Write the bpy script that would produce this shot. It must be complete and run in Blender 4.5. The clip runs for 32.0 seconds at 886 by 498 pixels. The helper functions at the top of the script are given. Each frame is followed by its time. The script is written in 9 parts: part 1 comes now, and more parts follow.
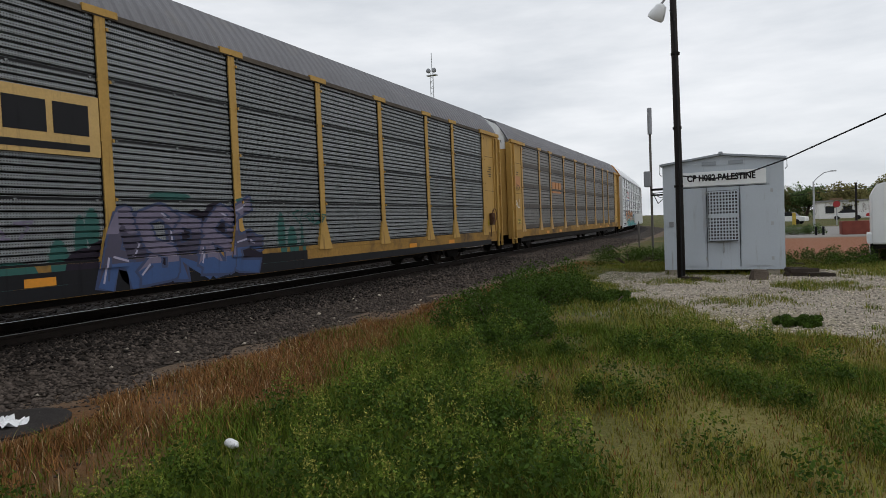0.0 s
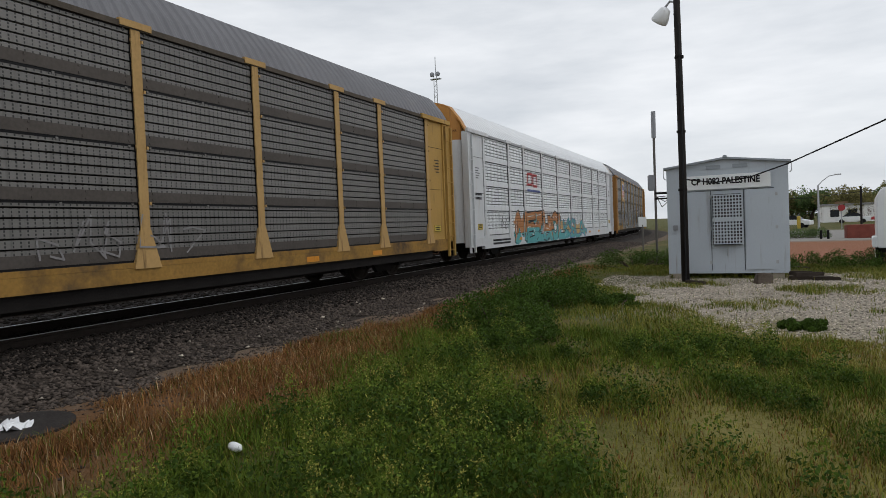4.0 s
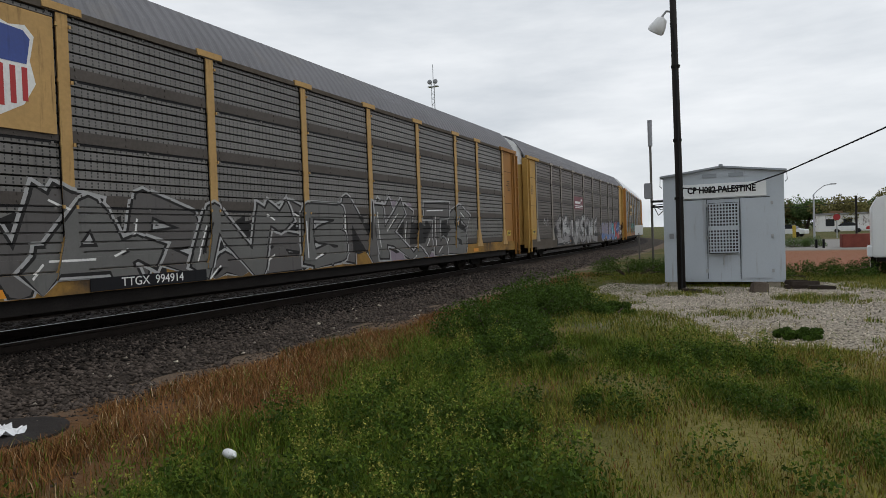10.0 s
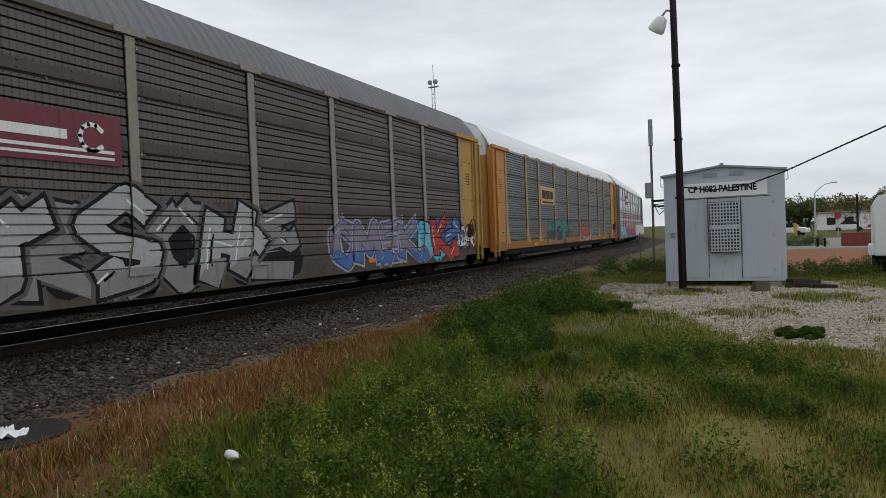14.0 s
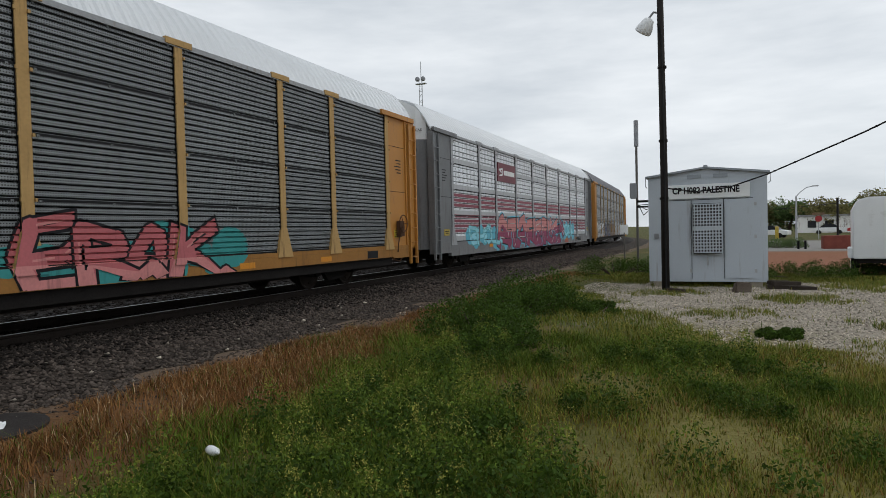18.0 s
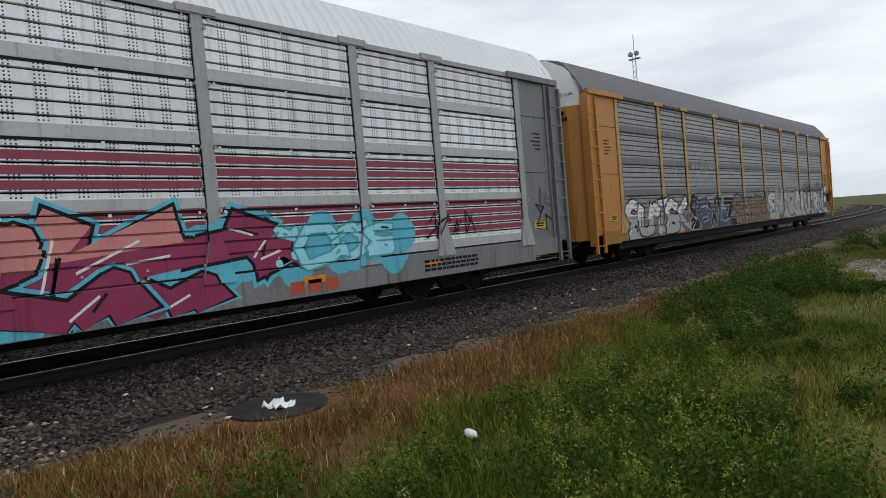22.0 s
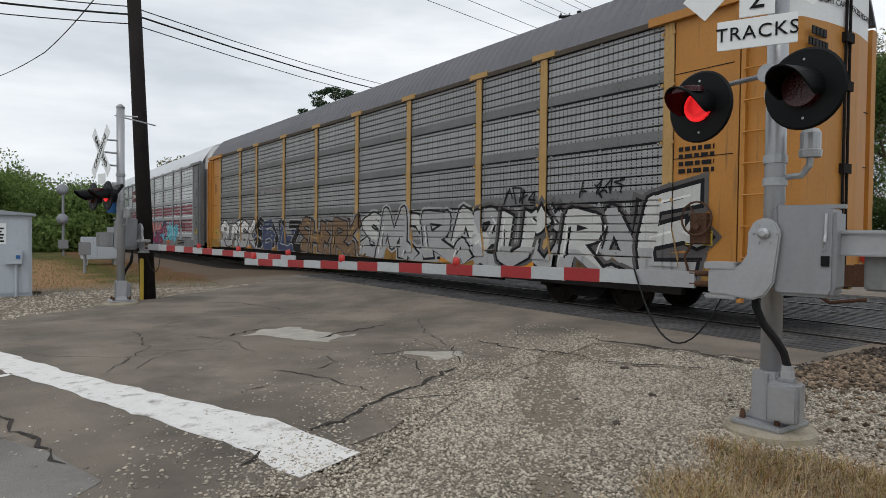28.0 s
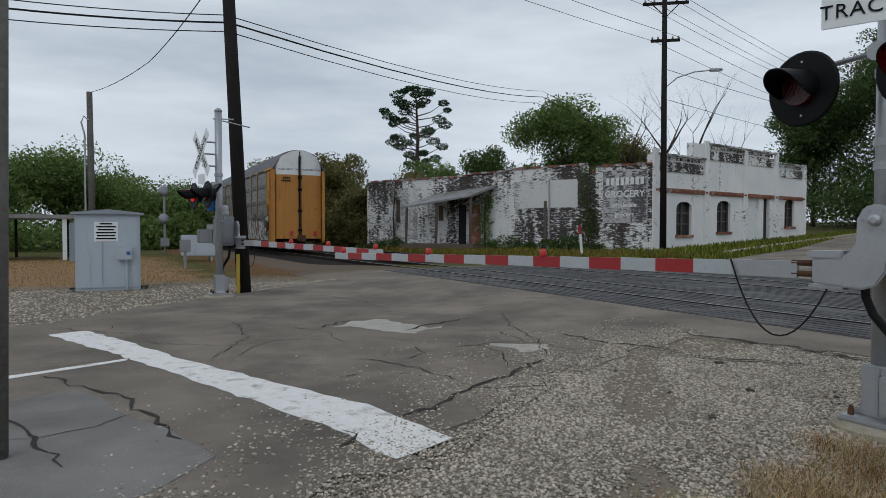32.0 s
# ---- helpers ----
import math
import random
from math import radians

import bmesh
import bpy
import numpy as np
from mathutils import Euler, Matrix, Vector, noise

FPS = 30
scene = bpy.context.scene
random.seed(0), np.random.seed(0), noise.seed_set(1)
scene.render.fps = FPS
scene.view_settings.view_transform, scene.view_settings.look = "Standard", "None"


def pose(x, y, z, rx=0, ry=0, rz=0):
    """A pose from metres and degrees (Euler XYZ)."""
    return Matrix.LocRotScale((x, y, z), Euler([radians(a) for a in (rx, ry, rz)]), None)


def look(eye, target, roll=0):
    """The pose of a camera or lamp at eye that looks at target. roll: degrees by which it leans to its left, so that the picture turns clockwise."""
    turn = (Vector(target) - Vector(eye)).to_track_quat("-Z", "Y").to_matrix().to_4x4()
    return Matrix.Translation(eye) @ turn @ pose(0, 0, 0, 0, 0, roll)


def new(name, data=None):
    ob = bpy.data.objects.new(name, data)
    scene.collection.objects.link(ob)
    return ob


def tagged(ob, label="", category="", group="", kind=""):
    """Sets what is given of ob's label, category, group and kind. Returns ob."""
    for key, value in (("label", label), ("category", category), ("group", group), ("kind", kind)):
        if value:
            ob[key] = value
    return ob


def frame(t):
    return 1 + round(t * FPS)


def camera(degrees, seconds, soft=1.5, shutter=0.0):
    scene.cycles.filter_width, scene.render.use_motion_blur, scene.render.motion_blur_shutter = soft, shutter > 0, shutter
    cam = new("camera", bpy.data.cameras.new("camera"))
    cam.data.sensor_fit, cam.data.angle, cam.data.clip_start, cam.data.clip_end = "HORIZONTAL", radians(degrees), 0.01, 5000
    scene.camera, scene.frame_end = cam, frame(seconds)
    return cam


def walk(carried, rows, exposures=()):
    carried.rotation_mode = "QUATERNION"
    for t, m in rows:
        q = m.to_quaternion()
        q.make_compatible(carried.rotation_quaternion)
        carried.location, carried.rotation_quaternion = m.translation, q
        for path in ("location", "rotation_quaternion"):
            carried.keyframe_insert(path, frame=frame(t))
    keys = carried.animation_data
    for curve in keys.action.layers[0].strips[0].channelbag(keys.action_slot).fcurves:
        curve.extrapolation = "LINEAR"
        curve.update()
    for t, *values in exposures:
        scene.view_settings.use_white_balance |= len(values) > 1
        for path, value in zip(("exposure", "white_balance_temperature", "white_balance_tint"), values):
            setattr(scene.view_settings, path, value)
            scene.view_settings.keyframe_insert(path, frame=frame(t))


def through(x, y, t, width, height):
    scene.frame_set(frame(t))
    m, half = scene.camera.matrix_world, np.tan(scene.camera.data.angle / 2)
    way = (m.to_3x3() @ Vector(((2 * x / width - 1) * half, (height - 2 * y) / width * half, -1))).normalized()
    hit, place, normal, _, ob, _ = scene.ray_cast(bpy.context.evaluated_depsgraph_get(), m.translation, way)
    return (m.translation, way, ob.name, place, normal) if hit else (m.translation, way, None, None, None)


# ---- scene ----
cam = camera(68.56, 32.0, soft=0.6)

# seconds, place, yaw, pitch, roll of the hand-held camera
PATH = [
    (0, 10.314, 0.000, 1.337, 24.66, -2.16, 2.29),
    (0.5, 10.314, 0.000, 1.337, 24.79, -2.40, 2.20),
    (1, 10.314, 0.000, 1.337, 24.45, -1.91, 2.13),
    (1.5, 10.314, 0.000, 1.337, 24.42, -1.59, 2.07),
    (2, 10.314, 0.000, 1.337, 24.38, -1.74, 2.07),
    (2.5, 10.314, 0.000, 1.337, 24.47, -1.47, 2.16),
    (4.5, 10.314, 0.000, 1.337, 25.04, -1.95, 2.27),
    (5, 10.314, 0.000, 1.337, 24.69, -2.01, 2.41),
    (5.5, 10.314, 0.000, 1.337, 25.07, -2.48, 2.25),
    (6, 10.314, 0.000, 1.337, 24.85, -2.17, 1.88),
    (6.5, 10.314, 0.000, 1.337, 25.09, -2.27, 1.86),
    (7, 10.314, 0.000, 1.337, 24.84, -2.33, 1.85),
    (7.5, 10.314, 0.000, 1.337, 24.69, -2.35, 1.83),
    (8, 10.314, 0.000, 1.337, 24.60, -2.42, 1.86),
    (8.5, 10.314, 0.000, 1.337, 24.75, -2.03, 2.00),
    (9, 10.314, 0.000, 1.337, 24.71, -1.76, 2.02),
    (9.5, 10.314, 0.000, 1.337, 24.79, -1.35, 2.11),
    (10, 10.314, 0.000, 1.337, 24.69, -1.23, 1.95),
    (10.5, 10.314, 0.000, 1.337, 24.79, -0.99, 2.08),
    (11, 10.314, 0.000, 1.337, 24.89, -0.87, 2.13),
    (11.5, 10.314, 0.000, 1.337, 24.80, -1.02, 2.29),
    (12, 10.314, 0.000, 1.337, 24.58, -1.14, 2.30),
    (12.5, 10.314, 0.000, 1.337, 24.66, -1.00, 2.14),
    (13, 10.314, 0.000, 1.337, 24.81, -1.20, 2.15),
    (13.5, 10.314, 0.000, 1.337, 24.77, -1.14, 2.19),
    (15.5, 10.314, 0.000, 1.337, 24.52, -1.79, 2.06),
    (16, 10.314, 0.000, 1.337, 24.22, -1.95, 1.84),
    (16.5, 10.314, 0.000, 1.337, 23.77, -1.96, 1.47),
    (17, 10.314, 0.000, 1.337, 23.42, -1.80, 1.39),
    (17.5, 10.314, 0.000, 1.337, 23.47, -1.92, 1.30),
    (18, 10.314, 0.000, 1.337, 23.49, -1.47, 1.39),
    (18.5, 10.314, 0.000, 1.337, 23.42, -1.26, 1.63),
    (19, 10.314, 0.000, 1.337, 23.86, -1.01, 2.02),
    (19.5, 10.314, 0.000, 1.337, 23.92, -1.24, 1.99),
    (20, 10.314, 0.000, 1.337, 25.15, -0.97, 2.43),
    (20.5, 10.314, 0.000, 1.337, 24.94, -1.17, 2.54),
    (21, 10.314, 0.000, 1.337, 24.87, -1.60, 2.96),
    (21.5, 10.222, -0.043, 1.350, 26.62, -1.90, 3.22),
    (21.8, 10.166, -0.069, 1.357, 33.67, -1.95, 3.76),
    (22.2, 10.131, -0.198, 1.363, 54.73, -1.16, 5.14),
    (22.6, 9.975, -0.682, 1.476, 86.38, -2.42, 3.33),
    (23, 9.978, -1.293, 1.522, 108.29, -2.47, 4.45),
    (23.5, 10.110, -1.410, 1.470, 127.00, -1.90, 1.60),
    (24, 10.209, -1.447, 1.411, 137.57, -1.06, 0.16),
    (24.5, 10.233, -1.467, 1.397, 141.32, -0.66, 0.06),
    (26.5, 10.287, -1.471, 1.409, 143.04, -1.13, -0.47),
    (27, 10.295, -1.482, 1.392, 143.49, -1.33, -0.96),
    (27.5, 10.303, -1.492, 1.374, 144.35, -1.37, -1.07),
    (28, 10.311, -1.502, 1.356, 144.74, -1.36, -0.61),
    (28.5, 10.343, -1.498, 1.338, 145.79, -1.31, -0.59),
    (29, 10.375, -1.493, 1.321, 147.53, -1.37, -0.31),
    (29.5, 10.374, -1.495, 1.317, 148.80, -1.22, -0.20),
    (30, 10.376, -1.492, 1.326, 149.91, -1.42, -0.17),
    (30.5, 10.383, -1.488, 1.324, 150.94, -1.38, 0.03),
    (31, 10.389, -1.484, 1.323, 151.01, -1.48, -0.09),
    (31.5, 10.402, -1.482, 1.318, 151.37, -1.81, -0.22),
    (32, 10.414, -1.480, 1.312, 151.73, -1.71, -0.09),
]
walk(cam, [(t, pose(x, y, z, 90 + pitch, roll, yaw)) for t, x, y, z, yaw, pitch, roll in PATH],
     exposures=[(0, 0.0, 6500, 10), (21.5, -0.05, 6350, 8), (22.0, 0.1, 6300, 8), (22.4, 0.6, 6300, 8), (22.7, 1.0, 6250, 7), (23.3, 0.5, 6350, 8), (24.5, 0.1, 6400, 9), (28, 0.08, 6450, 9),
                (30, -0.2, 6250, 8), (32, -0.35, 6000, 7)])

# ---- sky and sun: a bright overcast day ----
world = bpy.data.worlds.new("overcast_sky")
scene.world = world
world.use_nodes = True
wn, wl = world.node_tree.nodes, world.node_tree.links
wn.clear()
w_out = wn.new("ShaderNodeOutputWorld")
w_bg = wn.new("ShaderNodeBackground")
w_sky = wn.new("ShaderNodeTexSky")
w_sky.sky_type, w_sky.sun_disc = "NISHITA", False
w_sky.sun_elevation, w_sky.sun_rotation = radians(50), radians(60)
w_tc = wn.new("ShaderNodeTexCoord")
w_map = wn.new("ShaderNodeMapping")
w_map.inputs["Scale"].default_value = (1.0, 1.0, 4.5)
w_noise = wn.new("ShaderNodeTexNoise")
w_noise.inputs["Scale"].default_value, w_noise.inputs["Detail"].default_value = 2.2, 6.0
w_noise.inputs["Roughness"].default_value = 0.55
w_ramp = wn.new("ShaderNodeValToRGB")
w_ramp.color_ramp.elements[0].position, w_ramp.color_ramp.elements[0].color = 0.33, (0.62, 0.66, 0.71, 1)
w_ramp.color_ramp.elements[1].position, w_ramp.color_ramp.elements[1].color = 0.66, (0.95, 0.97, 1.0, 1)
w_mix = wn.new("ShaderNodeMixRGB")
w_mix.inputs[0].default_value = 0.94
w_mul = wn.new("ShaderNodeMixRGB")
w_mul.blend_type, w_mul.inputs[0].default_value, w_mul.inputs[2].default_value = "MULTIPLY", 1.0, (0.1, 0.1, 0.1, 1)
wl.new(w_tc.outputs["Generated"], w_map.inputs[0])
wl.new(w_map.outputs[0], w_noise.inputs["Vector"])
wl.new(w_noise.outputs["Fac"], w_ramp.inputs[0])
wl.new(w_sky.outputs[0], w_mul.inputs[1])
wl.new(w_mul.outputs[0], w_mix.inputs[1])
wl.new(w_ramp.outputs[0], w_mix.inputs[2])
wl.new(w_mix.outputs[0], w_bg.inputs[0])
w_bg.inputs[1].default_value = 1.0
wl.new(w_bg.outputs[0], w_out.inputs[0])

sun_data = bpy.data.lights.new("sun", "SUN")
sun_data.energy, sun_data.angle, sun_data.color = 0.5, radians(25), (1.0, 0.97, 0.92)
sun = new("sun", sun_data)
sun.matrix_world = look((40, 30, 60), (0, 0, 0))


# ---- mesh helpers ----
class Geo:
    """Vertices and faces gathered for one mesh."""

    def __init__(self):
        self.v, self.f = [], []

    def add(self, verts, faces):
        n = len(self.v)
        self.v += [tuple(p) for p in verts]
        self.f += [tuple(i + n for i in f) for f in faces]
        return self

    def box(self, x0, x1, y0, y1, z0, z1):
        return self.add([(x0, y0, z0), (x1, y0, z0), (x1, y1, z0), (x0, y1, z0), (x0, y0, z1), (x1, y0, z1), (x1, y1, z1), (x0, y1, z1)],
                        [(0, 3, 2, 1), (4, 5, 6, 7), (0, 1, 5, 4), (1, 2, 6, 5), (2, 3, 7, 6), (3, 0, 4, 7)])

    def tube(self, points, radii, n=10, caps=True):
        """A round bar through points; radii a number or one for each point."""
        pts = [Vector(p) for p in points]
        if isinstance(radii, (int, float)):
            radii = [radii] * len(pts)
        verts, faces = [], []
        for i, p in enumerate(pts):
            d = (pts[min(i + 1, len(pts) - 1)] - pts[max(i - 1, 0)]).normalized()
            a = d.orthogonal() if abs(d.z) < 0.99 else Vector((1, 0, 0))
            if abs(d.z) < 0.99:
                a = d.cross(Vector((0, 0, 1))).normalized()
            b = d.cross(a).normalized()
            a = b.cross(d)
            for k in range(n):
                c = 2 * math.pi * k / n
                verts.append(p + radii[i] * (math.cos(c) * a + math.sin(c) * b))
        for i in range(len(pts) - 1):
            for k in range(n):
                j = (k + 1) % n
                faces.append((i * n + k, i * n + j, (i + 1) * n + j, (i + 1) * n + k))
        if caps:
            faces.append(tuple(range(n - 1, -1, -1)))
            faces.append(tuple((len(pts) - 1) * n + k for k in range(n)))
        return self.add(verts, faces)

    def prism(self, outline, axis, a, b):
        """An outline of (u, w) pairs swept along an axis: x (u=y, w=z), y (u=x, w=z), z (u=x, w=y)."""
        def at(u, w, c):
            return {"x": (c, u, w), "y": (u, c, w), "z": (u, w, c)}[axis]
        n = len(outline)
        verts = [at(u, w, a) for u, w in outline] + [at(u, w, b) for u, w in outline]
        faces = [tuple(range(n)), tuple(range(2 * n - 1, n - 1, -1))]
        faces += [(i, i + n, (i + 1) % n + n, (i + 1) % n) for i in range(n)]
        return self.add(verts, faces)

    def lathe(self, profile, m=None, n=24):
        """(radius, z) pairs turned round z, then moved by m."""
        m = m or Matrix.Identity(4)
        verts, faces = [], []
        for r, z in profile:
            for k in range(n):
                c = 2 * math.pi * k / n
                verts.append(m @ Vector((r * math.cos(c), r * math.sin(c), z)))
        for i in range(len(profile) - 1):
            for k in range(n):
                j = (k + 1) % n
                faces.append((i * n + k, i * n + j, (i + 1) * n + j, (i + 1) * n + k))
        faces.append(tuple(range(n - 1, -1, -1)))
        faces.append(tuple((len(profile) - 1) * n + k for k in range(n)))
        return self.add(verts, faces)

    def mesh(self, name, material, smooth=False, bevel=0.0):
        me = bpy.data.meshes.new(name)
        me.from_pydata(self.v, [], self.f)
        bm = bmesh.new()
        bm.from_mesh(me)
        bmesh.ops.recalc_face_normals(bm, faces=bm.faces)
        if bevel:
            edges = [e for e in bm.edges if len(e.link_faces) == 2 and e.calc_face_angle(0) > 0.5]
            bmesh.ops.bevel(bm, geom=edges, offset=bevel, segments=2, affect="EDGES", clamp_overlap=True)
        bm.to_mesh(me)
        bm.free()
        if smooth:
            me.shade_smooth()
        me.materials.append(material)
        return me


def part(name, geo, material, parent=None, label="", smooth=False, bevel=0.0, at=None):
    """Links a Geo (or a finished mesh) as one object under a thing or a part."""
    me = geo.mesh(name, material, smooth, bevel) if isinstance(geo, Geo) else geo
    ob = new(name, me)
    if parent is not None:
        ob.parent = parent
    if at is not None:
        ob.matrix_basis = at
    if label:
        ob["label"] = label
    return ob


def thing(name, label, category, at=None, group="", kind=""):
    ob = new(name)
    ob.empty_display_size = 0.2
    if at is not None:
        ob.matrix_basis = at
    return tagged(ob, label, category, group, kind)


def lettering(text, size, depth=0.004, spread=1.0, bold=0.0):
    """Raised letters in the xy plane, centred, as a Geo."""
    cu = bpy.data.curves.new("text", "FONT")
    cu.body, cu.size, cu.extrude = text, size, depth / 2
    cu.align_x, cu.align_y, cu.space_character = "CENTER", "CENTER", spread
    cu.resolution_u = 3
    cu.offset = bold
    ob = bpy.data.objects.new("text", cu)
    me = bpy.data.meshes.new_from_object(ob)
    g = Geo()
    g.v = [tuple(v.co) for v in me.vertices]
    g.f = [tuple(p.vertices) for p in me.polygons]
    bpy.data.objects.remove(ob)
    bpy.data.curves.remove(cu)
    bpy.data.meshes.remove(me)
    return g


def moved(g, m):
    h = Geo()
    h.v = [tuple(m @ Vector(p)) for p in g.v]
    h.f = list(g.f)
    return h


# text on a wall that faces +x, read with +y to the right; and others by a facing angle
def facing(x, y, z, yaw):
    """A frame whose x runs along the wall, y up, z out of it; yaw 0 faces -y, 90 faces +x."""
    return pose(x, y, z, 90, 0, yaw)


# ---- materials ----
def material(name, color, rough=0.7, metal=0.0, vary=0.25, scale=3.0, fine=40.0, bump=0.15, stain=None, stain_amount=0.0,
             streaks=False, spec=None, per_object=0.0, per_island=0.0):
    """A painted, metal, stone or soil surface: two scales of colour change, fine relief, and stains or streaks of dirt."""
    m = bpy.data.materials.new(name)
    m.use_nodes = True
    n, l = m.node_tree.nodes, m.node_tree.links
    b = n["Principled BSDF"]
    b.inputs["Metallic"].default_value = metal
    b.inputs["Specular IOR Level"].default_value = spec if spec is not None else 0.5 if rough < 0.6 and max(color) > 0.03 else 0.15
    tc = n.new("ShaderNodeTexCoord")
    big = n.new("ShaderNodeTexNoise")
    big.inputs["Scale"].default_value, big.inputs["Detail"].default_value = scale, 5.0
    small = n.new("ShaderNodeTexNoise")
    small.inputs["Scale"].default_value, small.inputs["Detail"].default_value = fine, 4.0
    l.new(tc.outputs["Object"], big.inputs["Vector"])
    l.new(tc.outputs["Object"], small.inputs["Vector"])
    dark = [c * (1 - vary) for c in color]
    light = [min(1, c * (1 + vary)) for c in color]
    mix1 = n.new("ShaderNodeMixRGB")
    mix1.inputs[1].default_value, mix1.inputs[2].default_value = (*dark, 1), (*light, 1)
    add = n.new("ShaderNodeMath")
    add.operation = "ADD"
    half = n.new("ShaderNodeMath")
    half.operation, half.inputs[1].default_value = "MULTIPLY", 0.5
    l.new(big.outputs["Fac"], add.inputs[0])
    l.new(small.outputs["Fac"], add.inputs[1])
    l.new(add.outputs[0], half.inputs[0])
    sharp = n.new("ShaderNodeMapRange")
    sharp.inputs[1].default_value, sharp.inputs[2].default_value = 0.3, 0.7
    l.new(half.outputs[0], sharp.inputs[0])
    l.new(sharp.outputs[0], mix1.inputs[0])
    out = mix1.outputs[0]
    if stain:
        sn = n.new("ShaderNodeTexNoise")
        sn.inputs["Scale"].default_value, sn.inputs["Detail"].default_value, sn.inputs["Roughness"].default_value = (2.0 if streaks else scale * 0.7), 8.0, 0.65
        if streaks:
            mp = n.new("ShaderNodeMapping")
            mp.inputs["Scale"].default_value = (4.0, 4.0, 0.35)
            l.new(tc.outputs["Object"], mp.inputs[0])
            l.new(mp.outputs[0], sn.inputs["Vector"])
        else:
            l.new(tc.outputs["Object"], sn.inputs["Vector"])
        cut = n.new("ShaderNodeMapRange")
        cut.inputs[1].default_value, cut.inputs[2].default_value = 0.62 - 0.35 * stain_amount, 0.78 - 0.2 * stain_amount
        l.new(sn.outputs["Fac"], cut.inputs[0])
        mix2 = n.new("ShaderNodeMixRGB")
        mix2.inputs[2].default_value = (*stain, 1)
        l.new(cut.outputs[0], mix2.inputs[0])
        l.new(out, mix2.inputs[1])
        out = mix2.outputs[0]
    if per_object or per_island:
        if per_object:
            info = n.new("ShaderNodeObjectInfo").outputs["Random"]
        else:
            info = n.new("ShaderNodeNewGeometry").outputs["Random Per Island"]
        amount = per_object or per_island
        mr = n.new("ShaderNodeMapRange")
        mr.inputs[3].default_value, mr.inputs[4].default_value = 1 - amount, 1 + amount
        l.new(info, mr.inputs[0])
        hsv = n.new("ShaderNodeHueSaturation")
        l.new(mr.outputs[0], hsv.inputs["Value"])
        l.new(out, hsv.inputs["Color"])
        out = hsv.outputs[0]
    l.new(out, b.inputs["Base Color"])
    rr = n.new("ShaderNodeMapRange")
    rr.inputs[3].default_value, rr.inputs[4].default_value = max(0.05, rough - 0.12), min(1, rough + 0.12)
    l.new(small.outputs["Fac"], rr.inputs[0])
    l.new(rr.outputs[0], b.inputs["Roughness"])
    if bump:
        bp = n.new("ShaderNodeBump")
        bp.inputs["Strength"].default_value, bp.inputs["Distance"].default_value = bump, 0.02
        l.new(small.outputs["Fac"], bp.inputs["Height"])
        l.new(bp.outputs[0], b.inputs["Normal"])
    return m


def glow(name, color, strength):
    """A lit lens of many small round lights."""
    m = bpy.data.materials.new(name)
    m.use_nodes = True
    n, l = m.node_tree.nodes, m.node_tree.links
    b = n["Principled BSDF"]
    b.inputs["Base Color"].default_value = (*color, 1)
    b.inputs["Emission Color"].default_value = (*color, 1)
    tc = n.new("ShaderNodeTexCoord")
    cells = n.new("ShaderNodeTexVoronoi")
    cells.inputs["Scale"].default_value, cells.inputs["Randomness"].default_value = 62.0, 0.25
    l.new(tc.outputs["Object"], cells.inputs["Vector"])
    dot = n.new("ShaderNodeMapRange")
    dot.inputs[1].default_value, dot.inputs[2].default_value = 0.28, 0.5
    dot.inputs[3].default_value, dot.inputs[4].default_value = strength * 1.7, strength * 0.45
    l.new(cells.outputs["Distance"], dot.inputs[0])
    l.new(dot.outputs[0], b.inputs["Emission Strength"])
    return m


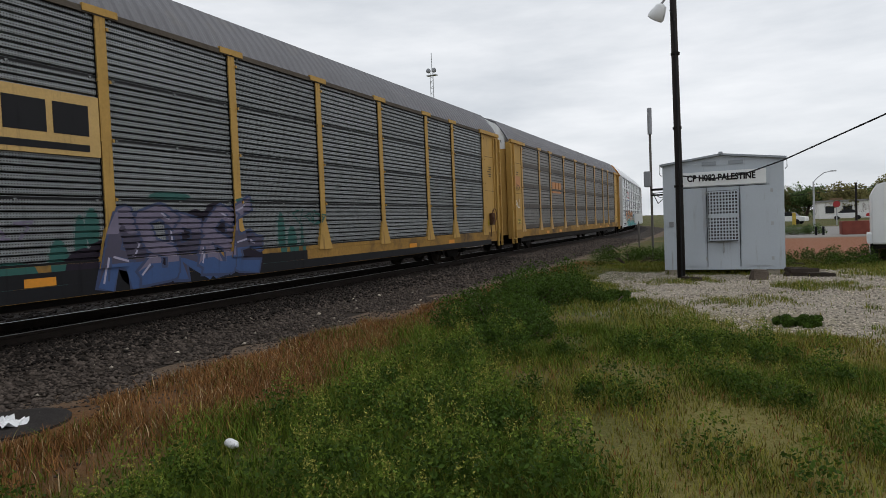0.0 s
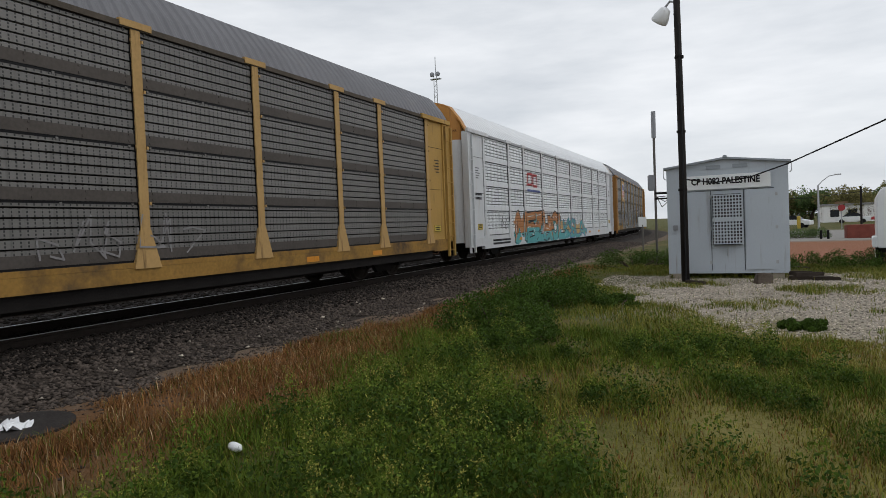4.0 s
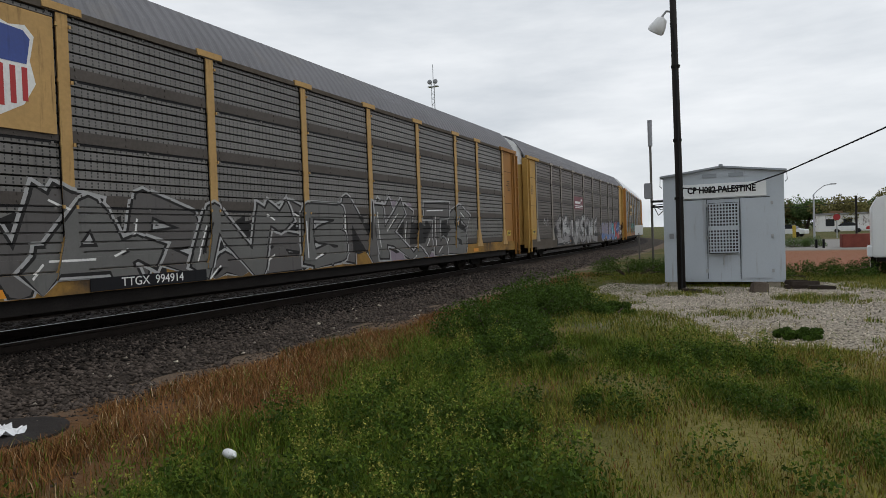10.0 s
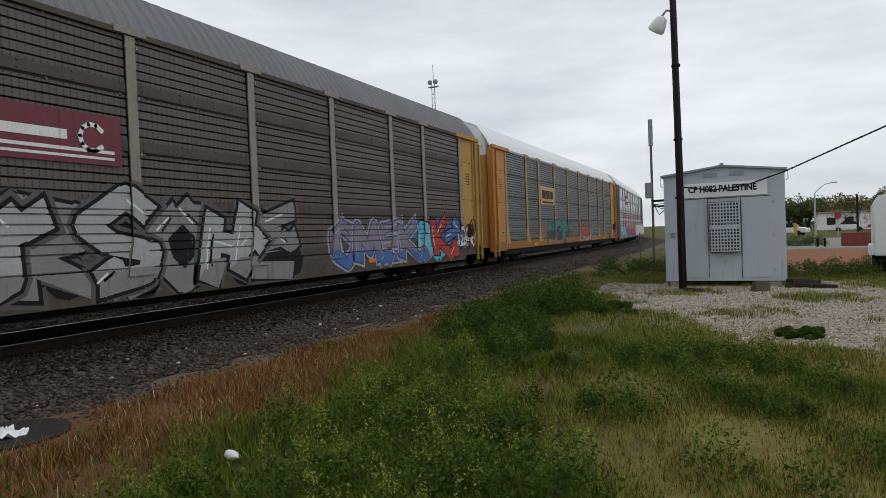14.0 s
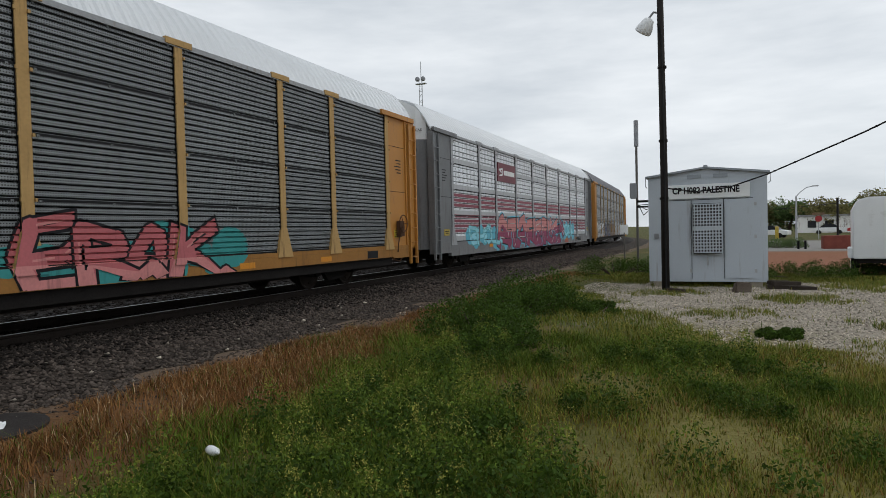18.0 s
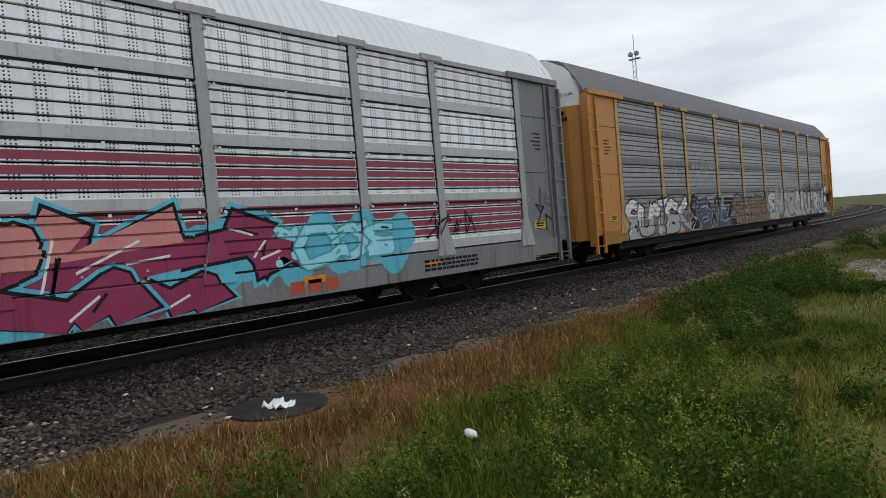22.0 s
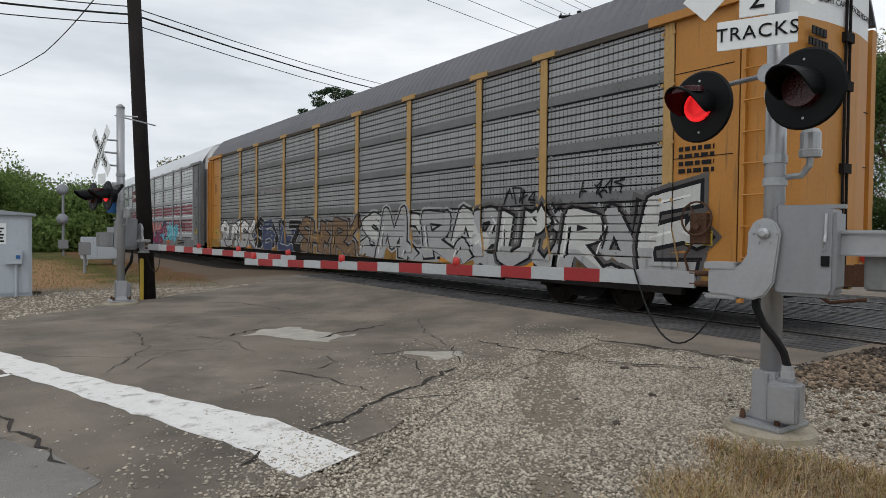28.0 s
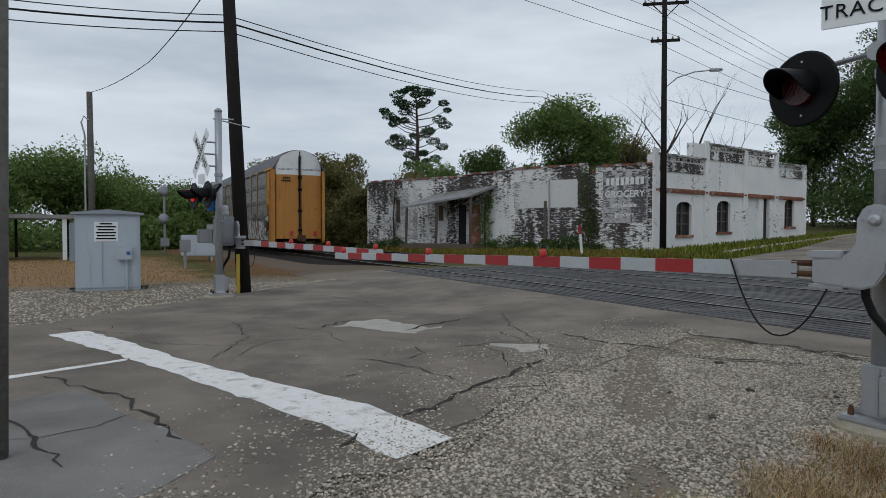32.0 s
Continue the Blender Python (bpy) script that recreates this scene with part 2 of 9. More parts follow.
def perforated(name, color, full=True):
    """Weathered sheet metal with small round holes, in full rows or in clustered columns."""
    m = material(name, color, rough=0.5, metal=0.2, vary=0.14, scale=1.3, fine=22, bump=0.04, stain=[c * 0.62 for c in color], stain_amount=0.22, streaks=True, per_object=0.1)
    n, l = m.node_tree.nodes, m.node_tree.links
    b = n["Principled BSDF"]
    base = b.inputs["Base Color"].links[0].from_socket
    tc = n.new("ShaderNodeTexCoord")
    sep = n.new("ShaderNodeSeparateXYZ")
    l.new(tc.outputs["Object"], sep.inputs[0])

    def wave(socket, period, offset=0.0):
        a = n.new("ShaderNodeMath")
        a.operation, a.inputs[1].default_value = "ADD", offset
        l.new(socket, a.inputs[0])
        d = n.new("ShaderNodeMath")
        d.operation, d.inputs[1].default_value = "PINGPONG", period / 2
        l.new(a.outputs[0], d.inputs[0])
        return d.outputs[0]

    def less(socket, v):
        c = n.new("ShaderNodeMath")
        c.operation, c.inputs[1].default_value = "LESS_THAN", v
        l.new(socket, c.inputs[0])
        return c.outputs[0]

    def times(a, c):
        d = n.new("ShaderNodeMath")
        d.operation = "MULTIPLY"
        l.new(a, d.inputs[0])
        l.new(c, d.inputs[1])
        return d.outputs[0]

    if full == "columns":
        holes = times(times(less(wave(sep.outputs["Y"], 0.105), 0.0125), less(wave(sep.outputs["Z"], 0.052), 0.0155)), less(wave(sep.outputs["Y"], 0.42, 0.05), 0.165))
    elif full:
        holes = times(less(wave(sep.outputs["Y"], 0.040), 0.0105), less(wave(sep.outputs["Z"], 0.0373), 0.009))
    else:
        holes = times(times(less(wave(sep.outputs["Y"], 0.052), 0.0105), less(wave(sep.outputs["Z"], 0.045), 0.0105)), less(wave(sep.outputs["Y"], 0.37, 0.05), 0.078))
    mix = n.new("ShaderNodeMixRGB")
    mix.inputs[2].default_value = (0.02, 0.02, 0.02, 1)
    l.new(holes, mix.inputs[0])
    l.new(base, mix.inputs[1])
    l.new(mix.outputs[0], b.inputs["Base Color"])
    return m


M = {}
M["steel"] = material("galvanised_steel", (0.42, 0.43, 0.44), 0.45, 0.5, 0.15, 2.0, 30, 0.05, (0.25, 0.24, 0.22), 0.2)
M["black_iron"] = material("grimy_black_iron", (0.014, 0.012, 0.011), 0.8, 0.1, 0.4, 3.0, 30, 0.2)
M["rust"] = material("rusty_iron", (0.10, 0.055, 0.035), 0.85, 0.2, 0.4, 4.0, 40, 0.3)
M["rail_side"] = material("rail_steel", (0.032, 0.025, 0.021), 0.75, 0.4, 0.3, 4.0, 40, 0.2)
M["rail_top"] = material("worn_rail_head", (0.30, 0.295, 0.29), 0.4, 0.8, 0.1, 3.0, 50, 0.05)
M["tie"] = material("creosoted_tie", (0.045, 0.035, 0.028), 0.9, 0, 0.4, 6.0, 60, 0.5, per_object=0.25)
# Oily ballast, with the shade under the train put into its colour.
M["oily_bed"] = material("oily_ballast_in_shade", (0.019, 0.015, 0.013), 0.95, 0, 0.45, 6.0, 45.0, 1.0)
M["ballast_bed"] = material("ballast_bed", (0.044, 0.034, 0.027), 0.95, 0, 0.45, 6.0, 45.0, 1.0, (0.035, 0.03, 0.027), 0.4)
M["dusty_ballast"] = material("dusty_brown_ballast_stone", (0.20, 0.148, 0.104), 0.92, 0, 0.35, 6.0, 30.0, 0.3, per_island=0.6)
M["ballast"] = material("ballast_stone", (0.070, 0.056, 0.047), 0.92, 0, 0.35, 6.0, 30.0, 0.3, per_island=0.6)
# Stones to match: oil and the train's shade in one dark colour.
M["ballast_oily"] = material("oily_shaded_stone", (0.020, 0.016, 0.0135), 0.92, 0, 0.35, 6.0, 30.0, 0.3, per_island=0.6)
M["white_gravel"] = material("pale_limestone_gravel", (0.41, 0.36, 0.295), 0.95, 0, 0.3, 1.2, 40.0, 0.3, per_island=0.55)
M["asphalt"] = material("worn_asphalt", (0.255, 0.217, 0.178), 0.92, 0, 0.42, 0.9, 130.0, 0.9, (0.145, 0.127, 0.108), 0.45)
M["asphalt_dark"] = material("cracked_asphalt_seam", (0.05, 0.045, 0.04), 0.95, 0, 0.3, 4, 60, 0.6)
M["patch"] = material("pale_asphalt_patch", (0.43, 0.40, 0.35), 0.95, 0, 0.25, 5, 60, 0.6)
M["smooth_patch"] = material("smooth_asphalt_patch", (0.225, 0.213, 0.198), 0.9, 0, 0.34, 1.5, 130, 0.6, (0.17, 0.155, 0.14), 0.3)
M["road_paint"] = material("worn_white_road_paint", (0.74, 0.72, 0.69), 0.85, 0, 0.1, 9.0, 60, 0.3, (0.24, 0.21, 0.18), 0.2)
M["crossing_panel"] = material("rubber_crossing_panel", (0.085, 0.083, 0.085), 0.6, 0, 0.35, 2.0, 40, 0.4, (0.17, 0.16, 0.15), 0.4)
M["concrete"] = material("stained_concrete", (0.36, 0.32, 0.25), 0.9, 0, 0.2, 4.0, 60, 0.4, (0.2, 0.17, 0.12), 0.3)
M["shed_paint"] = material("pale_grey_painted_steel", (0.46, 0.505, 0.55), 0.5, 0.0, 0.06, 1.0, 30, 0.03, (0.3, 0.3, 0.3), 0.12, streaks=True)
M["shed_trim"] = material("grey_steel_trim", (0.30, 0.33, 0.36), 0.5, 0.1, 0.1, 1.0, 30, 0.03)
M["white_paint"] = material("white_paint", (0.74, 0.75, 0.75), 0.5, 0, 0.06, 2.0, 30, 0.03, (0.5, 0.48, 0.44), 0.1)
M["sign_white"] = material("white_sign_sheet", (0.80, 0.82, 0.82), 0.4, 0, 0.04, 2.0, 30, 0.0)
M["black_paint"] = material("matt_black_paint", (0.008, 0.008, 0.009), 0.55, 0, 0.3, 2.0, 30, 0.05)
M["lamp_black"] = material("black_lamp_housing", (0.005, 0.0055, 0.006), 0.5, 0, 0.3, 3.0, 30, 0.05)
M["pole_dark"] = material("tarred_wooden_pole", (0.022, 0.019, 0.018), 0.85, 0, 0.4, 1.5, 25, 0.5)
M["pole_grey"] = material("weathered_wooden_pole", (0.13, 0.12, 0.11), 0.9, 0, 0.3, 2.0, 25, 0.5)
M["aluminium"] = material("dull_aluminium", (0.40, 0.405, 0.42), 0.42, 0.6, 0.1, 3.0, 30, 0.04, (0.33, 0.33, 0.32), 0.15)
M["grey_box"] = material("grey_painted_casting", (0.27, 0.275, 0.29), 0.5, 0.3, 0.1, 3.0, 30, 0.05, (0.25, 0.25, 0.24), 0.2, streaks=True)
M["red_tape"] = material("red_reflective_tape", (0.31, 0.017, 0.019), 0.4, 0, 0.1, 4.0, 30, 0.0)
M["grey_tape"] = material("grey_reflective_tape", (0.42, 0.44, 0.45), 0.4, 0, 0.1, 4.0, 30, 0.0)
# Worn by the added shutters, coloured like a lens that is off.
M["red_lens"] = material("added_shutter_red", (0.05, 0.006, 0.008), 0.25, 0, 0.2, 8.0, 60, 0.3)
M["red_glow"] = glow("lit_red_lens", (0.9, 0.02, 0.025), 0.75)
M["red_plastic"] = material("red_plastic", (0.5, 0.03, 0.025), 0.4, 0, 0.15, 4, 30, 0.0)
M["yellow_plastic"] = material("yellow_plastic", (0.50, 0.36, 0.04), 0.5, 0, 0.15, 4, 30, 0.0)
M["blue_sign"] = material("blue_sign", (0.03, 0.13, 0.35), 0.4, 0, 0.1, 4, 30, 0.0)
M["wire"] = material("black_wire", (0.015, 0.015, 0.016), 0.6, 0, 0.2, 4, 30, 0.0)
M["plastic_white"] = material("crumpled_white_plastic", (0.78, 0.79, 0.80), 0.4, 0, 0.08, 8, 60, 0.2)
M["manhole"] = material("dark_iron_cover", (0.035, 0.031, 0.029), 0.8, 0.2, 0.4, 6, 60, 0.5)
M["bark"] = material("tree_bark", (0.085, 0.065, 0.05), 0.95, 0, 0.35, 4, 20, 0.8)
def leafy(name, color, through=0.45):
    """Thin leaves that let some of the light through."""
    m = material(name, color, 0.7, 0, 0.3, 0.6, 8, 0.0, per_island=0.45)
    n, l = m.node_tree.nodes, m.node_tree.links
    b = n["Principled BSDF"]
    t = n.new("ShaderNodeBsdfTranslucent")
    l.new(b.inputs["Base Color"].links[0].from_socket, t.inputs["Color"])
    x = n.new("ShaderNodeMixShader")
    x.inputs[0].default_value = through
    l.new(b.outputs[0], x.inputs[1])
    l.new(t.outputs[0], x.inputs[2])
    l.new(x.outputs[0], n["Material Output"].inputs["Surface"])
    return m


M["leaf"] = leafy("spring_leaves", (0.15, 0.215, 0.065))
M["weed"] = leafy("weed_leaves", (0.052, 0.092, 0.013), 0.3)
M["weed_tip"] = leafy("fresh_weed_tips", (0.115, 0.165, 0.022), 0.35)
M["leaf_dark"] = leafy("dark_leaves", (0.085, 0.13, 0.042))
M["leaf_olive"] = leafy("olive_spring_leaves", (0.17, 0.155, 0.06))
M["needle"] = leafy("pine_needles", (0.05, 0.08, 0.042), 0.3)
M["grass_green"] = material("green_grass_blade", (0.083, 0.125, 0.011), 0.75, 0, 0.3, 0.5, 6, 0.0, per_island=0.4)
M["grass_olive"] = material("olive_grass_blade", (0.185, 0.172, 0.03), 0.8, 0, 0.3, 0.5, 6, 0.0, per_island=0.4)
M["grass_dry"] = material("dry_reddish_grass_blade", (0.20, 0.097, 0.034), 0.85, 0, 0.3, 0.7, 6, 0.0, per_island=0.4)
M["grass_straw"] = material("pale_straw_blade", (0.42, 0.31, 0.18), 0.85, 0, 0.3, 0.7, 6, 0.0, per_island=0.4)
M["flower"] = material("yellow_green_seed_heads", (0.26, 0.25, 0.05), 0.8, 0, 0.2, 1, 6, 0.0, per_island=0.4)
def peeling(name, paint, under, amount):
    """Whitewash that has flaked off in patches along the brick courses and run down in dark streaks."""
    m = material(name, paint, 0.9, 0, 0.1, 0.8, 20, 0.4)
    n, l = m.node_tree.nodes, m.node_tree.links
    b = n["Principled BSDF"]
    base = b.inputs["Base Color"].links[0].from_socket
    tc = n.new("ShaderNodeTexCoord")

    def noise(scale, stretch, detail, rough):
        mp = n.new("ShaderNodeMapping")
        mp.inputs["Scale"].default_value = stretch
        l.new(tc.outputs["Object"], mp.inputs[0])
        x = n.new("ShaderNodeTexNoise")
        x.inputs["Scale"].default_value, x.inputs["Detail"].default_value, x.inputs["Roughness"].default_value = scale, detail, rough
        l.new(mp.outputs[0], x.inputs["Vector"])
        return x.outputs["Fac"]

    def math_(op, a, c):
        x = n.new("ShaderNodeMath")
        x.operation = op
        for i, s in enumerate((a, c)):
            if isinstance(s, (int, float)):
                x.inputs[i].default_value = s
            else:
                l.new(s, x.inputs[i])
        return x.outputs[0]

    flakes = math_("MULTIPLY", noise(3.6, (1, 1, 3.4), 10.0, 0.78), 0.66)
    where = math_("ADD", math_("MULTIPLY", noise(0.28, (1, 1, 1), 4.0, 0.5), 0.42), math_("MULTIPLY", noise(1.1, (1.6, 1.6, 0.22), 5.0, 0.6), 0.30))
    total = math_("ADD", flakes, where)
    cut = n.new("ShaderNodeMapRange")
    cut.inputs[1].default_value, cut.inputs[2].default_value = 0.74 - amount, 0.765 - amount
    l.new(total, cut.inputs[0])
    mix = n.new("ShaderNodeMixRGB")
    mix.inputs[2].default_value = (*under, 1)
    l.new(cut.outputs[0], mix.inputs[0])
    l.new(base, mix.inputs[1])
    l.new(mix.outputs[0], b.inputs["Base Color"])
    return m


M["old_brick"] = peeling("peeling_whitewashed_brick", (0.74, 0.73, 0.71), (0.07, 0.06, 0.055), 0.065)
M["white_wall"] = peeling("whitewashed_facade", (0.78, 0.77, 0.755), (0.16, 0.11, 0.09), -0.035)
M["ghost_paint"] = peeling("faded_dark_sign_paint", (0.11, 0.105, 0.108), (0.52, 0.50, 0.49), 0.075)
M["ghost_grey"] = peeling("faded_grey_sign_paint", (0.30, 0.29, 0.285), (0.66, 0.65, 0.63), 0.11)
M["brick_red"] = material("red_brown_brick", (0.25, 0.11, 0.07), 0.9, 0, 0.3, 3, 20, 0.4, (0.5, 0.45, 0.4), 0.3, per_object=0.2)
M["window_dark"] = material("dusty_dark_glass", (0.025, 0.027, 0.03), 0.25, 0, 0.3, 3, 20, 0.0)
M["roof_grey"] = material("weathered_tin_roof", (0.28, 0.28, 0.28), 0.6, 0.3, 0.25, 1.5, 20, 0.1, (0.16, 0.11, 0.08), 0.3)
M["old_wood"] = material("old_grey_timber", (0.13, 0.105, 0.085), 0.9, 0, 0.3, 3, 30, 0.5)
M["rubble"] = material("dark_rock", (0.09, 0.075, 0.065), 0.9, 0, 0.35, 5, 30, 0.6)
M["tire"] = material("tyre_rubber", (0.02, 0.02, 0.02), 0.8, 0, 0.2, 4, 30, 0.1)
M["clay_brick"] = material("red_brick_planter", (0.20, 0.06, 0.045), 0.85, 0, 0.25, 3, 20, 0.3)


# ---- shape of the land ----
def step(a, b, v):
    k = np.clip((v - a) / (b - a), 0, 1)
    return k * k * (3 - 2 * k)


def land(x, y):
    """Height of the ground; the rails' tops are at 0."""
    x, y = np.asarray(x, float), np.asarray(y, float)
    z = -0.30 + 0.15 * step(-1.5, -4.5, y) * step(22, 14, x)
    on_road = step(-2.5, -4.5, y) * step(-30, -22, y)
    z = z + on_road * (0.125 * step(5.2, 2.4, x))
    back = step(-6.0, -10.0, x)
    z = z + back * (0.05 + 0.042 * np.clip(-x - 9, 0, 60))
    z = z - 0.10 * step(6, 2, np.abs(x + 2)) * (1 - on_road)
    return z


def ground_material():
    """Green grass, a reddish dry strip beside the ballast, pale gravel round the hut and red dirt farther off."""
    m = bpy.data.materials.new("ground")
    m.use_nodes = True
    n, l = m.node_tree.nodes, m.node_tree.links
    b = n["Principled BSDF"]
    b.inputs["Roughness"].default_value = 0.95
    b.inputs["Specular IOR Level"].default_value = 0.2
    tc = n.new("ShaderNodeTexCoord")
    warp = n.new("ShaderNodeTexNoise")
    warp.inputs["Scale"].default_value, warp.inputs["Detail"].default_value = 0.7, 6.0
    warp.inputs["Roughness"].default_value = 0.65
    l.new(tc.outputs["Object"], warp.inputs["Vector"])
    sub = n.new("ShaderNodeVectorMath")
    sub.operation, sub.inputs[1].default_value = "SUBTRACT", (0.5, 0.5, 0.5)
    l.new(warp.outputs["Color"], sub.inputs[0])
    mul = n.new("ShaderNodeVectorMath")
    mul.operation = "SCALE"
    mul.inputs["Scale"].default_value = 3.2
    l.new(sub.outputs[0], mul.inputs[0])
    pos = n.new("ShaderNodeVectorMath")
    pos.operation = "ADD"
    l.new(tc.outputs["Object"], pos.inputs[0])
    l.new(mul.outputs[0], pos.inputs[1])
    sep = n.new("ShaderNodeSeparateXYZ")
    l.new(pos.outputs[0], sep.inputs[0])
    X, Y = sep.outputs["X"], sep.outputs["Y"]
    fine = n.new("ShaderNodeTexNoise")
    fine.inputs["Scale"].default_value, fine.inputs["Detail"].default_value = 25.0, 6.0
    l.new(tc.outputs["Object"], fine.inputs["Vector"])

    def ramp(s, a, c):
        r = n.new("ShaderNodeMapRange")
        r.interpolation_type = "SMOOTHSTEP"
        r.inputs[1].default_value, r.inputs[2].default_value = min(a, c), max(a, c)
        if c < a:
            r.inputs[3].default_value, r.inputs[4].default_value = 1.0, 0.0
        l.new(s, r.inputs[0])
        return r.outputs[0]

    def both(*s):
        o = s[0]
        for k in s[1:]:
            d = n.new("ShaderNodeMath")
            d.operation = "MULTIPLY"
            l.new(o, d.inputs[0])
            l.new(k, d.inputs[1])
            o = d.outputs[0]
        return o

    def tone(a, c, f=None):
        x = n.new("ShaderNodeMixRGB")
        x.inputs[1].default_value, x.inputs[2].default_value = (*a, 1), (*c, 1)
        l.new(f or fine.outputs["Fac"], x.inputs[0])
        return x.outputs[0]

    def over(a, c, f):
        x = n.new("ShaderNodeMixRGB")
        l.new(a, x.inputs[1])
        l.new(c, x.inputs[2])
        l.new(f, x.inputs[0])
        return x.outputs[0]

    green = tone((0.035, 0.045, 0.01), (0.095, 0.095, 0.02))
    patchy = n.new("ShaderNodeTexNoise")
    patchy.inputs["Scale"].default_value, patchy.inputs["Detail"].default_value = 0.45, 5.0
    l.new(tc.outputs["Object"], patchy.inputs["Vector"])
    olive = tone((0.08, 0.066, 0.02), (0.15, 0.115, 0.04))
    col = over(green, olive, ramp(patchy.outputs["Fac"], 0.50, 0.62))
    bright = tone((0.12, 0.108, 0.03), (0.22, 0.188, 0.06))
    col = over(col, bright, both(ramp(X, 8.4, 10.2), ramp(Y, 0.0, 1.0), ramp(Y, 14.0, 11.0)))
    dry = tone((0.085, 0.042, 0.018), (0.19, 0.10, 0.045))
    col = over(col, dry, both(ramp(X, 6.8, 5.8), ramp(X, 0.0, 1.0), ramp(Y, 19.0, 16.0)))
    dirt = tone((0.085, 0.06, 0.042), (0.19, 0.14, 0.10))
    col = over(col, dirt, both(ramp(X, 4.7, 4.1), ramp(X, 0.0, 1.0)))
    gravel = tone((0.17, 0.14, 0.105), (0.46, 0.41, 0.34))
    col = over(col, gravel, both(ramp(X, 7.2, 8.4), ramp(Y, 10.5, 12.5), ramp(Y, 21.0, 19.5)))
    col = over(col, gravel, both(ramp(X, 10.2, 12.0), ramp(Y, 8.2, 9.6), ramp(Y, 21.0, 19.5)))
    red = tone((0.17, 0.07, 0.036), (0.30, 0.135, 0.075))
    col = over(col, red, both(ramp(Y, 23.5, 25.0), ramp(X, 9.5, 11.0), ramp(Y, 46, 42)))
    pave = tone((0.20, 0.19, 0.18), (0.30, 0.29, 0.27))
    col = over(col, pave, both(ramp(Y, 42, 46), ramp(X, 6.0, 9.0), ramp(Y, 75, 68)))
    grey = tone((0.13, 0.105, 0.08), (0.30, 0.255, 0.20))
    col = over(col, grey, both(ramp(Y, -2.6, -3.6), ramp(Y, -22.5, -20.5), ramp(X, -6.0, -4.0)))
    clay = tone((0.20, 0.11, 0.055), (0.36, 0.22, 0.11))
    col = over(col, clay, both(ramp(Y, -19.5, -21.5), ramp(Y, -42, -36), ramp(X, 6.6, 8.4)))
    l.new(col, b.inputs["Base Color"])
    bp = n.new("ShaderNodeBump")
    bp.inputs["Strength"].default_value, bp.inputs["Distance"].default_value = 0.9, 0.04
    l.new(fine.outputs["Fac"], bp.inputs["Height"])
    l.new(bp.outputs[0], b.inputs["Normal"])
    return m


def sheet(name, xs, ys, z, mat):
    g = Geo()
    nx, ny = len(xs), len(ys)
    X, Y = np.meshgrid(xs, ys)
    Z = z(X, Y)
    me = bpy.data.meshes.new(name)
    faces = [(j * nx + i, j * nx + i + 1, (j + 1) * nx + i + 1, (j + 1) * nx + i) for j in range(ny - 1) for i in range(nx - 1)]
    me.from_pydata(list(zip(X.ravel().tolist(), Y.ravel().tolist(), Z.ravel().tolist())), [], faces)
    me.shade_smooth()
    me.materials.append(mat)
    return new(name, me)


far = [60, 80, 110, 160, 240, 400, 800, 2000]
gx = [-v for v in far[::-1]] + list(np.arange(-50, -12, 3)) + list(np.arange(-12, 20, 0.5)) + list(np.arange(20, 50, 3)) + far
gy = [-v for v in far[::-1]] + list(np.arange(-54, -30, 3)) + list(np.arange(-30, 26, 0.5)) + list(np.arange(26, 58, 3)) + far
ground = sheet("ground", gx, gy, land, ground_material())
tagged(ground, "uneven ground of grass, dry weeds, gravel and dirt", "ground", kind="structure")


# ---- scatter helpers ----
def many(name, verts, faces, mats, material_of=None):
    """One mesh from arrays: verts (n, 3), faces (m, k)."""
    me = bpy.data.meshes.new(name)
    verts, faces = np.asarray(verts, np.float32), np.asarray(faces, np.int32)
    k = faces.shape[1]
    me.vertices.add(len(verts))
    me.vertices.foreach_set("co", verts.ravel())
    me.loops.add(faces.size)
    me.loops.foreach_set("vertex_index", faces.ravel())
    me.polygons.add(len(faces))
    me.polygons.foreach_set("loop_start", np.arange(0, faces.size, k, dtype=np.int32))
    for m in mats:
        me.materials.append(m)
    if material_of is not None:
        me.polygons.foreach_set("material_index", np.asarray(material_of, np.int32))
    me.update(calc_edges=True)
    me.validate()
    return new(name, me)


OCT_V = np.array([(1, 0, 0), (-1, 0, 0), (0, 1, 0), (0, -1, 0), (0, 0, 1), (0, 0, -1)], float)
OCT_F = np.array([(0, 2, 4), (2, 1, 4), (1, 3, 4), (3, 0, 4), (2, 0, 5), (1, 2, 5), (3, 1, 5), (0, 3, 5)])


def stones(name, xy, z, size, mat, rng, label, flat=0.6):
    """Loose angular stones at the points xy."""
    n = len(xy)
    s = size * rng.uniform(0.5, 1.3, n)
    a = rng.uniform(0, 2 * np.pi, n)
    v = OCT_V[None] * (1 + rng.uniform(-0.45, 0.35, (n, 6, 1)))
    v = v + rng.uniform(-0.3, 0.3, (n, 6, 3))
    v[:, :, 2] *= flat
    c, q = np.cos(a)[:, None], np.sin(a)[:, None]
    X = v[:, :, 0] * c - v[:, :, 1] * q
    Y = v[:, :, 0] * q + v[:, :, 1] * c
    V = np.stack([X, Y, v[:, :, 2]], 2) * s[:, None, None]
    V[:, :, 0] += xy[:, 0:1]
    V[:, :, 1] += xy[:, 1:2]
    V[:, :, 2] += (z + s * flat * 0.25)[:, None]
    F = OCT_F[None] + 6 * np.arange(n)[:, None, None]
    return tagged(many(name, V.reshape(-1, 3), F.reshape(-1, 3), [mat]), label, "gravel", kind="stuff")


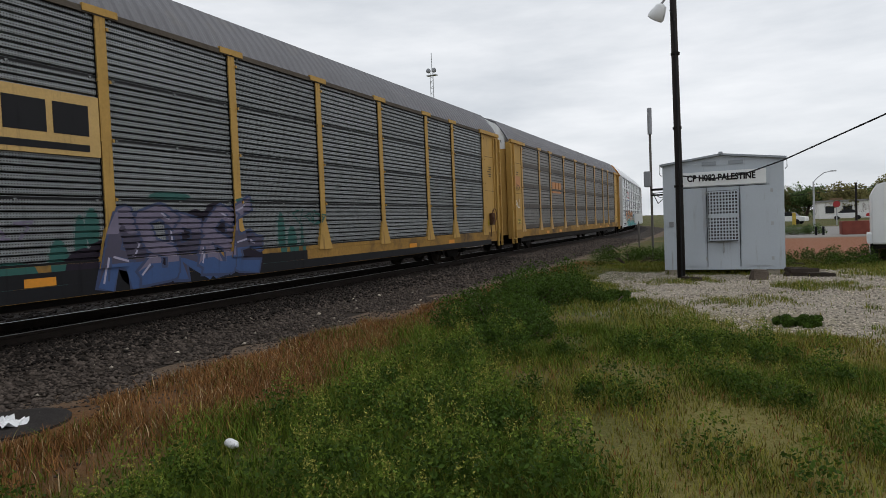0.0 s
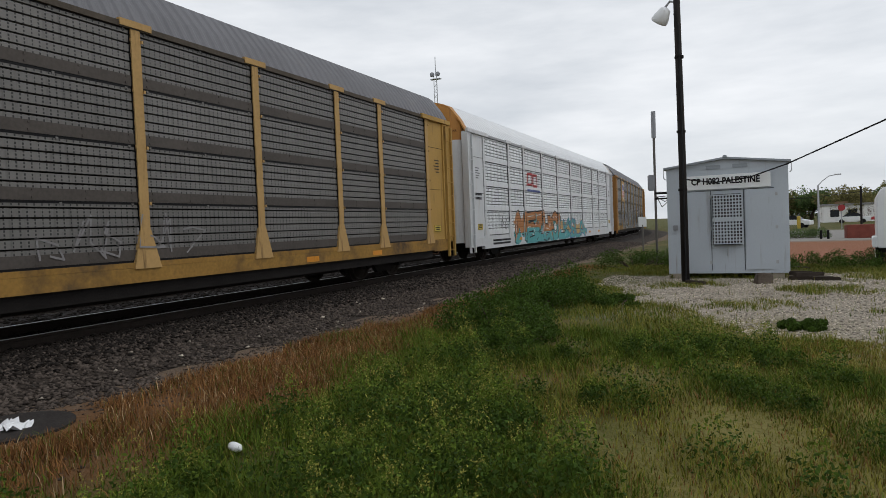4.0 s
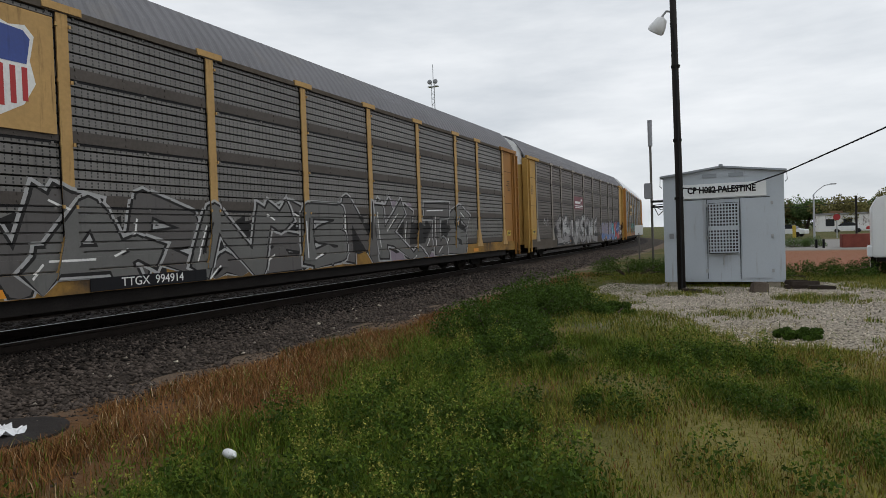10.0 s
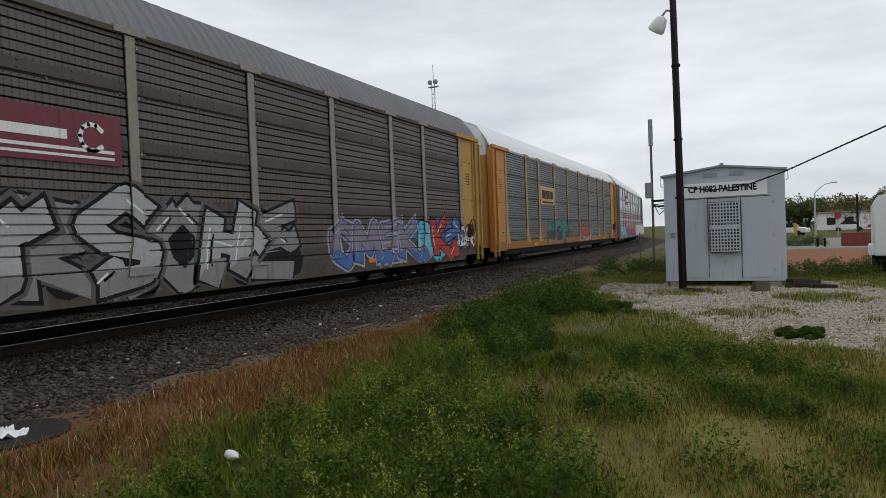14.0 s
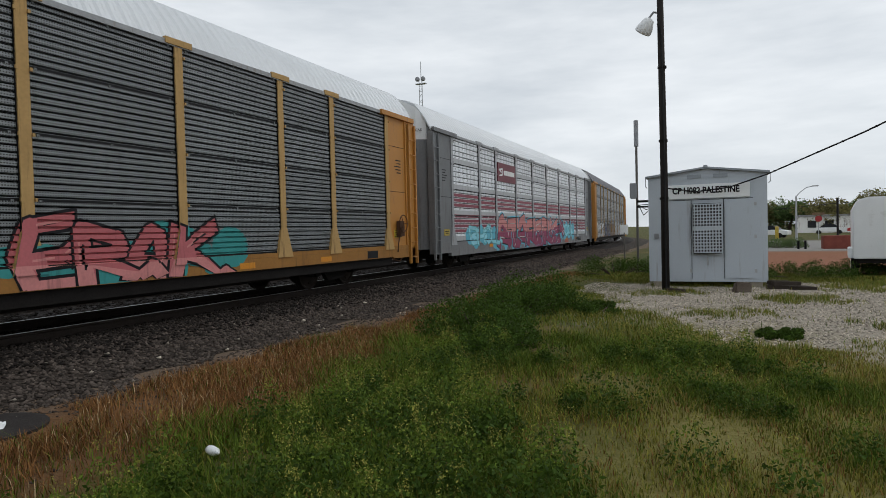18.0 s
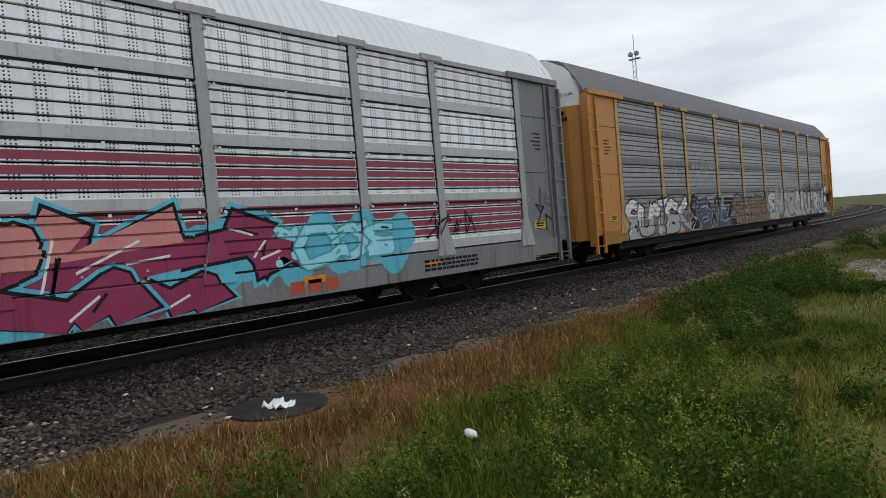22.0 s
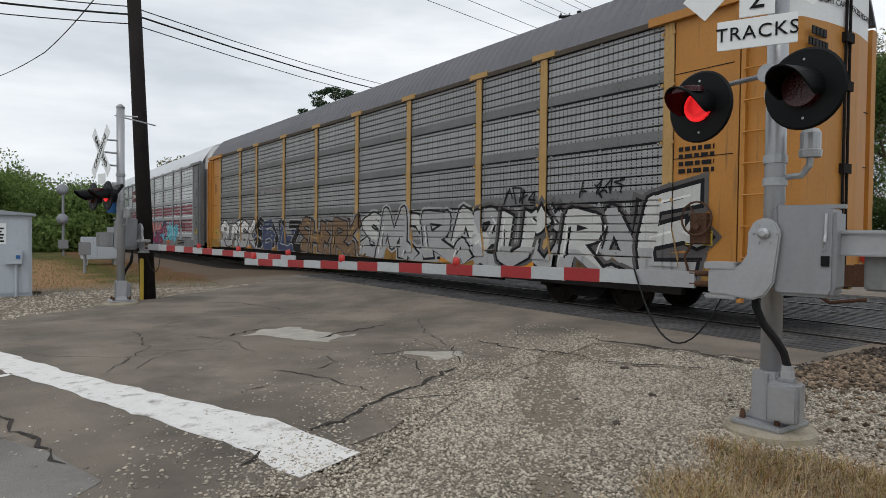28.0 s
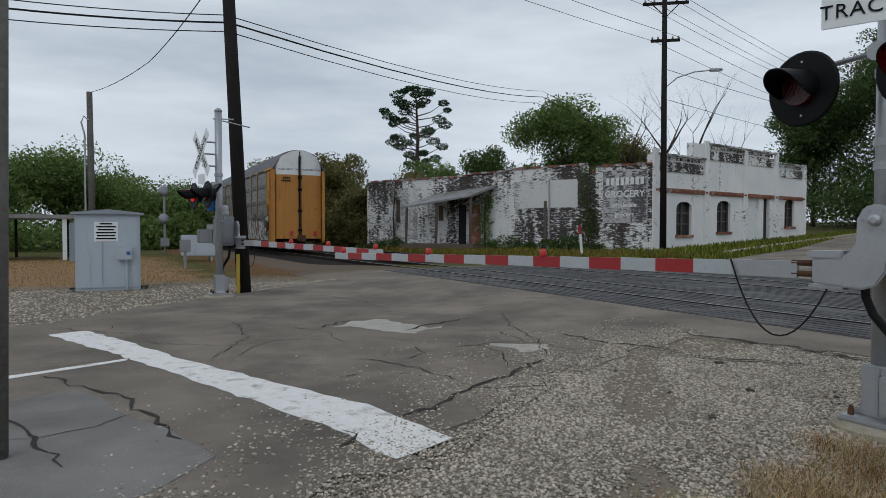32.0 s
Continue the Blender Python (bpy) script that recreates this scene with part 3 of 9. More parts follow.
def blades(name, xy, height, mats, pick, rng, label, width=0.008, lean=0.5, category="grass"):
    """Grass: each blade a bent tapering strip of two faces."""
    n = len(xy)
    h = height * rng.uniform(0.5, 1.25, n)
    a = rng.uniform(0, 2 * np.pi, n)
    d = np.stack([np.cos(a), np.sin(a)], 1)
    e = np.stack([-d[:, 1], d[:, 0]], 1) * (width * rng.uniform(0.6, 1.5, n))[:, None]
    b = rng.uniform(0.1, lean, n)[:, None] * h[:, None]
    z0 = land(xy[:, 0], xy[:, 1]) - 0.01
    V = np.zeros((n, 5, 3))
    V[:, 0, :2], V[:, 1, :2] = xy - e, xy + e
    V[:, 2, :2], V[:, 3, :2] = xy + 0.35 * b * d + 0.8 * e, xy + 0.35 * b * d - 0.8 * e
    V[:, 4, :2] = xy + b * d
    V[:, :2, 2] = z0[:, None]
    V[:, 2:4, 2] = (z0 + 0.6 * h)[:, None]
    V[:, 4, 2] = z0 + h
    F = np.array([(0, 1, 2), (0, 2, 3), (3, 2, 4)])[None] + 5 * np.arange(n)[:, None, None]
    return tagged(many(name, V.reshape(-1, 3), F.reshape(-1, 3), mats, np.repeat(pick, 3)), label, category, kind="stuff")


# ---- the two tracks ----
BEND, RADIUS = 45.0, 300.0


def along(s, offset=0.0):
    """Place and heading of the line at s metres; it bends away beyond 45 m."""
    if -40 <= s <= BEND:
        return Vector((offset, s, 0)), 0.0
    if s < -40:
        a = (-40 - s) / 440.0
        r = 440.0 + offset
        return Vector((-440.0 + r * math.cos(a), -40 - r * math.sin(a), 0)), -a
    a = (s - BEND) / RADIUS
    r = RADIUS + offset
    return Vector((-RADIUS + r * math.cos(a), BEND + r * math.sin(a), 0)), a


def swept(outline, offset, s0, s1, stepping=4.0):
    """An outline of (across, up) pairs swept along the line."""
    g = Geo()
    ss = [s0] + [v for v in np.arange(math.ceil(s0), s1, stepping) if s0 < v < s1] + [s1]
    n = len(outline)
    verts, faces = [], []
    for s in ss:
        for u, w in outline:
            p, _ = along(s, offset + u)
            verts.append((p.x, p.y, w))
    for i in range(len(ss) - 1):
        for k in range(n):
            j = (k + 1) % n
            faces.append((i * n + k, i * n + j, (i + 1) * n + j, (i + 1) * n + k))
    faces += [tuple(range(n)), tuple((len(ss) - 1) * n + k for k in range(n - 1, -1, -1))]
    return g.add(verts, faces)


ballast_bed = part("ballast_bed", swept([(-7.6, -0.55), (-6.9, -0.24), (-5.6, -0.17), (1.4, -0.165), (2.2, -0.19), (3.4, -0.26), (4.7, -0.44), (4.7, -0.6)], 0, -130, 140), M["ballast_bed"])
tagged(ballast_bed, "grey crushed-stone ballast bed under both tracks", "ballast", kind="structure")
# Dark strip over the bed: oily stone plus painted shade of the train.
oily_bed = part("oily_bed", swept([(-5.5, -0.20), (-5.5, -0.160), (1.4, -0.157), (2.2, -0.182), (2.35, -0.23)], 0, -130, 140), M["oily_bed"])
tagged(oily_bed, "oily middle of the ballast bed, coloured darker for the train's shade", "ballast", kind="structure")
RAIL = [(-0.037, 0.0), (0.037, 0.0), (0.037, -0.035), (0.01, -0.05), (0.01, -0.135), (0.07, -0.16), (0.07, -0.172), (-0.07, -0.172), (-0.07, -0.16), (-0.01, -0.135), (-0.01, -0.05), (-0.037, -0.035)]
for track_offset, words in ((0.0, "near"), (-4.3, "far")):
    track = thing("railway_track", "steel rails on creosoted wooden ties", "railway track", group="railway tracks", kind="structure")
    for side in (-0.7545, 0.7545):
        part("rail", swept(RAIL, track_offset + side, -130, 140), M["rail_side"], track)
        part("rail_head", swept([(-0.03, 0.003), (0.03, 0.003), (0.03, -0.004), (-0.03, -0.004)], track_offset + side, -130, 140), M["rail_top"], track, "polished running surface")
    tie_mesh = Geo().box(-1.3, 1.3, -0.11, 0.11, -0.36, -0.155).mesh("tie", M["tie"], bevel=0.012)
    s = -45.0
    while s < 75:
        if not (-21.5 < s < -5.1):
            p, a = along(s, track_offset)
            part("tie", tie_mesh, M["tie"], track, at=pose(p.x, p.y, 0, 0, 0, math.degrees(a) + random.uniform(-1, 1)))
        s += 0.53 if -10 < s < 40 else 1.06

# ---- the road over the tracks ----


def inside(poly, x, y):
    hit = np.zeros(np.shape(x), bool)
    for (x0, y0), (x1, y1) in zip(poly, poly[1:] + poly[:1]):
        crosses = ((y0 > y) != (y1 > y)) & (x < (x1 - x0) * (y - y0) / (y1 - y0 + 1e-12) + x0)
        hit ^= crosses
    return hit


def draped(name, outline, lift, mat, thickness=0.05, cell=0.7):
    """A slab with the given plan that follows the land."""
    bm = bmesh.new()
    face = bm.faces.new([bm.verts.new((x, y, 0)) for x, y in outline])
    xs, ys = [p[0] for p in outline], [p[1] for p in outline]
    for axis, lo, hi in ((0, min(xs), max(xs)), (1, min(ys), max(ys))):
        v = math.ceil(max(lo, -30) / cell) * cell
        while v < min(hi, 22):
            co, no = [0, 0, 0], [0, 0, 0]
            co[axis], no[axis] = v, 1
            bmesh.ops.bisect_plane(bm, geom=bm.verts[:] + bm.edges[:] + bm.faces[:], plane_co=co, plane_no=no)
            v += cell
    bmesh.ops.triangulate(bm, faces=[f for f in bm.faces if len(f.verts) > 4])
    top = bm.faces[:]
    for f in top:
        if f.normal.z < 0:
            f.normal_flip()
    for v in bm.verts:
        v.co.z = float(land(v.co.x, v.co.y)) + lift
    low = bmesh.ops.extrude_face_region(bm, geom=top)
    for v in low["geom"]:
        if isinstance(v, bmesh.types.BMVert):
            v.co.z -= thickness
    bmesh.ops.recalc_face_normals(bm, faces=bm.faces)
    me = bpy.data.meshes.new(name)
    bm.to_mesh(me)
    bm.free()
    me.materials.append(mat)
    return new(name, me)


def rough_edge(points, amount=0.12, every=0.35, seed=1):
    """A plan outline with a crumbled edge."""
    rng = random.Random(seed)
    out = []
    for (x0, y0), (x1, y1) in zip(points, points[1:] + points[:1]):
        d = math.hypot(x1 - x0, y1 - y0)
        n = max(1, int(d / every)) if d < 14 else 2
        for i in range(n):
            k = i / n
            out.append((x0 + (x1 - x0) * k + rng.uniform(-amount, amount), y0 + (y1 - y0) * k + rng.uniform(-amount, amount)))
    return out


ROAD_NEAR = [(40.0, 9.5), (9.9, -4.55), (8.31, -5.36), (7.85, -5.71), (7.22, -6.15), (6.35, -6.7), (5.4, -7.15), (3.74, -7.56), (3.35, -6.2), (3.0, -4.95), (2.1, -5.05), (2.1, -21.0), (3.4, -20.0), (4.6, -18.9), (6.5, -17.4), (8.2, -16.0), (9.6, -14.6), (11.0, -13.2), (14, -11.2), (45, 2.0)]
road = draped("road", rough_edge(ROAD_NEAR, 0.15, 0.22), 0.02, M["asphalt"])
tagged(road, "worn grey asphalt road with cracks and patches", "road", kind="structure")
ROAD_FAR = [(-6.6, -6.2), (-9.5, -8.0), (-16, -11.5), (-34, -19), (-70, -33), (-70, -45), (-36, -27.5), (-19, -20.5), (-6.6, -17.5)]
road_far = draped("road_beyond", rough_edge(ROAD_FAR, 0.05, seed=2), 0.02, M["asphalt"])
tagged(road_far, "asphalt road climbing away beyond the tracks", "road", kind="structure")

# crossing surface: panels between and beside the rails, each lifting out alone
crossing = thing("crossing_surface", "dark worn rubber and timber panels set between the rails", "crossing panels", kind="structure")
for x0, x1 in ((0.86, 1.46), (1.48, 2.05), (-0.66, -0.02), (0.02, 0.66), (-1.46, -0.86), (-2.05, -1.48), (-2.75, -2.1), (-3.42, -2.8), (-4.95, -4.33), (-4.27, -3.64), (-5.75, -5.16), (-6.5, -5.8)):
    v = -21.3
    while v < -6.0:
        m = Geo().box(x0, x1, v, v + 1.98, -0.2, -0.012 + random.uniform(-0.006, 0.004))
        for k in range(3):
            u = x0 + (x1 - x0) * (k + 0.5) / 3
            m.box(u - 0.05, u + 0.05, v + 0.05, v + 1.93, -0.03, -0.004)
        part("panel", m, M["crossing_panel"], crossing)
        v += 2.02

stop_line = draped("stop_line", rough_edge([(8.24, -5.38), (8.78, -5.17), (8.85, -5.77), (9.48, -7.71), (10.18, -9.73), (10.98, -11.78), (10.53, -11.92), (10.13, -10.91), (9.53, -9.07), (8.94, -7.61), (8.46, -6.45)], 0.025, 0.16, 5), 0.026, M["road_paint"], 0.004)
tagged(stop_line, "cracked white stop line painted across the lane", "road marking", kind="structure")
centre_line = draped("lane_line", rough_edge([(10.05, -9.5), (10.12, -9.35), (14.0, -7.75), (20, -5.2), (20, -5.35), (14, -7.9)], 0.015, 0.3, 6), 0.026, M["road_paint"], 0.004)
tagged(centre_line, "thin faded white lane line", "road marking", kind="structure")
slab = draped("concrete_patch", rough_edge([(9.75, -5.75), (10.55, -8.1), (13.0, -7.1), (14.5, -4.4), (12.0, -3.6)], 0.05, 0.4, 9), 0.024, M["smooth_patch"], 0.004)
tagged(slab, "smooth pale patch in the asphalt", "road patch", kind="structure")


def crack(points, width, seed, mat="asphalt_dark", lift=0.028):
    rng = random.Random(seed)
    left, right = [], []
    pts = []
    for (x0, y0), (x1, y1) in zip(points, points[1:]):
        n = max(2, int(math.hypot(x1 - x0, y1 - y0) / 0.12))
        pts += [(x0 + (x1 - x0) * i / n + rng.uniform(-0.05, 0.05), y0 + (y1 - y0) * i / n + rng.uniform(-0.05, 0.05)) for i in range(n)]
    g = Geo()
    vs, fs = [], []
    for i, (x, y) in enumerate(pts):
        x1, y1 = pts[min(i + 1, len(pts) - 1)]
        x0, y0 = pts[max(i - 1, 0)]
        d = Vector((x1 - x0, y1 - y0)).normalized()
        w = width * rng.uniform(0.2, 1.0) * (0.2 if i in (0, len(pts) - 1) else 1)
        z = float(land(x, y)) + lift
        vs += [(x - d.y * w, y + d.x * w, z), (x + d.y * w, y - d.x * w, z)]
    fs = [(2 * i, 2 * i + 1, 2 * i + 3, 2 * i + 2) for i in range(len(pts) - 1)]
    g.add(vs, fs)
    ob = part("road_crack", g, M[mat])
    return tagged(ob, "dark open crack in the asphalt", "crack", group="road cracks", kind="structure")


for i, (pts, w) in enumerate([
    ([(7.87, -8.29), (7.65, -8.01), (7.46, -7.55), (7.31, -6.68)], 0.012), ([(8.39, -7.41), (7.95, -7.62)], 0.014), ([(8.33, -6.03), (7.99, -6.1), (7.44, -6.52), (6.94, -6.73), (5.88, -7.38)], 0.028),
    ([(7.52, -10.7), (7.16, -11.02), (6.7, -11.18)], 0.03), ([(6.56, -9.79), (6.02, -10.19), (4.87, -10.61)], 0.028), ([(4.73, -8.59), (4.71, -7.65), (4.43, -7.19), (4.47, -6.59), (3.9, -5.4)], 0.03),
    ([(7.68, -13.1), (7.1, -13.04)], 0.015), ([(6.61, -15.39), (5.98, -14.97), (5.56, -13.13)], 0.02), ([(3.6, -7.7), (3.4, -6.2), (3.25, -4.5)], 0.04), ([(9.0, -5.55), (8.85, -5.75), (8.8, -5.95)], 0.03),
    ([(7.44, -6.52), (6.9, -6.3), (6.5, -6.4)], 0.018), ([(9.9, -6.2), (10.2, -7.6), (10.9, -9.0)], 0.02), ([(10.6, -6.0), (11.0, -7.3), (11.9, -8.2)], 0.018), ([(5.88, -7.38), (5.3, -8.4), (4.9, -9.6), (4.2, -11.0)], 0.011), ([(9.3, -9.0), (8.6, -10.4), (8.5, -12.0)], 0.011)]):
    crack(pts, w, i)
rng = random.Random(64)
for i in range(26):  # hairline cracks wandering over the worn lane
    x, y, a = rng.uniform(4.0, 10.5), rng.uniform(-14.5, -6.6), rng.uniform(0, 6.28)
    pts = [(x, y)]
    for _ in range(rng.randint(3, 7)):
        a += rng.uniform(-0.6, 0.6)
        x, y = x + 0.32 * math.cos(a), y + 0.32 * math.sin(a)
        pts.append((x, y))
    if all(inside(ROAD_NEAR, px, py) and py < -6.9 + 0.35 * (px - 4) for px, py in pts):
        crack(pts, rng.uniform(0.005, 0.012), 100 + i)
for i, outline in enumerate([[(7.27, -10.68), (6.86, -11.08), (6.35, -11.16), (6.25, -10.65), (6.14, -9.93), (5.88, -9.96), (6.54, -9.57), (6.82, -9.96), (6.91, -10.47)], [(6.04, -8.45), (5.42, -8.02), (5.53, -7.7), (5.96, -7.77)]]):
    hole = draped("pothole_patch", rough_edge(outline, 0.07, 0.14, 20 + i), 0.024, M["patch"], 0.004)
    tagged(hole, "broken pale patch of worn-through asphalt", "road patch", group="worn patches", kind="structure")


# ---- the train ----
POSTS = [1.75, 4.55, 6.55, 9.4, 12.2, 15.0, 17.8, 20.65, 22.65, 25.45]
LENGTH, EAVE, SIDE = 27.2, 4.74, 1.50
PANEL_LOW, PANEL_HIGH = 1.0, 0.925


def rib_profile(banded):
    """(height, depth) breaks of one panel's horizontal ribs; slots deeper than 40 mm stay open to the black infill."""
    pts = [(0.0, -0.012), (0.012, 0.0)]
    if banded:
        count, gap, deep = {"fine": (5, 0.015, -0.05), "six": (6, 0.020, -0.05), "four": (4, 0.020, -0.05)}[banded]
        pts += [(0.019, 0.0), (0.02, 0.012), (0.19, 0.012), (0.191, 0.0)]
        pitch = 0.716 / count
        for i in range(count):
            z = 0.197 + (i + 0.5) * pitch - gap / 2
            pts += [(z - 0.006, 0.0), (z, deep), (z + gap, deep), (z + gap + 0.006, 0.0)]
        return pts + [(0.913, 0.0), (0.925, -0.012)]
    n, p = 9, 0.895 / 9
    for i in range(n):
        z = 0.015 + i * p
        pts += [(z + 0.010, 0.0), (z + 0.022, -0.05), (z + 0.035, -0.05), (z + 0.046, 0.0)]
    pts += [(0.913, 0.0), (0.925, -0.012)]
    return pts


def side_depth(y, z, banded):
    """How far out the side's outer face lies at a place on the side."""
    if z < 0.985:
        return SIDE + 0.02
    for p in POSTS:
        if abs(y - p) < 0.11:
            return SIDE + 0.02
    if y < POSTS[0] or y > POSTS[-1]:
        return SIDE - 0.01
    v = (z - PANEL_LOW) % PANEL_HIGH
    prof = rib_profile(banded)
    for (a, d), (b, e) in zip(prof, prof[1:]):
        if a <= v <= b:
            return SIDE - 0.025 + d + (e - d) * (v - a) / (b - a + 1e-9)
    return SIDE - 0.025


def stroke(points, width, smooth=False):
    """Thick painted strokes in (along, up) as quads with bevelled joins."""
    quads = []
    for _ in range(2 if smooth else 0):
        cut = [points[0]]
        for (a, b), (c, d) in zip(points, points[1:]):
            cut += [(a * 0.72 + c * 0.28, b * 0.72 + d * 0.28), (a * 0.28 + c * 0.72, b * 0.28 + d * 0.72)]
        points = cut + [points[-1]]
    for (a, b), (c, d) in zip(points, points[1:]):
        u = Vector((c - a, d - b))
        if u.length < 1e-6:
            continue
        u.normalize()
        n = Vector((-u.y, u.x)) * width / 2
        e = u * width * (0.12 if smooth else 0.35)
        quads.append([(a - e.x + n.x, b - e.y + n.y), (a - e.x - n.x, b - e.y - n.y), (c + e.x - n.x, d + e.y - n.y), (c + e.x + n.x, d + e.y + n.y)])
    return quads


def disc(cx, cz, rx, rz, n=14):
    return [(cx + rx * math.cos(2 * math.pi * k / n), cz + rz * math.sin(2 * math.pi * k / n)) for k in range(n)]


SILL_LOW = {}  # height of the sill's lower edge, by car
RIBS = {}      # kind of ribs on the panels, by car


def flare_width(z):
    """Half the width of a post's flared foot at a height."""
    return 0.26 - 0.16 * (z - 0.88) / 0.62


def painted(name, polys, lift, mat, car, banded, label=""):
    """Paint that follows the ribs, posts, flared feet and sill of a car's side."""
    lowest = SILL_LOW.get(car.name, 0.50) + 0.01
    banded = RIBS.get(car.name, banded)
    bm = bmesh.new()
    order = bm.faces.layers.int.new("order")
    for number, poly in enumerate(polys):
        try:
            made = bm.faces.new([bm.verts.new((0, y, min(max(z, lowest), EAVE))) for y, z in poly])
            made[order] = number
        except ValueError:
            pass
    zs = [v.co.z for v in bm.verts]
    ys = [v.co.y for v in bm.verts]
    lo, hi, y0, y1 = min(zs), max(zs), min(ys), max(ys)
    cuts = []
    for h in [0.88, 0.985, 1.5] + [PANEL_LOW + r * PANEL_HIGH + a for r in range(4) for a, _ in rib_profile(banded)]:
        if lo < h < hi:
            cuts.append(((0, 0, h), (0, 0, 1)))
    for p in POSTS:
        for s in (-1, 1):
            if y0 < p + s * 0.11 < y1:
                cuts.append(((0, p + s * 0.11, 0), (0, 1, 0)))
            if lo < 1.5 and y0 - 0.2 < p + s * 0.18 < y1 + 0.2:
                cuts.append(((0, p + s * 0.26, 0.88), (0, 0.62, s * 0.16)))
    for at, no in cuts:
        bmesh.ops.bisect_plane(bm, geom=bm.verts[:] + bm.edges[:] + bm.faces[:], plane_co=at, plane_no=no)
    g = Geo()
    for f in bm.faces:
        c = f.calc_center_median()
        near = min(abs(c.y - p) for p in POSTS)
        foot = 0.88 < c.z < 1.5 and near < flare_width(c.z)
        vs = []
        for v in f.verts:
            if foot:
                d = SIDE + 0.046 - 0.027 * (v.co.z - 0.88) / 0.62
            elif c.z < 0.985 or near < 0.11:
                d = SIDE + 0.02
            else:
                d = side_depth(v.co.y + (c.y - v.co.y) * 1e-3, v.co.z + (c.z - v.co.z) * 1e-3, banded)
            vs.append((d + lift + 0.0001 * f[order], v.co.y, v.co.z))
        g.add(vs, [tuple(range(len(vs)))])
    bm.free()
    me = bpy.data.meshes.new(name)
    me.from_pydata(g.v, [], g.f)
    me.materials.append(mat)
    return part(name, me, mat, car, label)


# strokes of sprayed block letters in a unit square; each stroke is a run of corners
GLYPHS = {
    "A": [[(0.0, 0.0), (0.12, 0.45), (0.42, 1.0), (0.6, 0.95), (0.98, -0.06)], [(0.05, 0.36), (0.86, 0.30)]],
    "B": [[(0.1, 0.0), (0.02, 1.0), (0.75, 0.92), (0.85, 0.66), (0.2, 0.52), (0.95, 0.38), (0.9, 0.06), (0.1, 0.0)]],
    "C": [[(1.0, 0.72), (0.8, 1.0), (0.25, 0.95), (0.0, 0.5), (0.25, 0.02), (1.0, 0.1)]],
    "E": [[(1.0, 1.05), (0.12, 0.92), (0.0, 0.48), (0.1, 0.0), (1.05, 0.08)], [(0.02, 0.5), (0.8, 0.56)]],
    "G": [[(1.0, 0.78), (0.7, 1.02), (0.15, 0.85), (0.0, 0.4), (0.3, 0.0), (0.95, 0.06), (0.98, 0.5), (0.55, 0.5)]],
    "H": [[(0.1, 1.02), (0.02, 0.0)], [(0.92, 1.0), (0.86, -0.04)], [(0.05, 0.5), (0.9, 0.5)]],
    "K": [[(0.1, 1.05), (0.04, 0.0)], [(1.02, 1.06), (0.15, 0.48), (0.55, 0.36), (1.15, -0.1)]],
    "L": [[(0.15, 1.0), (0.05, 0.06), (1.0, 0.0)]],
    "M": [[(-0.05, -0.05), (0.12, 1.0), (0.5, 0.38), (0.9, 1.02), (1.02, 0.0)]],
    "N": [[(0.0, -0.02), (0.06, 1.0), (0.9, 0.02), (0.98, 1.05)]],
    "O": [[(0.5, 1.0), (0.08, 0.72), (0.1, 0.25), (0.5, 0.0), (0.92, 0.28), (0.88, 0.75), (0.5, 1.0)]],
    "R": [[(0.02, -0.04), (0.1, 1.0), (0.88, 0.86), (0.84, 0.58), (0.15, 0.46), (1.1, -0.08)]],
    "S": [[(1.0, 0.86), (0.55, 1.05), (0.04, 0.8), (0.3, 0.55), (0.9, 0.42), (0.8, 0.06), (0.0, 0.08)]],
    "T": [[(-0.05, 0.92), (1.05, 1.02)], [(0.52, 0.95), (0.42, -0.05)]],
    "U": [[(0.06, 1.0), (0.02, 0.2), (0.4, 0.0), (0.88, 0.2), (0.94, 1.02)]],
    "W": [[(0.0, 1.02), (0.2, 0.0), (0.5, 0.65), (0.78, 0.0), (1.05, 1.06)]],
    "Z": [[(0.0, 0.95), (1.0, 1.0), (0.05, 0.06), (1.05, 0.02)]],
    ">": [[(-0.2, 0.42), (0.45, 0.6), (0.98, 0.74)], [(0.98, 0.74), (0.62, 0.98)], [(0.98, 0.74), (0.9, 0.3)]],
}


def wedges(points, thick, thin, grow=0.0):
    """One stroke whose width swells and shrinks along it: quads with blunt slanted ends and eight-sided joins."""
    out, n = [], len(points) - 1
    for i, ((a, b), (c, d)) in enumerate(zip(points, points[1:])):
        u = Vector((c - a, d - b))
        if u.length < 1e-6:
            continue
        u.normalize()
        v = Vector((-u.y, u.x))
        upright = abs(u.y)
        w0 = (thin + (thick - thin) * upright) / 2 + grow
        w1 = w0 * (1.18 if i == n - 1 else 1.0)
        w0 *= 1.12 if i == 0 else 1.0
        p = Vector((a, b)) - u * (grow + 0.25 * w0 if i == 0 else 0.0)
        q = Vector((c, d)) + u * (grow + 0.25 * w1 if i == n - 1 else 0.0)
        slant = 0.35
        out.append([tuple(p + v * w0 + u * slant * w0), tuple(p - v * w0), tuple(q - v * w1 - u * slant * w1 * (i == n - 1)), tuple(q + v * w1)])
        if i:
            out.append(disc(a, b, w0 * 0.98, w0 * 0.98, 8))
    return out


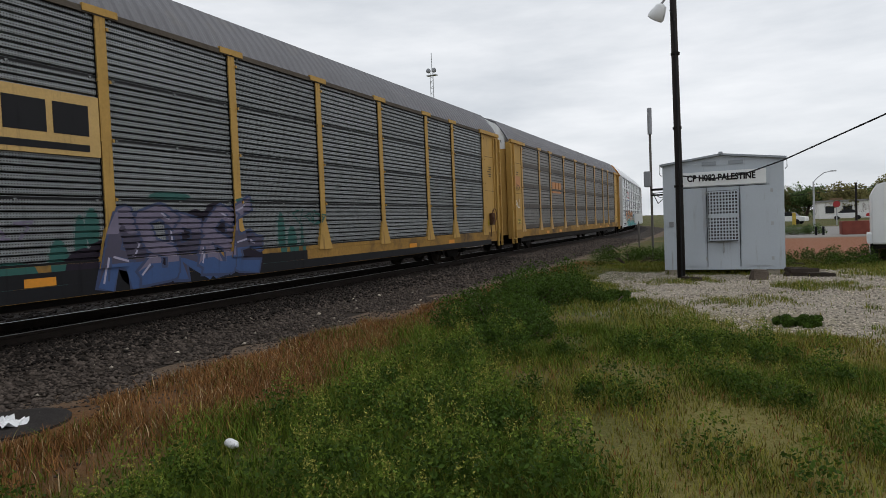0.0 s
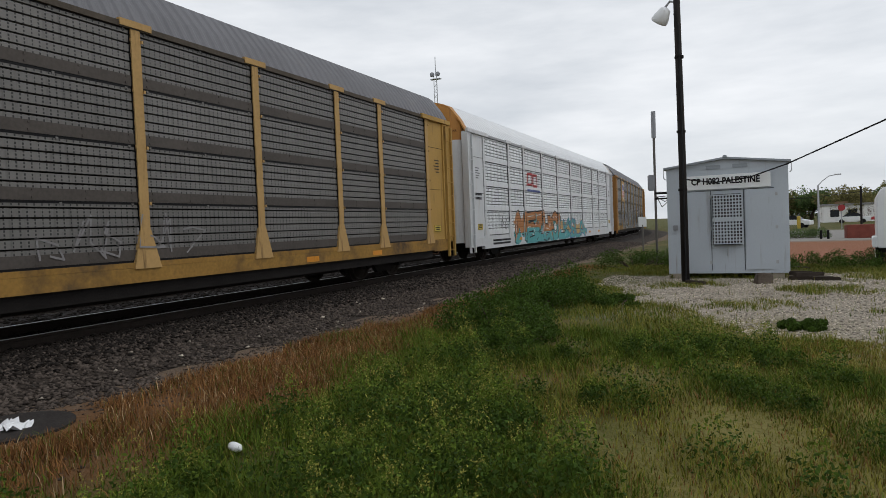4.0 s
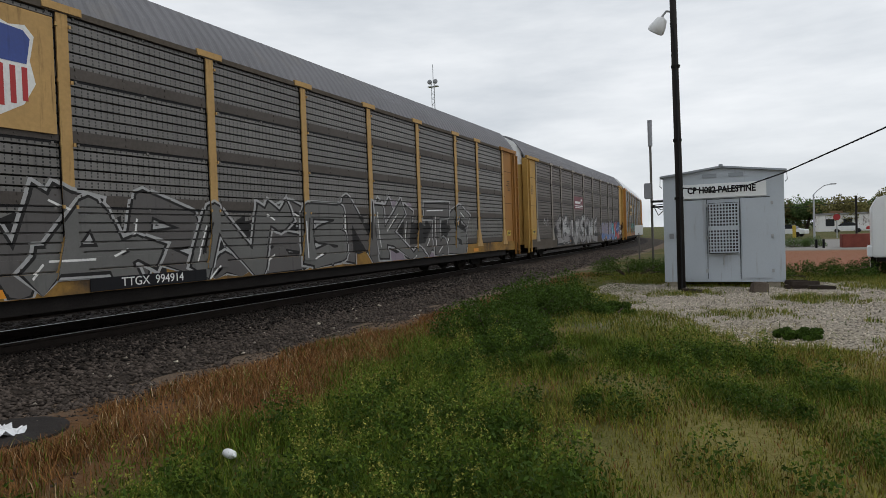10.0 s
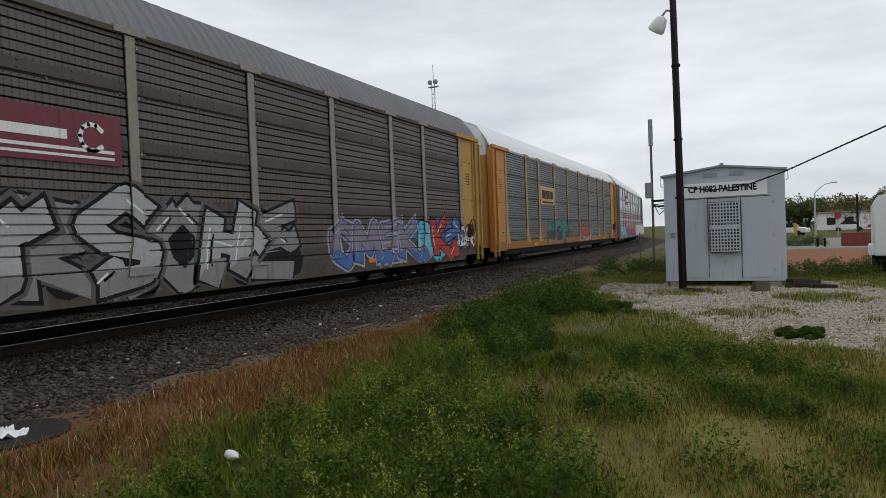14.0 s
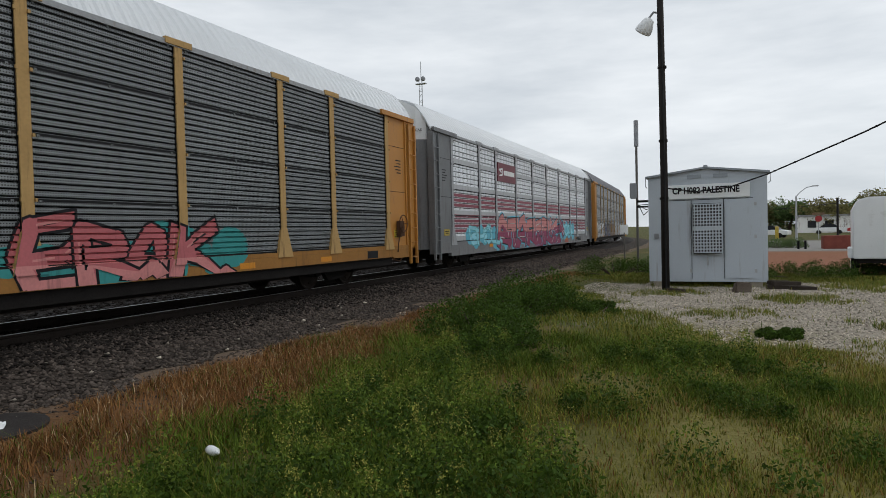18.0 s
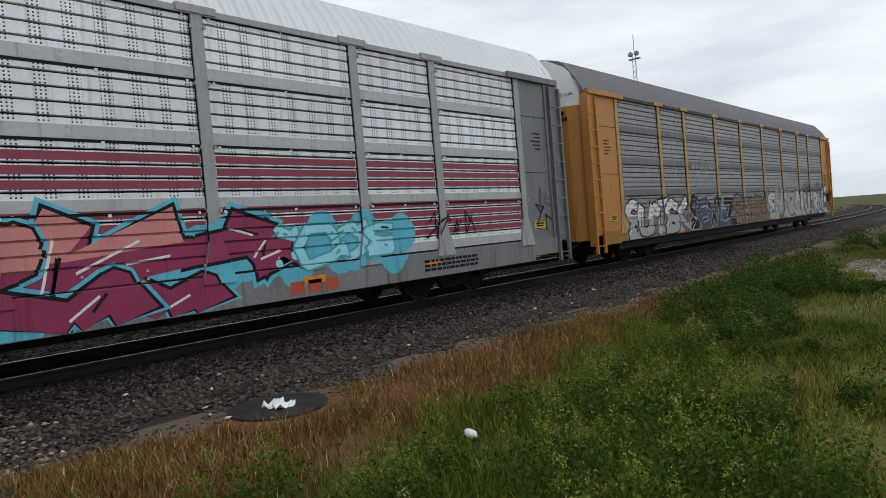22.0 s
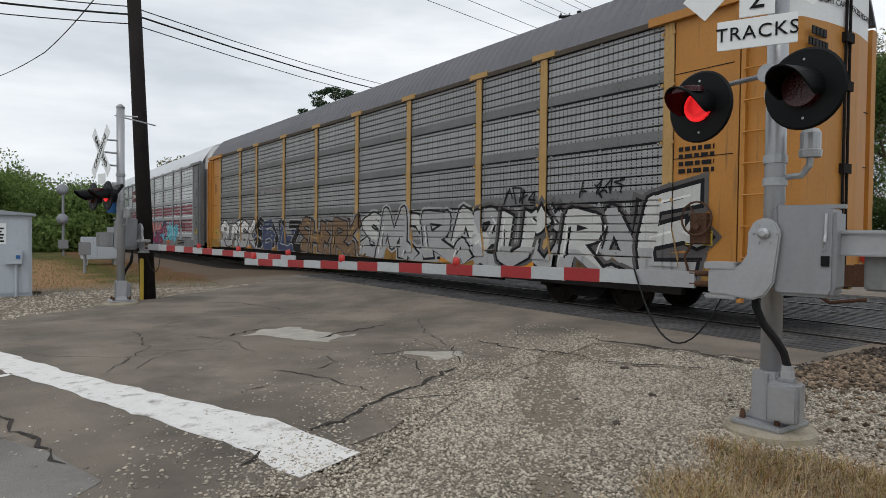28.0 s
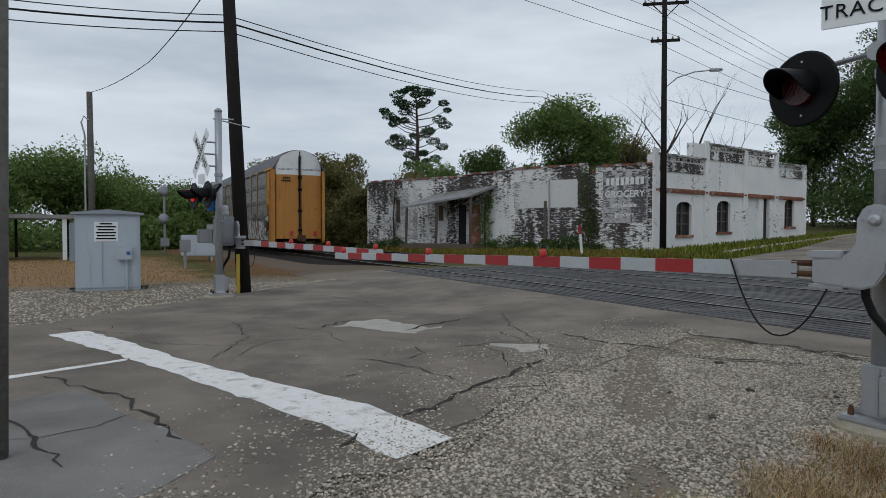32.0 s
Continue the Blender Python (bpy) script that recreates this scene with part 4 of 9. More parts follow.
def graffiti(car, y0, y1, z0, z1, word, colours, seed, cloud=None, upper=None, lower=None, shadow=None, halo=None, thick=0.30, thin=0.20, edge=0.045, lean=0.2, shine=True, wild=0.07):
    """Sprayed block lettering along a car's side: cloud, drop shadow, halo, outline, fill in up to three tones, and highlights."""
    rng = random.Random(seed)
    fills, line, light = colours
    fills = fills if isinstance(fills, (list, tuple)) else [fills]
    w, h = (y1 - y0) / len(word), z1 - z0
    if cloud:
        blobs = []
        for i in range(int((y1 - y0) / 0.3) + 2):
            blobs.append(disc(y0 - 0.25 + 0.3 * i + rng.uniform(-0.1, 0.1), z0 + h * rng.choice([0.22, 0.45, 0.72]), rng.uniform(0.22, 0.42), rng.uniform(0.2, 0.38) * h, 12))
        painted("paint_cloud", blobs, 0.0022, cloud, car, None, "sprayed background cloud")
    for i, ch in enumerate(word):
        if ch == " ":
            continue
        top, low = z1 - rng.uniform(0, 0.14) * h, z0 + rng.uniform(0, 0.08) * h
        tilt, wide = rng.uniform(-lean, lean) * h, rng.uniform(0.94, 1.12)
        strokes = [[(y0 + (i + 0.02 + u * 0.98 * wide) * w + tilt * (v - 0.5) + rng.uniform(-wild, wild) * w, low + v * (top - low) + rng.uniform(-wild, wild) * h) for u, v in run] for run in GLYPHS[ch]]
        if wild > 0.05:  # a hook that runs into the next letter
            a = strokes[-1][-1]
            strokes.append([a, (a[0] + rng.uniform(0.15, 0.4) * w, a[1] + rng.uniform(0.1, 0.35) * h * (1 if a[1] < z0 + 0.5 * h else -1)), (a[0] + rng.uniform(0.3, 0.6) * w, a[1])])
        tk, tn = min(thick * h, 0.36 * w), min(thin * h, 0.30 * w)
        up = 0.006 * (i % 2)

        def layer(name, grow, lift, mat, label, shift=(0.0, 0.0), keep=None):
            qs = []
            for run in strokes:
                qs += wedges([(y + shift[0], z + shift[1]) for y, z in run], tk, tn, grow)
            if keep:
                lo, hi = keep
                qs = [[(y, min(max(z, lo), hi)) for y, z in q] for q in qs if max(z for _, z in q) > lo + 0.03 and min(z for _, z in q) < hi - 0.03]
            if qs:
                painted(name, qs, lift + up, mat, car, None, label)

        if shadow:
            layer("letter_shadow", edge * 0.6, 0.0035, shadow, "sprayed drop shadow of one letter", (0.13, -0.10))
        if halo:
            layer("letter_halo", edge * 2.1, 0.0035, halo, "pale sprayed rim round one letter")
        layer("letter_outline", edge, 0.0055, line, "sprayed outline of one letter")
        layer("letter_fill", 0.0, 0.0078, fills[i % len(fills)], "sprayed fill of one letter")
        cut = z0 + rng.uniform(0.5, 0.66) * h
        if upper:
            layer("letter_fade", 0.0, 0.0092, upper, "lighter upper part of one letter", keep=(cut, 9.0))
        if lower:
            layer("letter_foot", 0.0, 0.0092, lower, "differently coloured foot of one letter", keep=(0.0, z0 + rng.uniform(0.25, 0.4) * h))
        for k in range(2):  # thin inner cuts in the outline's colour
            run = rng.choice(strokes)
            (a, b), (c, d) = run[0], run[1]
            m0, m1 = rng.uniform(0.2, 0.4), rng.uniform(0.6, 0.9)
            o = rng.uniform(-0.12, 0.12) * tk
            painted("letter_cut", wedges([(a + (c - a) * m0 + o, b + (d - b) * m0), (a + (c - a) * m1 - o, b + (d - b) * m1)], 0.035, 0.03), 0.0105 + up, line, car, None, "thin dark cut inside one letter")
        if shine:
            for run in strokes:
                (a, b), (c, d) = run[0], run[1]
                k = rng.uniform(0.1, 0.3)
                p, q = (a + (c - a) * k - 0.22 * tk, b + (d - b) * k), (a + (c - a) * 0.8 - 0.22 * tk, b + (d - b) * 0.8)
                painted("letter_highlight", wedges([p, q], 0.03, 0.03), 0.0112 + up, light, car, None, "thin sprayed highlight")


def tag_scrawl(car, y, z, size, mat, seed, banded, n=3):
    """Thin handwritten scrawls."""
    rng = random.Random(seed)
    qs = []
    for k in range(n):
        x = y + k * size * 0.8
        pts = [(x + rng.uniform(0, size), z + rng.uniform(0, size * 1.2)) for _ in range(6)]
        qs += stroke(pts, 0.03)
    painted("scrawl", qs, 0.014, mat, car, banded, "thin sprayed scrawl")


def roof_line(u):
    """Roof height across the car, u from -1 to 1."""
    a = abs(u)
    if a < 0.62:
        return 5.85 - 0.25 * (a / 0.62) ** 2
    if a < 0.86:
        return 5.60 - 0.46 * (a - 0.62) / 0.24
    return 5.14 - 0.38 * (a - 0.86) / 0.14


ROOF_U = [-1, -0.95, -0.86, -0.76, -0.62, -0.4, -0.2, 0, 0.2, 0.4, 0.62, 0.76, 0.86, 0.95, 1]


def roof_mesh(mat):
    g = Geo()
    verts, faces = [], []
    ys = []
    y = 0.25
    while y < LENGTH - 0.3:
        ys += [(y, 0.0), (y + 0.05, 0.028), (y + 0.13, 0.028), (y + 0.18, 0.0)]
        y += 0.25
    for y, d in ys:
        for u in ROOF_U:
            verts.append((u * (SIDE + d * 0.4), y, roof_line(u) + d))
    n = len(ROOF_U)
    for i in range(len(ys) - 1):
        for k in range(n - 1):
            faces.append((i * n + k, i * n + k + 1, (i + 1) * n + k + 1, (i + 1) * n + k))
    return g.add(verts, faces).mesh("roof", mat)


def panel_mesh(width, banded, mat):
    g = Geo()
    prof = rib_profile(banded)
    vs, fs = [], []
    for z, d in prof:
        vs += [(d, y, z) for y in (0, 0.05, width - 0.05, width)]
    for i in range(len(prof) - 1):
        for k in range(3):  # the slots stay open between the panel's ends
            if k != 1 or prof[i][1] > -0.04 or prof[i + 1][1] > -0.04:
                fs.append((4 * i + k, 4 * i + k + 1, 4 * i + k + 5, 4 * i + k + 4))
    g.add(vs, fs)
    for y in (0.12, width / 2, width - 0.12):
        g.box(-0.002, 0.012, y - 0.02, y + 0.02, 0.885, 0.925)
    return g.mesh("panel", mat)


def post_mesh(mat):
    g = Geo()
    g.box(SIDE - 0.06, SIDE + 0.015, -0.09, 0.09, 0.98, EAVE + 0.02)
    g.box(SIDE - 0.03, SIDE + 0.04, -0.30, 0.30, EAVE - 0.02, EAVE + 0.09)
    g.add([(SIDE + 0.045, -0.26, 0.88), (SIDE + 0.045, 0.26, 0.88), (SIDE + 0.018, 0.1, 1.5), (SIDE + 0.018, -0.1, 1.5),
           (SIDE - 0.04, -0.26, 0.88), (SIDE - 0.04, 0.26, 0.88), (SIDE - 0.04, 0.1, 1.5), (SIDE - 0.04, -0.1, 1.5)],
          [(0, 1, 2, 3), (7, 6, 5, 4), (0, 4, 5, 1), (1, 5, 6, 2), (2, 6, 7, 3), (3, 7, 4, 0)])
    for z in (1.9, 2.8, 3.7, 4.5):
        g.box(SIDE + 0.02, SIDE + 0.045, -0.12, -0.085, z, z + 0.05)
        g.box(SIDE + 0.02, SIDE + 0.045, 0.085, 0.12, z, z + 0.05)
    return g.mesh("post", mat)


def ladder_geo():
    g = Geo()
    for y in (0.05, 0.47):
        g.box(SIDE + 0.02, SIDE + 0.09, y - 0.035, y + 0.035, 0.42, 4.62)
    z = 0.62
    while z < 4.5:
        g.tube([(SIDE + 0.06, 0.05, z), (SIDE + 0.12, 0.09, z), (SIDE + 0.12, 0.43, z), (SIDE + 0.06, 0.47, z)], 0.014, 6)
        z += 0.44
    return g


def end_geo(white):
    """One curved end-door leaf pair; the white upper part is a piece of its own."""
    g = Geo()
    plan = [(-1.36, 0.30), (-1.30, 0.12), (-1.0, -0.06), (-0.5, -0.14), (-0.03, -0.17), (0.03, -0.17), (0.5, -0.14), (1.0, -0.06), (1.30, 0.12), (1.36, 0.30)]
    split = 4.42
    vs, fs = [], []
    for x, y in plan:
        top = roof_line(x / SIDE) - 0.04
        lo, hi = (split, top) if white else (0.78, split)
        vs += [(x, y, lo), (x, y, hi)]
    n = len(plan)
    fs = [(2 * i, 2 * i + 1, 2 * i + 3, 2 * i + 2) for i in range(n - 1)]
    vs += [(x, y + 0.06, z) for (x, y), z in [(p, vs[2 * i][2]) for i, p in enumerate(plan)]]
    g.add(vs, fs)
    return g


def wheel_geo():
    g = Geo()
    turn = Matrix.Rotation(math.pi / 2, 4, "Y")
    for side in (-1, 1):
        prof = [(0.10, -0.09), (0.18, -0.07), (0.34, -0.02), (0.38, -0.066), (0.42, -0.066), (0.425, 0.03), (0.455, 0.05), (0.455, 0.07), (0.38, 0.07), (0.34, 0.03), (0.16, 0.0), (0.10, 0.05)]
        m = Matrix.Translation((side * 0.7545, 0, 0)) @ turn @ (Matrix.Identity(4) if side < 0 else Matrix.Rotation(math.pi, 4, "X"))
        g.lathe(prof, m, 20)
        for k in range(4):
            c = k * math.pi / 2
            g.box(side * 0.80 - 0.02, side * 0.80 + 0.02, 0.25 * math.cos(c) - 0.03, 0.25 * math.cos(c) + 0.03, 0.25 * math.sin(c) - 0.03, 0.25 * math.sin(c) + 0.03)
    g.tube([(-1.0, 0, 0), (1.0, 0, 0)], 0.08, 10)
    return g


def truck_geo():
    g = Geo()
    for s in (-1, 1):
        x = s * 0.98
        g.prism([(-1.2, 0.52), (-0.6, 0.58), (0.6, 0.58), (1.2, 0.52), (1.2, 0.36), (0.95, 0.32), (0.55, 0.42), (0.35, 0.20), (-0.35, 0.20), (-0.55, 0.42), (-0.95, 0.32), (-1.2, 0.36)], "x", x - 0.06, x + 0.06)
        for y in (-0.86, 0.86):
            g.tube([(x - 0.09, y, 0.42), (x + 0.12, y, 0.42)], 0.11, 10)
        for y in (-0.14, 0.0, 0.14):
            g.tube([(x, y, 0.24), (x, y, 0.50)], 0.055, 8)
    g.box(-1.0, 1.0, -0.2, 0.2, 0.45, 0.66)
    return g


WHEELS = []
CARS = []


def autorack(index, frame_paint, panel_paint, roof_paint, sill_paint, label, banded=False, band_paint="car_grey", door_paint=None, top_paint=None):
    """One enclosed car carrier: ribbed side panels between posts, corrugated roof, end doors, ladders, trucks."""
    door_paint = door_paint or frame_paint
    car = thing("autorack_car", label, "railway car", group="cars of the train")
    part("roof", roof_mesh(roof_paint), roof_paint, car, "transversely corrugated arched roof")
    # Solid black fill in place of the shaded inside seen through the slots.
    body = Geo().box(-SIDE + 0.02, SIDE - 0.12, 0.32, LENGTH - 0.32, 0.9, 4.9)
    part("black_infill", body, M["black_iron"], car)
    far_side = Geo().box(-SIDE, -SIDE + 0.02, 0.2, LENGTH - 0.2, 0.95, EAVE)
    for p in POSTS:
        far_side.box(-SIDE - 0.03, -SIDE, p - 0.09, p + 0.09, 0.9, EAVE)
    part("far_side", far_side, panel_paint, car)
    meshes = {}
    for a, b in zip(POSTS, POSTS[1:]):
        w = round(b - a - 0.16, 3)
        if w not in meshes:
            meshes[w] = panel_mesh(w, banded, panel_paint)
        for r in range(4):
            part("panel", meshes[w], panel_paint, car, at=pose(SIDE - 0.025, a + 0.08, PANEL_LOW + r * PANEL_HIGH))
            if banded:
                band = Geo().box(SIDE - 0.03, SIDE - 0.0125, a + 0.085, b - 0.085, PANEL_LOW + r * PANEL_HIGH + 0.02, PANEL_LOW + r * PANEL_HIGH + 0.19)
                for q in range(4):
                    u = a + 0.2 + (b - a - 0.4) * q / 3
                    for zz in (0.045, 0.15):
                        band.box(SIDE - 0.014, SIDE - 0.003, u - 0.014, u + 0.014, PANEL_LOW + r * PANEL_HIGH + zz, PANEL_LOW + r * PANEL_HIGH + zz + 0.028)
                part("band", band, M[band_paint], car, "flat riveted band")
    # Black strips stand in for the dark gaps between the panel rows.
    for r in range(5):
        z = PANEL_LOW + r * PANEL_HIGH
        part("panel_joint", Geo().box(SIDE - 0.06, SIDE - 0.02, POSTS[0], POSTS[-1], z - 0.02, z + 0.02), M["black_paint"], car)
    # Black strips put in for the dark gaps on both sides of a post.
    post_gap = Geo().box(SIDE - 0.05, SIDE - 0.008, -0.104, -0.088, 1.0, EAVE - 0.05).box(SIDE - 0.05, SIDE - 0.008, 0.088, 0.104, 1.0, EAVE - 0.05).mesh("post_gap", M["black_paint"])
    pm = post_mesh(frame_paint)
    for p in POSTS:
        part("post_gap", post_gap, M["black_paint"], car, at=pose(0, p, 0))
        part("post", pm, frame_paint, car, at=pose(0, p, 0))
    rail = Geo().box(SIDE - 0.05, SIDE + 0.02, 0.2, LENGTH - 0.2, EAVE - 0.04, EAVE + 0.05)
    rail.box(-SIDE - 0.02, -SIDE + 0.05, 0.2, LENGTH - 0.2, EAVE - 0.04, EAVE + 0.05)
    part("eave_rail", rail, M["sill_dark"] if roof_paint == M["roof_steel"] else M["car_grey"], car)
    low = 0.66 if sill_paint in (M["sill_brown"], M["car_orange"]) and index > 1 else 0.50
    SILL_LOW[car.name] = low
    RIBS[car.name] = banded
    if low > 0.6:
        part("lower_sill", Geo().box(SIDE - 0.16, SIDE - 0.06, 1.5, LENGTH - 1.5, 0.44, 0.66), M["black_iron"], car, "grimy black lower sill")
    sill = Geo().box(SIDE - 0.10, SIDE + 0.02, 1.5, LENGTH - 1.5, low, 0.897)
    part("sill_flange", Geo().box(SIDE - 0.12, SIDE + 0.0185, 0.1, LENGTH - 0.1, 0.90, 0.985), sill_paint, car)
    part("sill_end", Geo().box(SIDE - 0.10, SIDE + 0.02, 0.1, 1.497, 0.62, 0.897), sill_paint, car)
    part("sill_end", Geo().box(SIDE - 0.10, SIDE + 0.02, LENGTH - 1.497, LENGTH - 0.1, 0.62, 0.897), sill_paint, car)
    part("side_sill", Geo().box(-SIDE - 0.02, -SIDE + 0.1, 0.3, LENGTH - 0.3, 0.5, 0.97), sill_paint, car)
    part("side_sill", sill, sill_paint, car, "")
    frame_ = Geo().box(-0.4, 0.4, 0.5, LENGTH - 0.5, 0.42, 0.92)
    for y in np.arange(2.0, 26, 2.4):
        frame_.box(-1.4, 1.4, y - 0.05, y + 0.05, 0.5, 0.9)
    for y, s in ((8.0, 0.5), (9.4, -0.6), (13.0, 0.3), (18.5, 0.5)):
        frame_.tube([(s - 0.5, y, 0.48), (s - 0.5, y + 0.9, 0.48)], 0.17, 10)
    part("underframe", frame_, M["black_iron"], car)
    # Added black skirt and pipe; blocks light and view under the car.
    part("added_skirt", Geo().box(SIDE - 0.5, SIDE - 0.42, 6.2, LENGTH - 6.2, 0.36, 0.9).tube([(SIDE - 0.3, 5.4, 0.5), (SIDE - 0.3, LENGTH - 5.4, 0.5)], 0.035, 6), M["black_iron"], car, "black skirt and pipe added under the sill to darken the underside")
    for y0, flip in ((0.0, 1), (LENGTH, -1)):
        m = Matrix.Translation((0, y0, 0)) @ Matrix.Diagonal((1, flip, 1, 1))
        plate = Geo().box(SIDE - 0.08, SIDE - 0.01, 0.58, 1.66, 0.985, EAVE - 0.02)
        trim = Geo().box(SIDE - 0.03, SIDE + 0.03, 0.56, 0.64, 0.985, EAVE)
        part("door_edge", moved(trim, m), door_paint, car)
        part("door_header", moved(Geo().box(SIDE - 0.05, SIDE + 0.08, 0.1, 2.1, EAVE - 0.05, EAVE + 0.08), m), door_paint, car)
        for q in range(5):
            part("stencil", moved(Geo().box(SIDE - 0.011, SIDE - 0.006, 0.9, 1.15 + 0.07 * (q % 3), 3.1 + 0.09 * q, 3.13 + 0.09 * q), m), M["black_paint"], car)
        part("end_plate", moved(plate, m), door_paint, car, "flat side door plate")
        # Solid black strip; the slit's shade is put in as colour.
        part("door_gap", moved(Geo().box(SIDE - 0.10, SIDE + 0.012, 0.505, 0.565, 0.985, EAVE - 0.08), m), M["black_paint"], car, "black strip standing in for the gap behind the corner post")
        for z in (2.55, 3.86):
            part("weld_seam", moved(Geo().box(SIDE - 0.012, SIDE - 0.004, 0.66, 1.64, z, z + 0.012), m), M["black_iron"], car)
        corner = Geo().box(SIDE - 0.14, SIDE + 0.02, 0.02, 0.52, 0.62, 4.70)
        part("corner_post", moved(corner, m), door_paint, car)
        part("corner_post", moved(Geo().box(-SIDE - 0.02, -SIDE + 0.14, 0.02, 0.5, 0.62, 4.70), m), door_paint, car)
        part("end_plate", moved(Geo().box(-SIDE + 0.01, -SIDE + 0.08, 0.5, 1.7, 0.985, EAVE), m), door_paint, car)
        part("ladder", moved(ladder_geo(), m), door_paint, car, "ladder of bent round rungs")
        door = part("end_door", moved(end_geo(False), m), door_paint, car, "curved end door")
        top = part("end_door_top", moved(end_geo(True), m), top_paint or M["white_paint"], car, "orange upper part of the end door" if top_paint else "white upper part of the end door")
        cap = Geo()
        for u0, u1 in zip(ROOF_U, ROOF_U[1:]):
            cap.add([(u0 * SIDE, 0.02, roof_line(u0)), (u1 * SIDE, 0.02, roof_line(u1)), (u1 * SIDE, 0.27, roof_line(u1) + 0.02), (u0 * SIDE, 0.27, roof_line(u0) + 0.02)], [(0, 1, 2, 3)])
            cap.add([(u0 * SIDE, 0.02, roof_line(u0)), (u1 * SIDE, 0.02, roof_line(u1)), (u1 * SIDE, 0.02, roof_line(u1) - 0.09), (u0 * SIDE, 0.02, roof_line(u0) - 0.09)], [(0, 1, 2, 3)])
        part("roof_end", moved(cap, m), top_paint or roof_paint, car)
        for x in (-0.06, 0.06):
            part("locking_bar", moved(Geo().tube([(x, -0.2, 0.95), (x, -0.2, 5.5)], 0.022, 8), m), M["black_iron"], door, "black locking bar")
        for z in (1.2, 2.3, 3.5, 4.2):
            part("bar_keeper", moved(Geo().box(-0.12, 0.12, -0.24, -0.16, z, z + 0.14), m), M["black_iron"], door)
        part("door_joint", moved(Geo().box(-0.025, 0.025, -0.185, -0.16, 0.8, 5.76), m), M["black_iron"], door)
        for z in (2.45, 3.3):
            part("door_seam", moved(Geo().box(-1.0, -0.2, -0.115, -0.10, z, z + 0.014), m @ pose(0, 0.03, 0)), M["black_iron"], door)
        words = moved(lettering("EXCESS HEIGHT CAR", 0.12), pose(0.66, -0.125, 4.72, 90, 0, 8) if flip == 1 else pose(0.66, 0.125, 4.72, 90, 0, 172))
        part("lettering", moved(words, Matrix.Translation((0, y0, 0))), M["black_paint"], top)
        words = moved(lettering("EXCESS HEIGHT CAR", 0.12), pose(-0.66, -0.125, 4.72, 90, 0, -8) if flip == 1 else pose(-0.66, 0.125, 4.72, 90, 0, 188))
        part("lettering", moved(words, Matrix.Translation((0, y0, 0))), M["black_paint"], top)
        marks = [(0.55 + 0.11 * k, 0.63 + 0.11 * k, 4.18, 4.29) for k in range(4)] + [(0.50 + 0.095 * k, 0.57 + 0.095 * k, 4.02, 4.12) for k in range(6)]
        for x0, x1, z0, z1 in marks:
            part("reporting_mark", moved(Geo().box(x0, x1, -0.155, -0.14, z0, z1), m), M["black_paint"], door)
        coupler = Geo().box(-0.14, 0.14, -0.5, 0.6, 0.68, 0.96)
        coupler.box(-0.2, 0.16, -0.72, -0.42, 0.66, 0.98)
        coupler.tube([(0.35, 0.3, 0.7), (0.36, -0.2, 0.42), (0.30, -0.65, 0.5)], 0.03, 6)
        coupler.tube([(0.9, 0.3, 0.75), (0.9, -0.1, 0.62), (-0.9, -0.1, 0.62), (-0.9, 0.3, 0.75)], 0.02, 6)
        part("coupler", moved(coupler, m), M["rust"], car, "rusty coupler and hoses", bevel=0.012)
        truck = part("truck", truck_geo(), M["black_iron"], car, "grimy two-axle truck", at=pose(0, 3.85 if flip == 1 else LENGTH - 3.85, 0))
        for dy in (-0.86, 0.86):
            wheelset = part("wheelset", wheel_geo(), M["rail_side"], truck, "steel wheels on an axle", at=pose(0, dy, 0.42))
            WHEELS.append((wheelset, dy))
    for y in (5.5, 8.0, 19.2, 22.0):
        part("reflector", Geo().box(SIDE + 0.02, SIDE + 0.026, y, y + 0.45, 0.70, 0.82), M["orange_patch"], car, "orange reflective patch")
    for y in (0.95, LENGTH - 1.4):
        plate_ = part("warning_plate", Geo().box(SIDE - 0.01, SIDE + 0.004, y, y + 0.45, 1.22, 1.44), M["yellow_plastic"], car, "yellow warning label")
        part("warning_border", Geo().box(SIDE + 0.004, SIDE + 0.006, y + 0.015, y + 0.435, 1.235, 1.25).box(SIDE + 0.004, SIDE + 0.006, y + 0.015, y + 0.435, 1.41, 1.425), M["black_paint"], plate_)
        for k, w in enumerate((0.26, 0.34)):
            part("warning_print", Geo().box(SIDE + 0.004, SIDE + 0.006, y + 0.225 - w / 2, y + 0.225 + w / 2, 1.285 + 0.06 * k, 1.32 + 0.06 * k), M["black_paint"], plate_)
    CARS.append((index, car))
    return car


def brake_gear(car, y):
    g = Geo()
    g.box(SIDE, SIDE + 0.12, y - 0.15, y + 0.12, 1.25, 1.7)
    g.tube([(SIDE + 0.1, y - 0.02, 1.5), (SIDE + 0.17, y - 0.02, 1.5)], 0.05, 8)
    ring = [(SIDE + 0.16, y - 0.02 + 0.25 * math.cos(a), 1.62 + 0.25 * math.sin(a)) for a in np.linspace(0, 2 * math.pi, 17)]
    g.tube(ring, 0.016, 6)
    for a in (0, 2.1, 4.2):
        g.tube([(SIDE + 0.16, y - 0.02, 1.62), (SIDE + 0.16, y - 0.02 + 0.25 * math.cos(a), 1.62 + 0.25 * math.sin(a))], 0.012, 6)
    g.tube([(SIDE + 0.08, y - 0.1, 1.3), (SIDE + 0.1, y - 0.25, 1.05), (SIDE + 0.05, y - 0.2, 0.8)], 0.02, 6)
    part("brake_gear", g, M["rust"], car, "rusty hand-brake wheel and chain")


